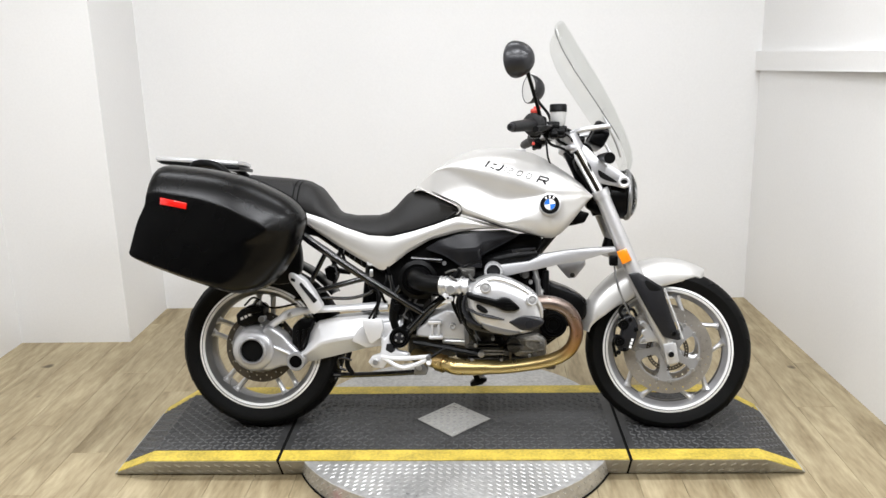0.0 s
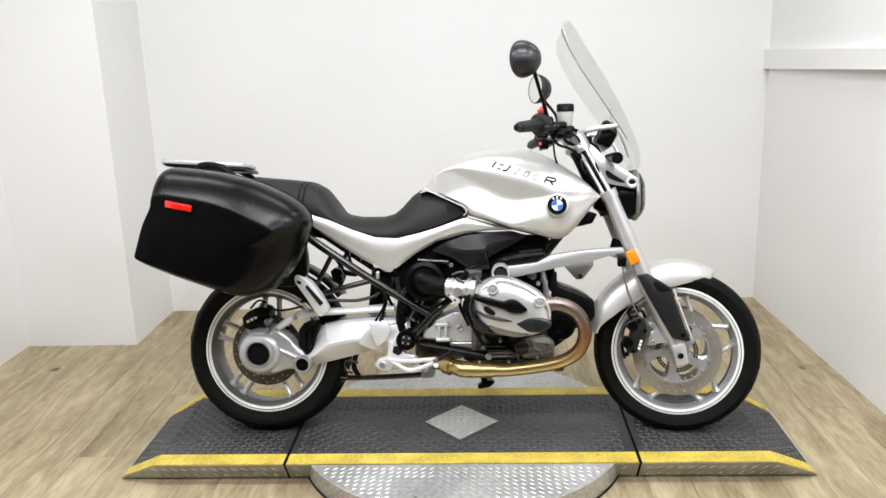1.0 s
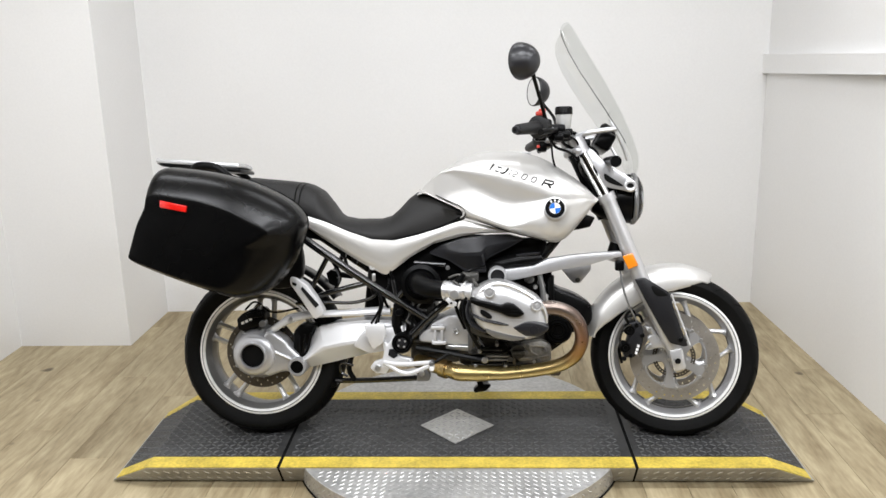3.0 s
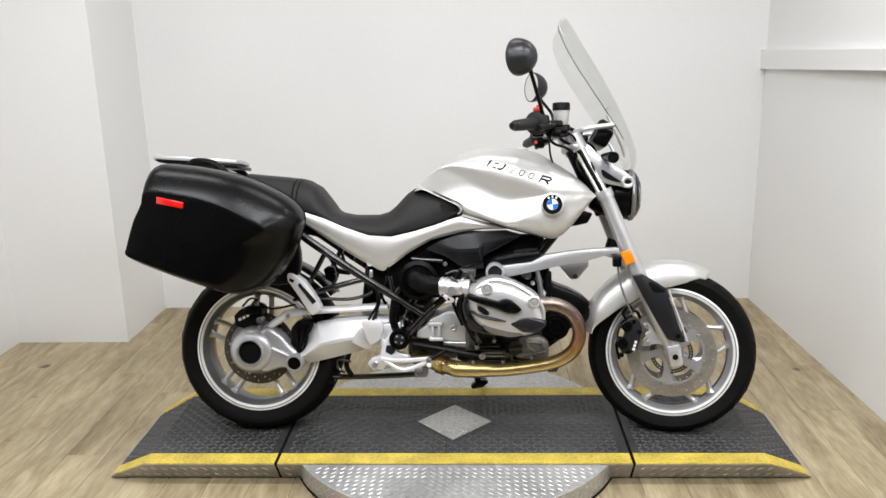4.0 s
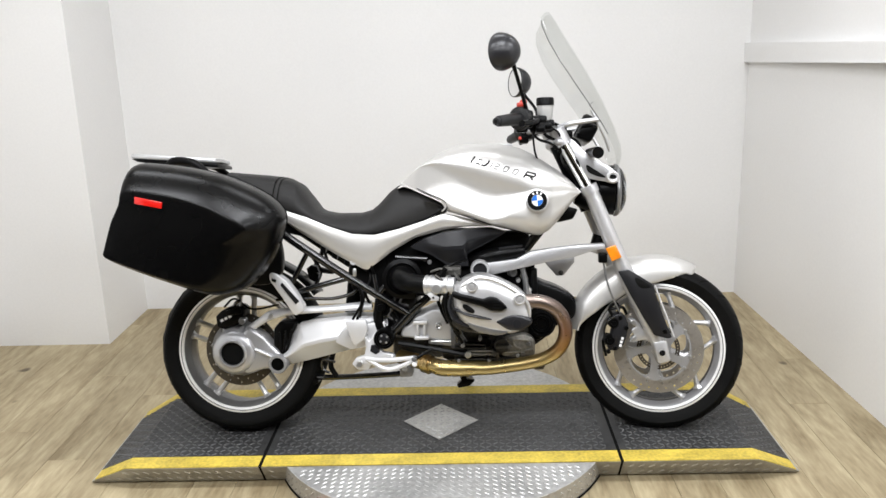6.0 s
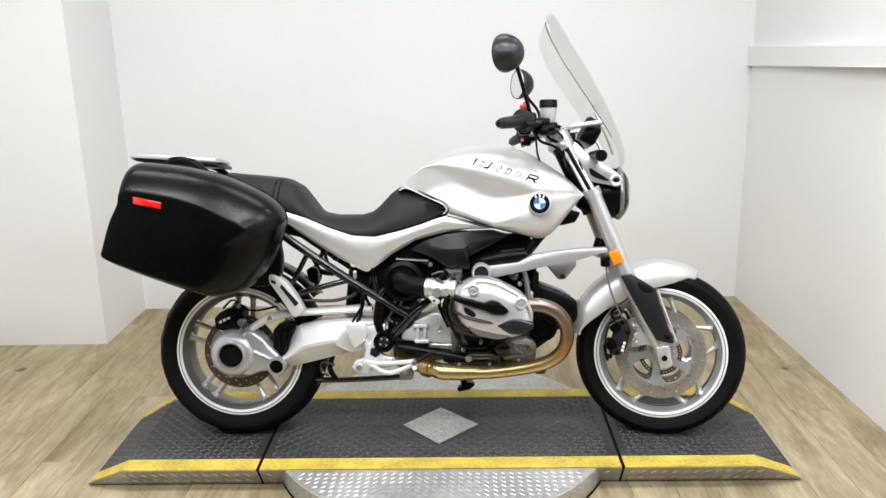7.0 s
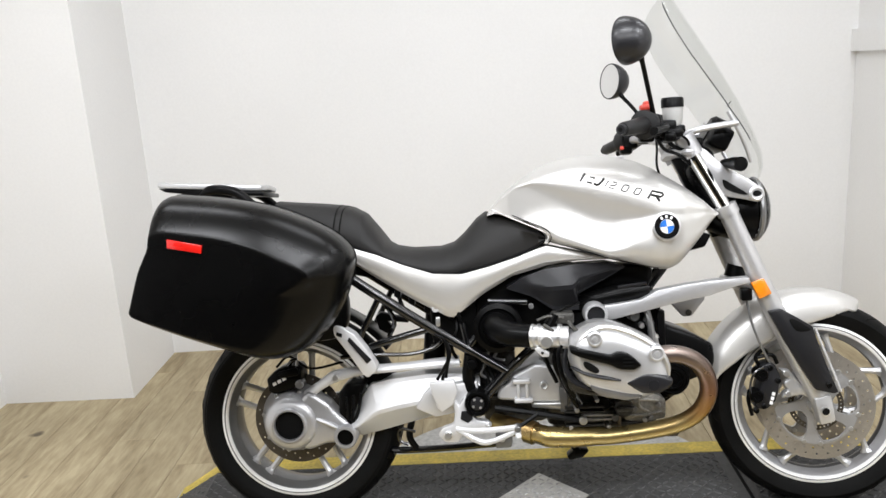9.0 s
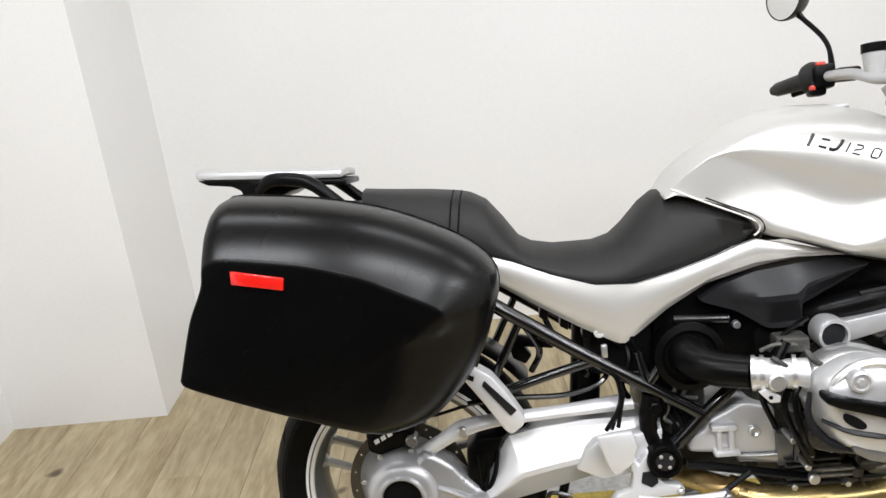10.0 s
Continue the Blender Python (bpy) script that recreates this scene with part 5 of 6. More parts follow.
vc = part("valve_cover", loft([head_ring(1.02, -0.297), head_ring(1.02, -0.315), head_ring(0.985, -0.338), head_ring(0.92, -0.355), head_ring(0.80, -0.365), head_ring(0.55, -0.370), head_ring(0.25, -0.372)]), SATIN, bike, "smooth silver valve cover", smooth=60)
plug = [(0.034, 0.562), (0.064, 0.554), (0.137, 0.537), (0.145, 0.543), (0.158, 0.546), (0.178, 0.541), (0.196, 0.526), (0.213, 0.508), (0.192, 0.497), (0.160, 0.499), (0.148, 0.504), (0.136, 0.511), (0.056, 0.535), (0.034, 0.546)]
part("plug_cover", plate(plug, -0.385, -0.345, 0.006), BLACK, vc, "dark grey plug cover")
# dark bars paint the shade of slots in the plug cover
for k in range(3):
    part("cover_slot", box(0.165, 0.192, -0.3875, -0.383, 0.508 + 0.009 * k, 0.511 + 0.009 * k), DARK, vc)
for cx, cz in ((0.098, 0.578), (0.251, 0.535)):
    part("cover_bolt_boss", lathe([(0.021, -0.335), (0.0195, -0.376), (0.015, -0.378), (0.0135, -0.374), (0, -0.374)], (cx, 0, cz), n=24), SATIN, vc, "ringed bolt boss")
    part("cover_bolt", disc((cx, 0, cz), 0.0075, -0.36, -0.3785, n=6, bevel=0.001), SATIN, vc)
part("cover_ridge", tube([(0.049, -0.346, 0.546), (0.058, -0.349, 0.563), (0.074, -0.350, 0.581), (0.102, -0.351, 0.598), (0.136, -0.351, 0.602), (0.175, -0.351, 0.592), (0.210, -0.351, 0.575), (0.258, -0.350, 0.541), (0.279, -0.349, 0.503), (0.281, -0.346, 0.472)], [0.006, 0.008, 0.0085, 0.0085, 0.0085, 0.0085, 0.0085, 0.0085, 0.0085, 0.007], 10, per=4), ALU, vc, "raised ridge round the cover")
part("lower_shell", plate([(0.078, 0.464), (0.116, 0.454), (0.170, 0.441), (0.222, 0.426), (0.200, 0.416), (0.172, 0.413), (0.115, 0.424), (0.088, 0.441)], -0.362, -0.31, 0.008), YOKE, vc, "grey lower shell of the cover")
guard = [(0.163, 0.461), (0.182, 0.472), (0.205, 0.484), (0.226, 0.488), (0.259, 0.481), (0.294, 0.468), (0.286, 0.447), (0.256, 0.430), (0.215, 0.431), (0.190, 0.446)]
part("head_guard", plate(guard, -0.372, -0.31, 0.010, 3), GLOSSBLACK, vc, "dark scuff guard")
part("cover_rail", tube([(0.030, -0.318, 0.545), (0.024, -0.325, 0.50), (0.045, -0.335, 0.462), (0.09, -0.342, 0.444), (0.15, -0.345, 0.436), (0.21, -0.342, 0.442)], [0.006, 0.009, 0.010, 0.009, 0.008, 0.006], 8, flat=0.6), GREYPLASTIC, vc, "dark protective rail")
# raised dark line paints the shade of a groove
part("cover_rail", tube([(0.036, -0.352, 0.505), (0.075, -0.366, 0.488), (0.12, -0.372, 0.478), (0.16, -0.370, 0.470)], [0.004, 0.006, 0.006, 0.003], 8, flat=0.6), GREYPLASTIC, vc, "dark line standing in for a groove's shade")
part("cover_bolt_boss", lathe([(0, -0.33), (0.017, -0.35), (0.014, -0.373), (0, -0.374)], (0.241, 0, 0.454), n=20), GREYPLASTIC, vc)
# dark plate paints the shade of an opening in the cover
part("cover_window", plate(smooth_outline([(0.070, 0.520), (0.090, 0.513), (0.105, 0.500), (0.104, 0.491), (0.090, 0.492), (0.070, 0.506)], 3), -0.3715, -0.34, 0.001), DARK, vc)
# dark slab added for the shade below the head
part("head_shade", plate(smooth_outline([(0.03, 0.465), (0.09, 0.445), (0.16, 0.435), (0.215, 0.43), (0.205, 0.405), (0.14, 0.405), (0.07, 0.415), (0.035, 0.43)], 3), -0.30, -0.20, 0.01), ENGINE, head, "dark slab standing in for the shade under the head")
for pts in ([(0.035, -0.29, 0.565), (0.01, -0.30, 0.53), (0.02, -0.30, 0.46), (0.05, -0.26, 0.40)], [(0.02, -0.27, 0.56), (0.0, -0.27, 0.50), (0.03, -0.25, 0.42), (0.06, -0.22, 0.36)], [(0.05, -0.28, 0.43), (0.10, -0.30, 0.425), (0.16, -0.30, 0.42)], [(0.0, -0.24, 0.55), (-0.02, -0.2, 0.5), (0.01, -0.18, 0.42)]):
    part("ignition_lead", tube(pts, 0.006, 8), BLACK, bike, "black ignition lead")

# throttle body, intake boot, air filter housing
tb = part("throttle_body", tube([(-0.055, -0.262, 0.568), (-0.03, -0.27, 0.568), (0.0, -0.275, 0.567), (0.04, -0.28, 0.565)], [0.031, 0.029, 0.027, 0.030], 20), SATIN, bike, "silver throttle body")
for px in (-0.055, -0.04, 0.015):
    part("hose_clip", tube([(px, -0.262 - 0.2 * (px + 0.055), 0.568), (px + 0.007, -0.264 - 0.2 * (px + 0.055), 0.568)], 0.0335, 20, bend=False), ALU, tb, "hose clip")
part("injector", tube([(-0.01, -0.27, 0.59), (0.01, -0.265, 0.625)], 0.010, 10), BLACK, tb)
part("throttle_pulley", disc((-0.02, 0, 0.56), 0.017, -0.29, -0.306), ALU, tb)
part("throttle_lug", box(-0.045, -0.02, -0.29, -0.27, 0.53, 0.545, 0.004), ALUPAINT, tb)
part("cable", tube([(-0.02, -0.25, 0.60), (0.03, -0.22, 0.63), (0.08, -0.18, 0.64)], 0.005, 6), BLACK, tb)
part("linkage", box(0.0, 0.06, -0.25, -0.20, 0.595, 0.625, 0.006), ENGINE, tb)
part("intake_boot", tube([(-0.15, -0.12, 0.585), (-0.145, -0.185, 0.578), (-0.115, -0.225, 0.570), (-0.055, -0.255, 0.567)], [0.042, 0.038, 0.034, 0.031], 20), BLACK, bike, "black rubber intake elbow")
filt = part("filter_housing", disc((-0.145, 0, 0.575), 0.066, -0.08, -0.165, bevel=0.012), BLACK, bike, "black air filter housing")
part("housing_ring", lathe([(0.066, -0.155), (0.07, -0.158), (0.07, -0.166), (0.056, -0.170), (0.05, -0.165)], (-0.145, 0, 0.575)), BLACK, filt)
part("housing_wing", box(-0.24, -0.10, -0.14, -0.09, 0.50, 0.53, 0.008), BLACK, bike)

# exhaust
part("exhaust_header", tube([(0.215, -0.275, 0.485), (0.27, -0.29, 0.512), (0.327, -0.285, 0.509), (0.374, -0.275, 0.484), (0.401, -0.255, 0.440), (0.408, -0.235, 0.390), (0.391, -0.21, 0.337), (0.345, -0.19, 0.298), (0.27, -0.175, 0.275), (0.16, -0.165, 0.258), (0.10, -0.16, 0.255)], 0.0235, 18), PIPE, bike, "heat-tinted exhaust header pipe")
part("exhaust_flange", tube([(0.225, -0.278, 0.495), (0.250, -0.284, 0.505)], 0.034, 18, bend=False), ALU, bike, "exhaust flange")
part("exhaust_collector", tube([(0.14, -0.158, 0.257), (0.06, -0.155, 0.255), (-0.01, -0.15, 0.255), (-0.04, -0.14, 0.260), (-0.10, -0.11, 0.270), (-0.17, -0.06, 0.276)], [0.0245, 0.029, 0.030, 0.028, 0.027, 0.026], 18), PIPE, bike, "gold heat-tinted exhaust collector")
part("weld_seam", tube([(0.055, -0.1552, 0.255), (0.049, -0.1548, 0.255)], 0.0312, 18, bend=False), PIPE, bike)
part("exhaust_clamp", tube([(-0.055, -0.135, 0.262), (-0.078, -0.122, 0.266)], 0.0335, 18, bend=False), PIPE, bike)

# fittings, hoses and fasteners round the engine
head_plug = part("head_plug", lathe([(0, -0.10), (0.016, -0.10), (0.016, -0.132), (0.012, -0.136), (0, -0.134)], (0.237, 0, 0.588), n=18), YOKE, bike, "grey round sensor plug")
for cx, cz in ((0.256, 0.560), (0.215, 0.610)):
    part("head_bolt", disc((cx, 0, cz), 0.008, -0.11, -0.138, n=8, bevel=0.001), ALU, bike)
post = part("strut_tube", tube([(0.272, -0.125, 0.590), (0.284, -0.128, 0.550), (0.296, -0.130, 0.510), (0.300, -0.130, 0.460)], 0.0065, 10), ALU, bike, "silver breather pipe")
for cx, cz in ((0.280, 0.565), (0.292, 0.525)):
    part("pipe_ring", tube([(cx - 0.0015, -0.1275, cz + 0.005), (cx + 0.0015, -0.1285, cz - 0.005)], 0.011, 14, bend=False), ALU, post)
part("lower_post", box(0.300, 0.322, -0.13, -0.10, 0.40, 0.60, 0.005), BLACK, bike, "black frame post")
horn = part("horn", lathe([(0, -0.124), (0.020, -0.124), (0.022, -0.130), (0.046, -0.130), (0.050, -0.124), (0.050, -0.08)], (0.336, 0, 0.405), n=30), BLACK, bike, "black round horn")
for r in (0.030, 0.042):
    part("horn_ring", lathe([(r - 0.004, -0.130), (r - 0.001, -0.134), (r + 0.002, -0.130)], (0.336, 0, 0.405), n=30), BLACK, horn)
part("pipe_bracket", plate([(0.305, 0.270), (0.330, 0.276), (0.345, 0.262), (0.338, 0.250), (0.308, 0.250)], -0.165, -0.145, 0.003), BRONZE, bike, "rusty pipe bracket")
foot_clip = part("stand_switch", plate([(0.040, 0.225), (0.062, 0.228), (0.072, 0.200), (0.098, 0.196), (0.080, 0.178), (0.040, 0.170), (0.034, 0.182), (0.052, 0.196)], -0.11, -0.07, 0.004), BLACK, bike, "black bracket under the sump")
part("cover_screw", disc((-0.050, 0, 0.632), 0.0075, -0.15, -0.166, n=10, bevel=0.001), YOKE, bike)
part("throttle_bracket", plate([(-0.052, 0.540), (-0.040, 0.546), (-0.012, 0.530), (-0.014, 0.518), (-0.032, 0.518)], -0.292, -0.282, 0.002), ALUPAINT, bike, "silver throttle bracket")
# dark disc paints the shade of a hole in the bracket
part("bracket_hole", disc((-0.031, 0, 0.529), 0.004, -0.288, -0.2935, n=10, bevel=0.0005), DARK, bike)
for pts, r in (([(-0.024, -0.285, 0.603), (-0.006, -0.29, 0.590), (0.010, -0.29, 0.576)], 0.005), ([(0.042, -0.275, 0.608), (0.050, -0.285, 0.594), (0.064, -0.29, 0.582)], 0.006), ([(-0.04, -0.27, 0.612), (-0.01, -0.27, 0.622), (0.03, -0.265, 0.616)], 0.004)):
    part("throttle_link", tube(pts, r, 8, per=3), ENGINE, bike)
for pts, r in (([(0.032, -0.21, 0.520), (0.046, -0.215, 0.473), (0.033, -0.205, 0.423), (0.051, -0.19, 0.384)], 0.007), ([(0.020, -0.20, 0.470), (0.037, -0.205, 0.414), (0.041, -0.19, 0.355)], 0.005), ([(0.062, -0.20, 0.43), (0.055, -0.20, 0.40), (0.075, -0.19, 0.36)], 0.005)):
    part("engine_hose", tube(pts, r, 8, per=4), BLACKMETAL, bike, "black engine hose")
for cx, cz in ((0.034, 0.402), (0.047, 0.452), (0.060, 0.345), (0.128, 0.388), (0.168, 0.392)):
    part("engine_bolt", disc((cx, 0, cz), 0.0065, -0.15, -0.208 if cx < 0.1 else -0.165, n=8, bevel=0.001), ALU, bike)
plug_body = part("hose_connector", lathe([(0, -0.11), (0.021, -0.11), (0.022, -0.140), (0.017, -0.146), (0.012, -0.146), (0.011, -0.141), (0, -0.141)], (-0.211, 0, 0.463), n=20), BLACK, bike, "black round hose connector")
part("connector_band", tube([(-0.232, -0.12, 0.480), (-0.205, -0.135, 0.489), (-0.188, -0.135, 0.472), (-0.192, -0.125, 0.445)], 0.004, 8), YOKE, plug_body, "grey wire clip")
for pts in ([(-0.322, -0.165, 0.567), (-0.295, -0.17, 0.545), (-0.289, -0.172, 0.497), (-0.301, -0.172, 0.470), (-0.323, -0.165, 0.435)], [(-0.300, -0.16, 0.562), (-0.285, -0.17, 0.517), (-0.292, -0.172, 0.476), (-0.298, -0.165, 0.440)]):
    part("sensor_lead", tube(pts, 0.0045, 8, per=4), BLACK, bike, "black sensor lead")
part("silver_clip", box(-0.318, -0.306, -0.162, -0.150, 0.585, 0.612, 0.003), ALU, bike, "bright clip")

# oil cooler shroud at the front of the engine
part("cooler_shroud", plate(smooth_outline([(0.295, 0.575), (0.333, 0.552), (0.397, 0.528), (0.442, 0.503), (0.457, 0.480), (0.454, 0.430), (0.42, 0.405), (0.38, 0.39), (0.345, 0.355), (0.30, 0.36)], 3), -0.12, 0.12, 0.012), BLACK, bike, "black oil cooler shroud")
for k in range(5):
    part("shroud_slot", box(0.350, 0.372, -0.1235, -0.119, 0.385 + 0.022 * k, 0.396 + 0.022 * k, 0.002, 1), GREYPLASTIC, bike)
part("front_frame", tube([(0.24, -0.09, 0.60), (0.28, -0.09, 0.66), (0.33, -0.08, 0.72), (0.38, -0.05, 0.78)], 0.017, 10), BLACKMETAL, bike, "black steel tube")
part("front_post", box(0.275, 0.315, -0.11, -0.07, 0.42, 0.62, 0.008), BLACK, bike)
part("head_stock", plate([(0.372, 0.752), (0.424, 0.815), (0.470, 0.800), (0.452, 0.766), (0.412, 0.757)], -0.075, 0.06, 0.006), BLACK, bike, "black frame head")

# front suspension arm
wish = [(0.097, 0.607), (0.106, 0.627), (0.124, 0.634), (0.150, 0.628), (0.205, 0.634), (0.250, 0.639), (0.272, 0.650), (0.297, 0.663), (0.375, 0.674), (0.462, 0.682), (0.552, 0.684), (0.556, 0.668), (0.516, 0.661), (0.442, 0.640), (0.348, 0.625), (0.259, 0.606), (0.157, 0.586), (0.124, 0.578), (0.104, 0.587)]
wb = plate(wish, -0.185, -0.145, 0.003)
for v in wb.verts:
    v.co.y += 0.10 * (v.co.x - 0.13)
wisharm = part("suspension_arm", wb, DRIVE, bike, "silver front suspension arm")
part("arm_eye", lathe([(0, -0.15), (0.033, -0.15), (0.033, -0.195), (0.030, -0.200), (0.0245, -0.200), (0.0235, -0.188)], (0.124, 0, 0.606)), SATIN, wisharm, "silver arm eye")
part("arm_plug", disc((0.124, 0, 0.606), 0.024, -0.15, -0.192), GREYPLASTIC, wisharm, "grey plug")
tab = plate([(0.345, 0.622), (0.462, 0.640), (0.464, 0.604), (0.436, 0.570), (0.425, 0.556), (0.402, 0.555), (0.393, 0.564), (0.376, 0.584)], -0.002, 0.022, 0.004)
part("arm_tab", tab, DRIVE, wisharm, "grey bracket")
part("tab_bolt", disc((0.415, 0, 0.567), 0.009, 0.01, -0.008, n=10, bevel=0.001), ENGINE, wisharm)
part("ball_joint", tube([(0.55, 0, 0.665), (0.56, 0, 0.70)], 0.03, 12, bend=False), BLACK, bike)
part("fork_bridge", box(0.53, 0.60, -0.10, 0.10, 0.64, 0.675, 0.01), ALUPAINT, bike, "silver fork bridge")

# fork
for side in (-1, 1):
    y = 0.108 * side
    leg = part("fork_leg", tube([(0.770, y, 0.265), (0.757, y, 0.29), (0.737, y, 0.345), (0.676, y, 0.475), (0.614, y, 0.612), (0.507, y, 0.868)], [0.019, 0.024, 0.0255, 0.0285, 0.028, 0.0262], 20, bend=False), SATIN, bike, "silver fork leg")
    part("stanchion", tube([(0.507, y, 0.862), (0.402, y, 1.055)], 0.0205, 20, bend=False), CHROME, leg, "bright fork tube")
    part("fork_collar", tube([(0.511, y, 0.858), (0.500, y, 0.884)], 0.0305, 20, bend=False), SATIN, leg)
    part("fork_cap", tube([(0.418, y, 1.025), (0.390, y, 1.078)], 0.030, 20, bend=False), DRIVE, leg, "silver fork cap")
foot = part("axle_clamp", plate(smooth_outline([(0.722, 0.335), (0.768, 0.345), (0.774, 0.32), (0.781, 0.268), (0.739, 0.258), (0.730, 0.30)], 1), -0.135, -0.085, 0.006), SATIN, bike, "silver axle clamp")
# flat black disc paints the shade of the hole in the axle end
part("axle_bore", lathe([(0.0115, -0.1368), (0.0105, -0.1362), (0, -0.1362)], (0.7525, 0, 0.298), n=20), DARK, foot, "black disc standing in for the axle hole's shade")
part("axle_rim", lathe([(0.0105, -0.134), (0.0105, -0.1372), (0.0145, -0.1365), (0.016, -0.13)], (0.7525, 0, 0.298), n=20), ALU, foot)
part("axle", tube([(WB, -0.10, 0.288), (WB, 0.10, 0.288)], 0.018, 16, bend=False), ALU, front, "axle")
ambr = plate([(0.556, 0.668), (0.590, 0.680), (0.611, 0.637), (0.577, 0.622)], -0.146, -0.130, 0.003)
part("side_reflector", ambr, AMBER, bike, "amber side reflector")
cov = plate([(0.598, 0.588), (0.634, 0.594), (0.680, 0.566), (0.716, 0.543), (0.729, 0.50), (0.757, 0.42), (0.783, 0.356), (0.770, 0.352), (0.722, 0.364), (0.682, 0.43), (0.638, 0.51)], -0.152, -0.132, 0.004)
lc = part("leg_cover", cov, GREYPLASTIC, bike, "dark grey fork cover")
# dark patch on the surface paints the shade of a recess
part("cover_recess", plate(smooth_outline([(0.654, 0.560), (0.664, 0.566), (0.706, 0.540), (0.704, 0.531), (0.672, 0.532)], 3), -0.1535, -0.150, 0.001), DARK, lc, "dark patch standing in for a shaded recess")
part("cover_edge", tube([(0.724, -0.146, 0.538), (0.737, -0.146, 0.50), (0.767, -0.146, 0.42), (0.790, -0.146, 0.357)], 0.0035, 6), ALUPAINT, lc, "pale edge")
part("cover_bolt", disc((0.757, 0, 0.378), 0.009, -0.14, -0.158, n=12), BLACK, lc)
# front caliper and sensor leads
cal = part("front_caliper", plate([(0.586, 0.428), (0.612, 0.436), (0.628, 0.428), (0.641, 0.395), (0.634, 0.350), (0.625, 0.322), (0.600, 0.301), (0.572, 0.303), (0.566, 0.322), (0.580, 0.350), (0.588, 0.385)], -0.112, -0.055, 0.007), GREYPLASTIC, bike, "dark grey four-piston brake caliper")
for k in range(3):
    cx, cz = 0.6155 - 0.0035 * k, 0.352 - 0.0125 * k
    part("caliper_marking", plate([(cx, cz), (cx + 0.0085, cz - 0.002), (cx + 0.0065, cz - 0.0115), (cx - 0.002, cz - 0.0095)], -0.1135, -0.111, 0), BADGE_WHITE, cal, "white marking")
for cx, cz in ((0.588, 0.402), (0.574, 0.340)):
    part("piston_boss", lathe([(0.019, -0.075), (0.019, -0.112), (0.016, -0.117), (0.009, -0.117), (0.008, -0.114), (0, -0.114)], (cx, 0, cz), n=20), BLACK, cal, "black piston boss")
for cx, cz in ((0.611, 0.421), (0.591, 0.312), (0.570, 0.300), (0.632, 0.384)):
    part("caliper_bolt", disc((cx, 0, cz), 0.008, -0.10, -0.119, n=10), BLACK, cal)
part("caliper_pipe", tube([(0.592, -0.115, 0.425), (0.566, -0.112, 0.405), (0.556, -0.108, 0.365), (0.562, -0.110, 0.325)], 0.0035, 6), BLACKMETAL, cal, "thin brake pipe")
mount_line = [(0.640, 0.414), (0.667, 0.411), (0.682, 0.390), (0.700, 0.368), (0.735, 0.350), (0.738, 0.318), (0.700, 0.338), (0.672, 0.333), (0.644, 0.329), (0.650, 0.345), (0.664, 0.356), (0.652, 0.366), (0.654, 0.378), (0.668, 0.384), (0.655, 0.394)]
part("caliper_mount", plate(mount_line, -0.102, -0.078, 0.005), SATIN, bike, "silver caliper bracket")
for cx, cz in ((0.656, 0.402), (0.660, 0.342)):
    part("mount_bolt", disc((cx, 0, cz), 0.0085, -0.095, -0.110, n=10, bevel=0.001), ALU, bike)
for pts in ([(0.59, -0.09, 0.42), (0.575, -0.1, 0.45), (0.60, -0.1, 0.47), (0.61, -0.1, 0.43)], [(0.552, -0.10, 0.63), (0.565, -0.11, 0.55), (0.59, -0.11, 0.48), (0.62, -0.1, 0.42)], [(0.57, -0.085, 0.36), (0.555, -0.09, 0.33), (0.565, -0.09, 0.28)], [(0.58, -0.1, 0.45), (0.62, -0.1, 0.455), (0.635, -0.1, 0.43)]):
    part("brake_hose", tube(pts, 0.0055 if pts[0][0] != 0.552 else 0.0035, 8), BLACK if pts[0][0] != 0.552 else YOKE, bike)
part("hose_block", box(0.535, 0.565, -0.125, -0.095, 0.615, 0.65, 0.005), BLACK, bike)

# front mudguard
rings = []
for deg in np.linspace(166, 63.5, 36):
    a = math.radians(deg)
    crown = 0.326 + 0.008 * math.sin(math.radians((deg - 58) / 110 * 180))
    low = interp(deg, [(63.5, 0.318), (66.4, 0.304), (71, 0.285), (76, 0.268), (83, 0.254), (90, 0.244), (100, 0.238), (127, 0.234), (148, 0.260), (166, 0.298)])
    half = interp(deg, [(63.5, 0.045), (66, 0.058), (75, 0.068), (110, 0.076), (150, 0.076), (166, 0.066)])
    line = [(0.0, crown), (half * 0.5, crown - 0.004), (half * 0.85, crown - 0.018), (half, crown - 0.035), (half * 1.04, min(low + 0.012, crown - 0.036)), (half * 1.04, low if low < crown - 0.037 else crown - 0.038)]
    inner = [(max(h - 0.003, 0), r - 0.004) for h, r in line]
    prof = [(-h, r) for h, r in line[:0:-1]] + line + [(h, r) for h, r in inner[::-1]] + [(-h, r) for h, r in inner[1:]]
    rings.append([(WB + r * math.cos(a), h, 0.297 + r * math.sin(a)) for h, r in prof])
guard = part("front_mudguard", loft(rings), PAINT, bike, "silver metallic front mudguard", smooth=55)

# headlight, gauges, brackets
lamp = part("headlight", lathe([(0, -0.105), (0.046, -0.10), (0.072, -0.066), (0.084, -0.02), (0.087, 0.02), (0.089, 0.035)], (0.563, 0, 0.862), "x", 40), BLACK, bike, "round headlight in a black bowl")
part("headlight_rim", lathe([(0.089, 0.040), (0.0935, 0.043), (0.0935, 0.050), (0.089, 0.056), (0.083, 0.053)], (0.563, 0, 0.862), "x", 40), YOKE, lamp, "grey headlight rim")
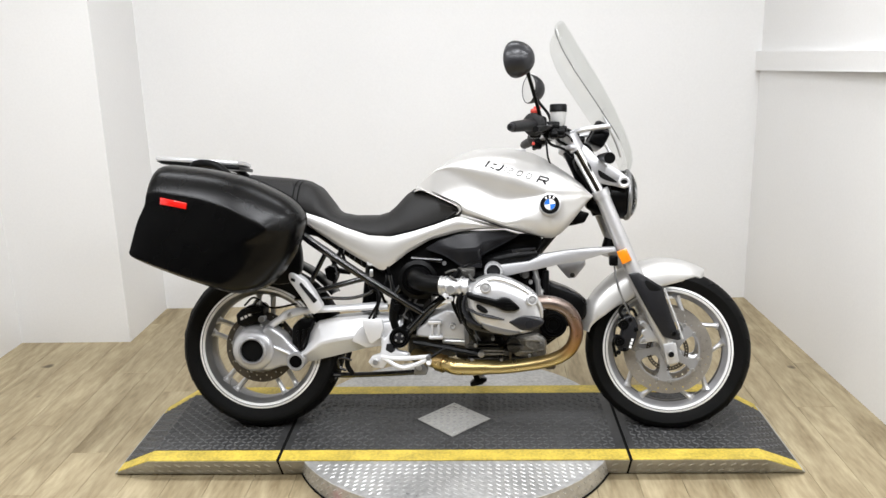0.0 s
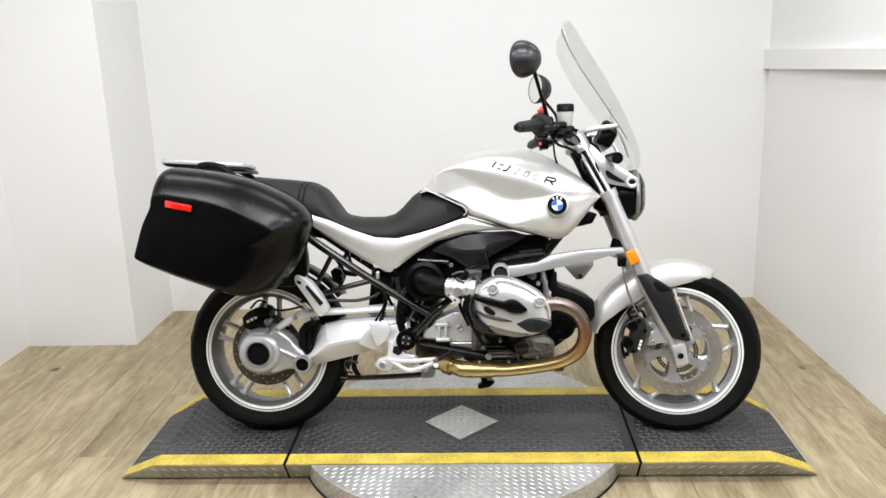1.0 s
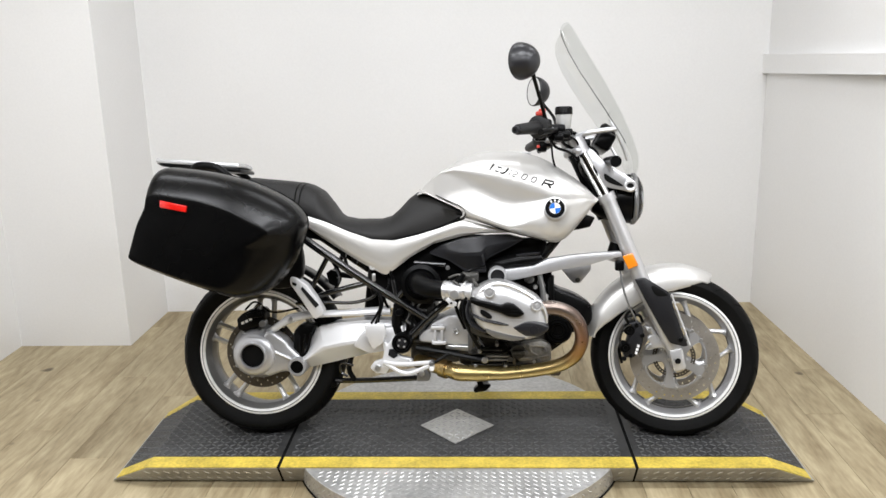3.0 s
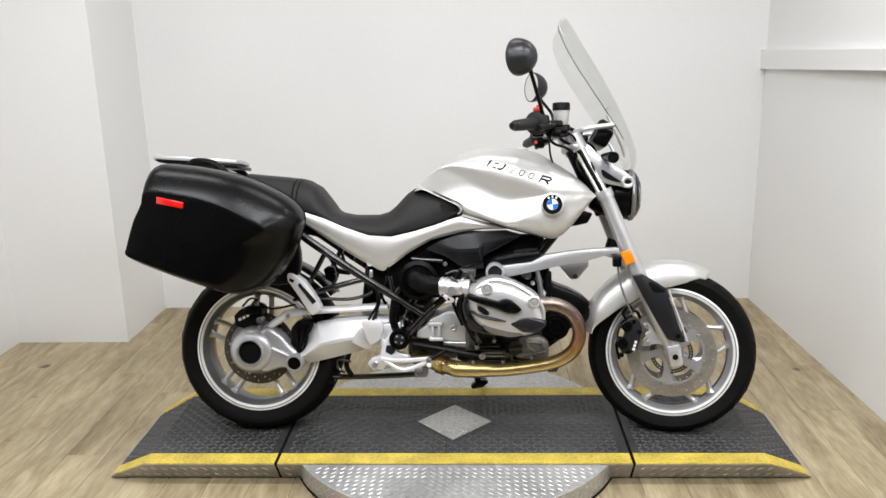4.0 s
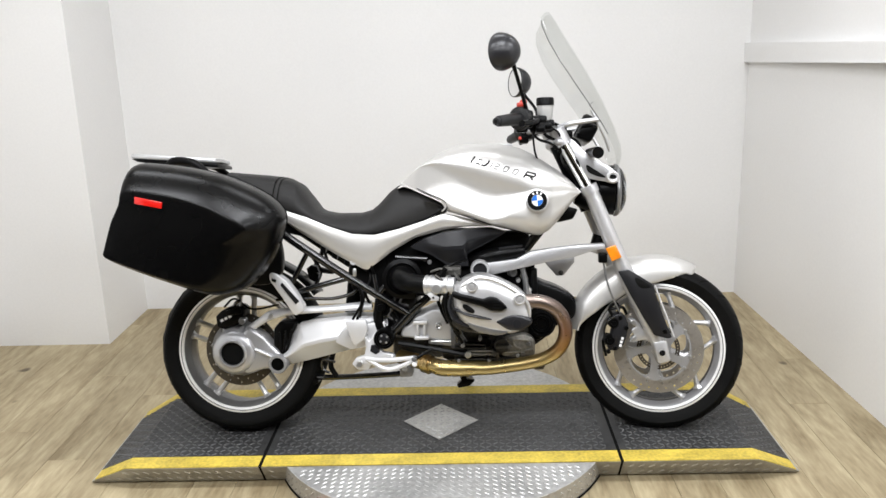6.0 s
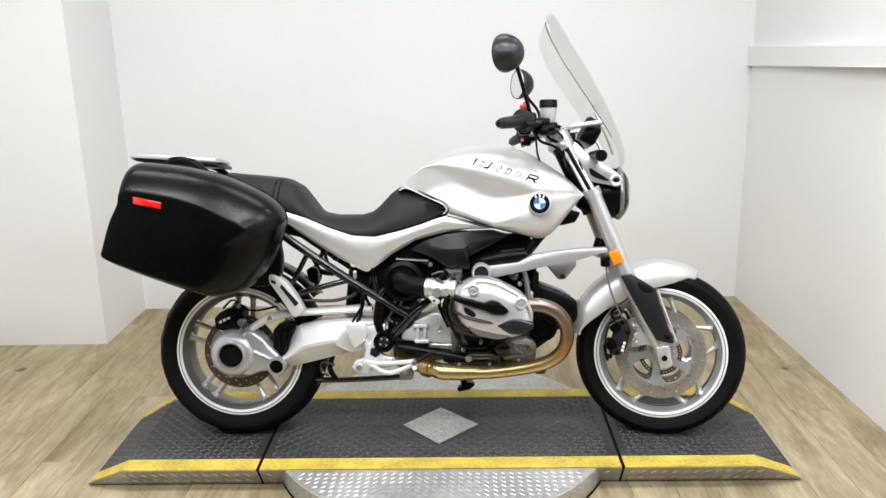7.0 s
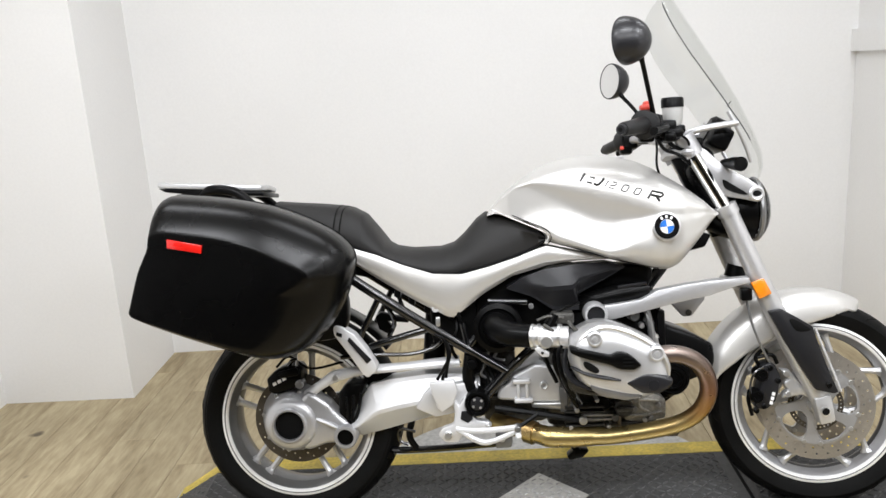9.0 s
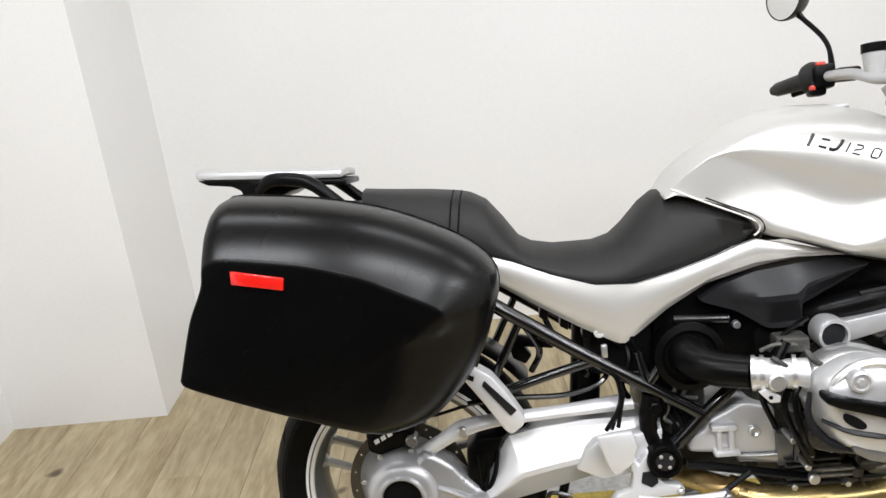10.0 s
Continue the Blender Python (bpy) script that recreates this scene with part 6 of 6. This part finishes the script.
part("headlight_lens", lathe([(0.087, 0.051), (0.080, 0.064), (0.06, 0.077), (0.03, 0.082), (0, 0.083), (0, 0.080), (0.03, 0.079), (0.06, 0.074), (0.078, 0.061), (0.084, 0.050)], (0.563, 0, 0.862), "x", 40), LENS, lamp, "clear headlight glass")
part("reflector_bowl", lathe([(0.083, 0.045), (0.057, 0.0), (0.02, -0.03), (0, -0.03)], (0.563, 0, 0.862), "x", 32), CHROME, lamp)
mount = part("headlight_bracket", plate(smooth_outline([(0.412, 1.03), (0.425, 1.047), (0.453, 1.038), (0.502, 0.990), (0.569, 0.951), (0.608, 0.915), (0.593, 0.889), (0.558, 0.896), (0.492, 0.913), (0.465, 0.955), (0.432, 0.99)], 3), -0.118, -0.100, 0.005), DRIVE, bike, "silver headlight bracket")
# dark insert paints the shade of the slot in the bracket
part("bracket_slot", plate(smooth_outline([(0.494, 0.955), (0.520, 0.940), (0.560, 0.912), (0.535, 0.914), (0.500, 0.930)], 3), -0.1195, -0.098, 0), DARK, mount)
part("bracket_bolt", lathe([(0, -0.10), (0.021, -0.112), (0.021, -0.124), (0.016, -0.127), (0, -0.122)], (0.583, 0, 0.912), n=24), SATIN, mount, "large round bolt")
# dark insert paints the shade in the bolt's socket
part("bolt_recess", plate(smooth_outline([(0.571, 0.912), (0.577, 0.920), (0.589, 0.920), (0.595, 0.912), (0.589, 0.906), (0.577, 0.906)], 2), -0.1275, -0.121, 0), DARK, mount)
part("bracket_bolt", disc((0.427, 0, 1.022), 0.010, -0.11, -0.124), CHROME, mount)
part("lamp_cowl", plate(smooth_outline([(0.415, 1.0), (0.47, 0.985), (0.53, 0.92), (0.55, 0.86), (0.53, 0.82), (0.49, 0.84), (0.455, 0.91), (0.42, 0.96)], 3), -0.09, 0.09, 0.012), BLACK, bike, "black cowl behind the headlight")
gauge = part("instrument_pod", moved(join(disc((0, 0, 0), 0.048, -0.03, 0.03, "x", 0.01), box(-0.028, 0.03, -0.10, 0.10, -0.045, 0.02, 0.012)), Matrix.Translation((0.506, 0, 1.082)) @ Matrix.Rotation(math.radians(28), 4, "Y")), BLACK, bike, "black instrument pod")
part("indicator", tube([(0.50, -0.10, 1.0), (0.518, -0.145, 0.998), (0.525, -0.185, 0.996)], [0.010, 0.018, 0.020], 14), BLACK, bike, "black front indicator")
part("loom_wire", tube([(0.43, -0.06, 1.06), (0.47, -0.09, 1.03), (0.48, -0.08, 0.98), (0.47, -0.06, 0.95)], 0.005, 6), BLACK, bike)

# windscreen
SC = [(0.950, 0.622), (0.985, 0.629), (1.02, 0.626), (1.08, 0.606), (1.17, 0.566), (1.28, 0.507), (1.41, 0.427), (1.465, 0.395), (1.486, 0.381)]
SW = [(0.950, 0.05), (0.960, 0.085), (0.985, 0.115), (1.04, 0.148), (1.11, 0.165), (1.20, 0.174), (1.29, 0.175), (1.36, 0.172), (1.42, 0.155), (1.455, 0.125), (1.475, 0.08), (1.486, 0.03)]
EDGE = []
rings = []
for z in [0.950, 0.954, 0.960, 0.970] + list(np.linspace(0.985, 1.44, 26)) + [1.452, 1.462, 1.470, 1.477, 1.486]:
    w, c = interp(z, SW), interp(z, SC)
    sweep = interp(z, [(0.95, 0.05), (1.04, 0.057), (1.11, 0.066), (1.15, 0.074), (1.21, 0.081), (1.29, 0.091), (1.39, 0.090), (1.44, 0.087), (1.486, 0.075)])
    us = np.linspace(-1, 1, 21)
    f = [(c - sweep * (abs(u) ** 2.2) * (w / 0.175) ** 1.2, u * w, z) for u in us]
    rings.append(f + [(x - 0.004, y, zz - 0.001) for x, y, zz in f[::-1]])
    EDGE.append(f[0])
screen = part("windscreen", loft(rings), GLASS, bike, "clear acrylic touring windscreen", smooth=60)
screen.visible_shadow = False
part("screen_edge", tube([Vector(p) + Vector((-0.002, -0.001, 0)) for p in EDGE[8:-5]], 0.0014, 5, per=1), GREYPLASTIC, screen, "dark polished edge")
for side in (-1, 1):
    part("screen_strut", tube([(0.40, 0.10 * side, 1.085), (0.45, 0.12 * side, 1.098), (0.535, 0.135 * side, 1.108)], 0.009, 10), DRIVE, bike, "silver windscreen strut")
    part("screen_clamp", tube([(0.51, 0.13 * side, 1.14), (0.535, 0.13 * side, 1.09), (0.56, 0.115 * side, 1.04), (0.575, 0.105 * side, 1.0)], 0.0055, 8), SATIN, bike, "silver screen bracket")
part("strap", tube([(0.497, -0.168, 1.150), (0.508, -0.168, 1.164)], 0.0012, 5), GREYPLASTIC, bike)

# handlebar, grips, levers, mirrors, reservoirs
for pts, rad in (([(0.29, -0.23, 1.085), (0.33, -0.18, 1.07), (0.37, -0.12, 1.075), (0.40, -0.07, 1.06)], 0.008), ([(0.31, -0.21, 1.10), (0.345, -0.16, 1.095), (0.38, -0.10, 1.10), (0.43, -0.06, 1.08)], 0.006), ([(0.30, -0.22, 1.075), (0.325, -0.19, 1.045), (0.37, -0.14, 1.03), (0.41, -0.11, 1.0)], 0.005), ([(0.33, -0.15, 1.09), (0.36, -0.12, 1.055), (0.40, -0.13, 1.035), (0.43, -0.11, 0.99)], 0.006)):
    part("control_cable", tube(pts, rad, 8), BLACK, bike, "black control cable")
part("brake_master", join(box(0.305, 0.37, -0.225, -0.165, 1.075, 1.10, 0.008), box(0.315, 0.345, -0.25, -0.20, 1.065, 1.09, 0.006)), BLACK, bike, "black brake master cylinder")
part("bar_clamp", lathe([(0.0, -0.075), (0.022, -0.075), (0.024, -0.07), (0.024, -0.03), (0.022, -0.025), (0, -0.025)], (0.377, 0, 1.083), n=20), SATIN, bike, "silver bar clamp")
part("top_yoke", plate(smooth_outline([(0.375, -0.125), (0.42, -0.135), (0.44, -0.06), (0.44, 0.06), (0.42, 0.135), (0.375, 0.125), (0.365, 0)], 3), 1.025, 1.045, 0.008, axis="z"), DRIVE, bike, "silver alloy top yoke")
part("steering_stem", tube([(0.41, 0, 1.03), (0.52, 0, 0.80)], 0.035, 14, bend=False), BLACK, bike)
part("handlebar", tube([(0.262, -0.26, 1.108), (0.30, -0.22, 1.105), (0.355, -0.13, 1.085), (0.375, -0.05, 1.082), (0.378, 0.05, 1.082), (0.362, 0.13, 1.09), (0.345, 0.22, 1.115), (0.300, 0.335, 1.125)], 0.0125, 14), SATIN, bike, "silver alloy handlebar")
part("ignition_switch", join(box(0.365, 0.425, -0.055, 0.055, 1.045, 1.085, 0.012), box(0.395, 0.45, -0.10, -0.03, 1.05, 1.075, 0.008)), BLACK, bike, "black ignition switch housing")
part("bar_riser", box(0.355, 0.40, -0.05, 0.05, 1.05, 1.09, 0.01), YOKE, bike, "grey bar riser")
for side, g0, g1, sw in ((-1, (0.188, -0.372, 1.099), (0.262, -0.262, 1.111), (0.278, -0.24, 1.11)), (1, (0.252, 0.455, 1.118), (0.300, 0.335, 1.125), (0.310, 0.315, 1.125))):
    g = part("grip", tube([g0, Vector(g0).lerp(Vector(g1), 0.04), Vector(g0).lerp(Vector(g1), 0.5), g1], [0.0155, 0.0175, 0.0195, 0.0225], 18, bend=False), GRIPRUBBER, bike, "black rubber grip")
    d = (Vector(g0) - Vector(g1)).normalized()
    part("bar_end", tube([Vector(g0), Vector(g0) + d * 0.012], [0.014, 0.012], 14, bend=False), GREYPLASTIC, g, "bar end weight")
    # dark disc paints the shade of the hole in the bar end
    part("bar_end_bore", tube([Vector(g0) + d * 0.0118, Vector(g0) + d * 0.0125], 0.006, 12, bend=False), DARK, g)
    s = Vector(sw)
    e = Vector(g1)
    part("grip_flange", tube([e + d * 0.012, e + d * 0.008, e - d * 0.004, e - d * 0.03], [0.026, 0.038, 0.040, 0.032], 20, bend=False), GRIPRUBBER, g, "black grip drum")
    sg = part("switch_gear", join(box(s.x - 0.022, s.x + 0.028, s.y - 0.03, s.y + 0.03, s.z - 0.03, s.z + 0.028, 0.01), box(s.x - 0.03, s.x + 0.01, s.y - 0.02, s.y + 0.02, s.z - 0.045, s.z - 0.01, 0.008)), BLACK, bike, "black switch block")
    part("switch", box(s.x - 0.018, s.x + 0.004, s.y - 0.030, s.y - 0.02, s.z + 0.024, s.z + 0.033, 0.003), REDPLASTIC, sg, "red switch")
    part("switch", box(s.x - 0.031, s.x - 0.018, s.y - 0.022, s.y - 0.008, s.z - 0.032, s.z - 0.020, 0.003), REDPLASTIC, sg, "red switch")
    part("lever", tube([(s.x + 0.045, s.y - 0.02 * side, s.z - 0.005), (s.x + 0.03, s.y + 0.06 * side, s.z - 0.012), (s.x - 0.015, s.y + 0.14 * side, s.z - 0.02)], [0.010, 0.009, 0.012], 10, flat=0.8), BLACK, bike, "black hand lever")
    part("lever_perch", box(s.x + 0.02, s.x + 0.075, s.y - 0.04 * side - 0.02, s.y - 0.04 * side + 0.02, s.z - 0.02, s.z + 0.012, 0.007), BLACK, bike)

paddle = part("winker_switch", join(box(0.252, 0.278, -0.268, -0.238, 1.148, 1.163, 0.005), box(0.262, 0.286, -0.258, -0.232, 1.158, 1.172, 0.005)), REDPLASTIC, bike, "red winker switch on the handlebar")
part("switch_base", box(0.256, 0.288, -0.272, -0.228, 1.128, 1.150, 0.006), BLACK, paddle, "black switch base")

cup = part("brake_reservoir", lathe([(0, 1.105), (0.020, 1.106), (0.024, 1.115), (0.0275, 1.150), (0.0275, 1.156), (0, 1.156)], (0.349, -0.19, 0), "z", 28), TANKCUP, bike, "milky brake fluid reservoir with a black lid")
part("reservoir_lid", lathe([(0, 1.155), (0.0295, 1.155), (0.0295, 1.176), (0.027, 1.181), (0, 1.182)], (0.349, -0.19, 0), "z", 28), BLACK, cup, "black screw lid")
part("reservoir_foot", box(0.328, 0.378, -0.21, -0.165, 1.085, 1.108, 0.006), BLACK, cup)
cup2 = part("clutch_reservoir", lathe([(0, 1.10), (0.020, 1.10), (0.026, 1.145), (0.026, 1.15), (0, 1.15)], (0.372, 0.16, 0), "z", 28), TANKCUP, bike, "milky clutch fluid reservoir with a blue-black lid")
part("reservoir_lid", lathe([(0, 1.15), (0.028, 1.15), (0.028, 1.170), (0, 1.172)], (0.372, 0.16, 0), "z", 28), BLACK, cup2, "black screw lid")


def rear_mirror(centre, yaw, stalk, label):
    m = Matrix.Translation(centre) @ Matrix.Rotation(yaw, 4, "Z")
    prof = [(0, 0.060), (0.010, 0.0592), (0.021, 0.0555), (0.032, 0.048), (0.0415, 0.037), (0.049, 0.022), (0.0535, 0.006), (0.0545, -0.004), (0.0535, -0.009), (0.051, -0.010)]
    shell = lathe(prof, (0, 0, 0), "x", 36)
    moved(shell, m @ Matrix.Diagonal((1, 1.06, 1.08, 1)))
    ob = part("mirror", shell, GLOSSBLACK, bike, label)
    part("mirror_glass", moved(lathe([(0, -0.006), (0.0515, -0.0065), (0.0515, -0.0085), (0, -0.0085)], (0, 0, 0), "x", 36), m @ Matrix.Diagonal((1, 1.06, 1.08, 1))), MIRROR, ob, "mirror glass")
    part("mirror_stalk", tube(stalk, [0.011] + [0.0062] * (len(stalk) - 2) + [0.009], 10), BLACK, ob, "black stalk")


rear_mirror((0.202, -0.40, 1.310), math.radians(-38), [(0.232, -0.385, 1.292), (0.243, -0.37, 1.258), (0.263, -0.32, 1.200), (0.279, -0.28, 1.152), (0.288, -0.255, 1.115)], "round black mirror seen from its shell side")
rear_mirror((0.280, 0.44, 1.344), math.radians(28), [(0.296, 0.435, 1.312), (0.316, 0.425, 1.283), (0.337, 0.41, 1.254), (0.353, 0.395, 1.226), (0.357, 0.37, 1.190), (0.350, 0.34, 1.130)], "round black mirror showing its glass")
for pts in ([(0.30, -0.20, 1.09), (0.31, -0.16, 1.05), (0.32, -0.10, 1.0), (0.34, -0.08, 0.95)], [(0.36, -0.17, 1.09), (0.40, -0.14, 1.06), (0.40, -0.10, 1.0)]):
    part("control_cable", tube(pts, 0.0035, 8), BLACK, bike, "black control cable")

# luggage rack and grab handles
rack = part("luggage_rack", moved(plate(smooth_outline([(-1.112, -0.05), (-1.085, -0.085), (-0.95, -0.095), (-0.81, -0.09), (-0.795, -0.06), (-0.795, 0.06), (-0.81, 0.09), (-0.95, 0.095), (-1.085, 0.085), (-1.112, 0.05)], 3), 0.0, 0.016, 0.005, axis="z"), Matrix.Translation((-0.812, 0, 0.988)) @ Matrix.Rotation(math.radians(4.2), 4, "Y") @ Matrix.Translation((0.80, 0, 0))), SATIN, bike, "silver luggage plate over the tail")
part("rack_under", plate([(-1.112, 1.009), (-0.985, 1.002), (-0.80, 0.985), (-0.80, 0.972), (-0.87, 0.978), (-0.92, 0.970), (-0.945, 0.958), (-1.015, 0.956), (-1.022, 0.980), (-1.04, 0.990), (-1.09, 0.997)], -0.088, 0.088, 0.004), BLACK, bike, "black rack support")
for side in (-1, 1):
    part("grab_handle", tube([(-0.985, 0.09 * side, 0.976), (-0.950, 0.108 * side, 0.997), (-0.895, 0.115 * side, 0.994), (-0.860, 0.12 * side, 0.980), (-0.82, 0.125 * side, 0.946), (-0.775, 0.13 * side, 0.908), (-0.70, 0.13 * side, 0.872)], [0.010, 0.014, 0.014, 0.0135, 0.013, 0.013, 0.012], 12), BLACK, bike, "black grab handle")
for cx in (-1.10, -0.90):
    part("rack_bolt", disc((cx, -0.04, 0), 0.008, 1.0, 1.0225 if cx < -1 else 1.006, "z", 0.001, 12), BLACK, bike)

# the body narrows in height towards its flanks and grows slightly towards the top
rolling = {front, rear, *front.children_recursive, *rear.children_recursive}
for ob in bike.children_recursive:
    if ob in rolling:
        continue
    for v in ob.data.vertices:
        x, y, z = v.co
        v.co.x = x - 0.0031 * z + 0.0235 * x * z - 0.0048 * x * y
        v.co.z = z - 0.0716 * abs(y) - 0.0209 * z + 0.0234 * z * z + 0.0028 * abs(y) * z

# red-handled clip on the floor beside the turntable
tool = tagged(new("spring_clamp"), "small spring clamp with red grips on the floor", "clamp")
tool.matrix_world = pose(-0.482, -0.472, 0.0115, 0, 0, -6)
part("grip_sleeve", tube([(0.008, -0.006, 0.0), (0.042, -0.010, 0.0)], [0.0085, 0.0095], 12, bend=False), REDPLASTIC, tool, "red plastic grip")
part("grip_sleeve", tube([(0.008, 0.010, 0.004), (0.040, 0.014, 0.004)], [0.0085, 0.0095], 12, bend=False), REDPLASTIC, tool, "red plastic grip")
part("jaw", tube([(0.012, -0.006, 0.0), (-0.010, 0.003, 0.003), (-0.034, -0.008, 0.0)], 0.005, 8), BLACKMETAL, tool, "dark steel jaw")
part("jaw", tube([(0.012, 0.010, 0.004), (-0.010, 0.0, 0.006), (-0.034, 0.016, 0.0)], 0.005, 8), BLACKMETAL, tool, "dark steel jaw")
part("spring", tube([(-0.006, 0.006, 0.009), (0.004, 0.010, 0.013), (0.010, 0.008, 0.010)], 0.005, 8), ALU, tool, "bright spring")


# ---- floor planks ----
PW = 0.152
LENGTHS = (0.92, 1.22, 1.07)
plank_mesh = {}
for length in LENGTHS:
    bm = box(-PW / 2 + 0.0006, PW / 2 - 0.0006, -length / 2 + 0.0006, length / 2 - 0.0006, -0.006, 0.0, 0.0008, 1)
    me = bpy.data.meshes.new("plank")
    bm.to_mesh(me)
    bm.free()
    me.materials.append(PLANK)
    plank_mesh[length] = me
rng = random.Random(4)
col = 0
x = -2.42 + PW / 2
while x < 1.80:
    y = -3.05 - rng.random()
    while y < 1.75:
        length = rng.choice(LENGTHS)
        y0, y1 = max(y, -3.0), y + length
        if (x + PW / 2 < -1.753 and y > 1.0) or y1 < -2.98:
            y += length
            continue
        ob = new("plank", plank_mesh[length])
        ob.location, ob.scale = (x, (y0 + y1) / 2, 0), (1, (y1 - y0) / length, 1)
        ob.parent = floor
        y += length
    x += PW
# the same floor goes on through the showroom behind
rest, faces = [], []
for i, x in enumerate(np.arange(-4.95, 4.45, PW)):
    y = -8.95
    while y < -2.21:
        length = rng.choice(LENGTHS)
        inside = -2.42 < x < 1.80
        y1 = min(y + length, -3.0 if inside else -2.21)
        if y1 - y > 0.02:
            k = len(rest)
            rest += [(x + 0.001, y + 0.001, -0.001), (x + PW - 0.001, y + 0.001, -0.001), (x + PW - 0.001, y1 - 0.001, -0.001), (x + 0.001, y1 - 0.001, -0.001)]
            faces.append((k, k + 1, k + 2, k + 3))
        y = y + length
me = bpy.data.meshes.new("plank_field")
me.from_pydata(rest, [], faces)
bm = bmesh.new()
bm.from_mesh(me)
bpy.data.meshes.remove(me)
res = bmesh.ops.extrude_face_region(bm, geom=bm.faces[:])
bmesh.ops.translate(bm, verts=[v for v in res["geom"] if isinstance(v, bmesh.types.BMVert)], vec=(0, 0, -0.0045))
tagged(part("plank_field", bm, PLANK, floor, smooth=0), kind="stuff")
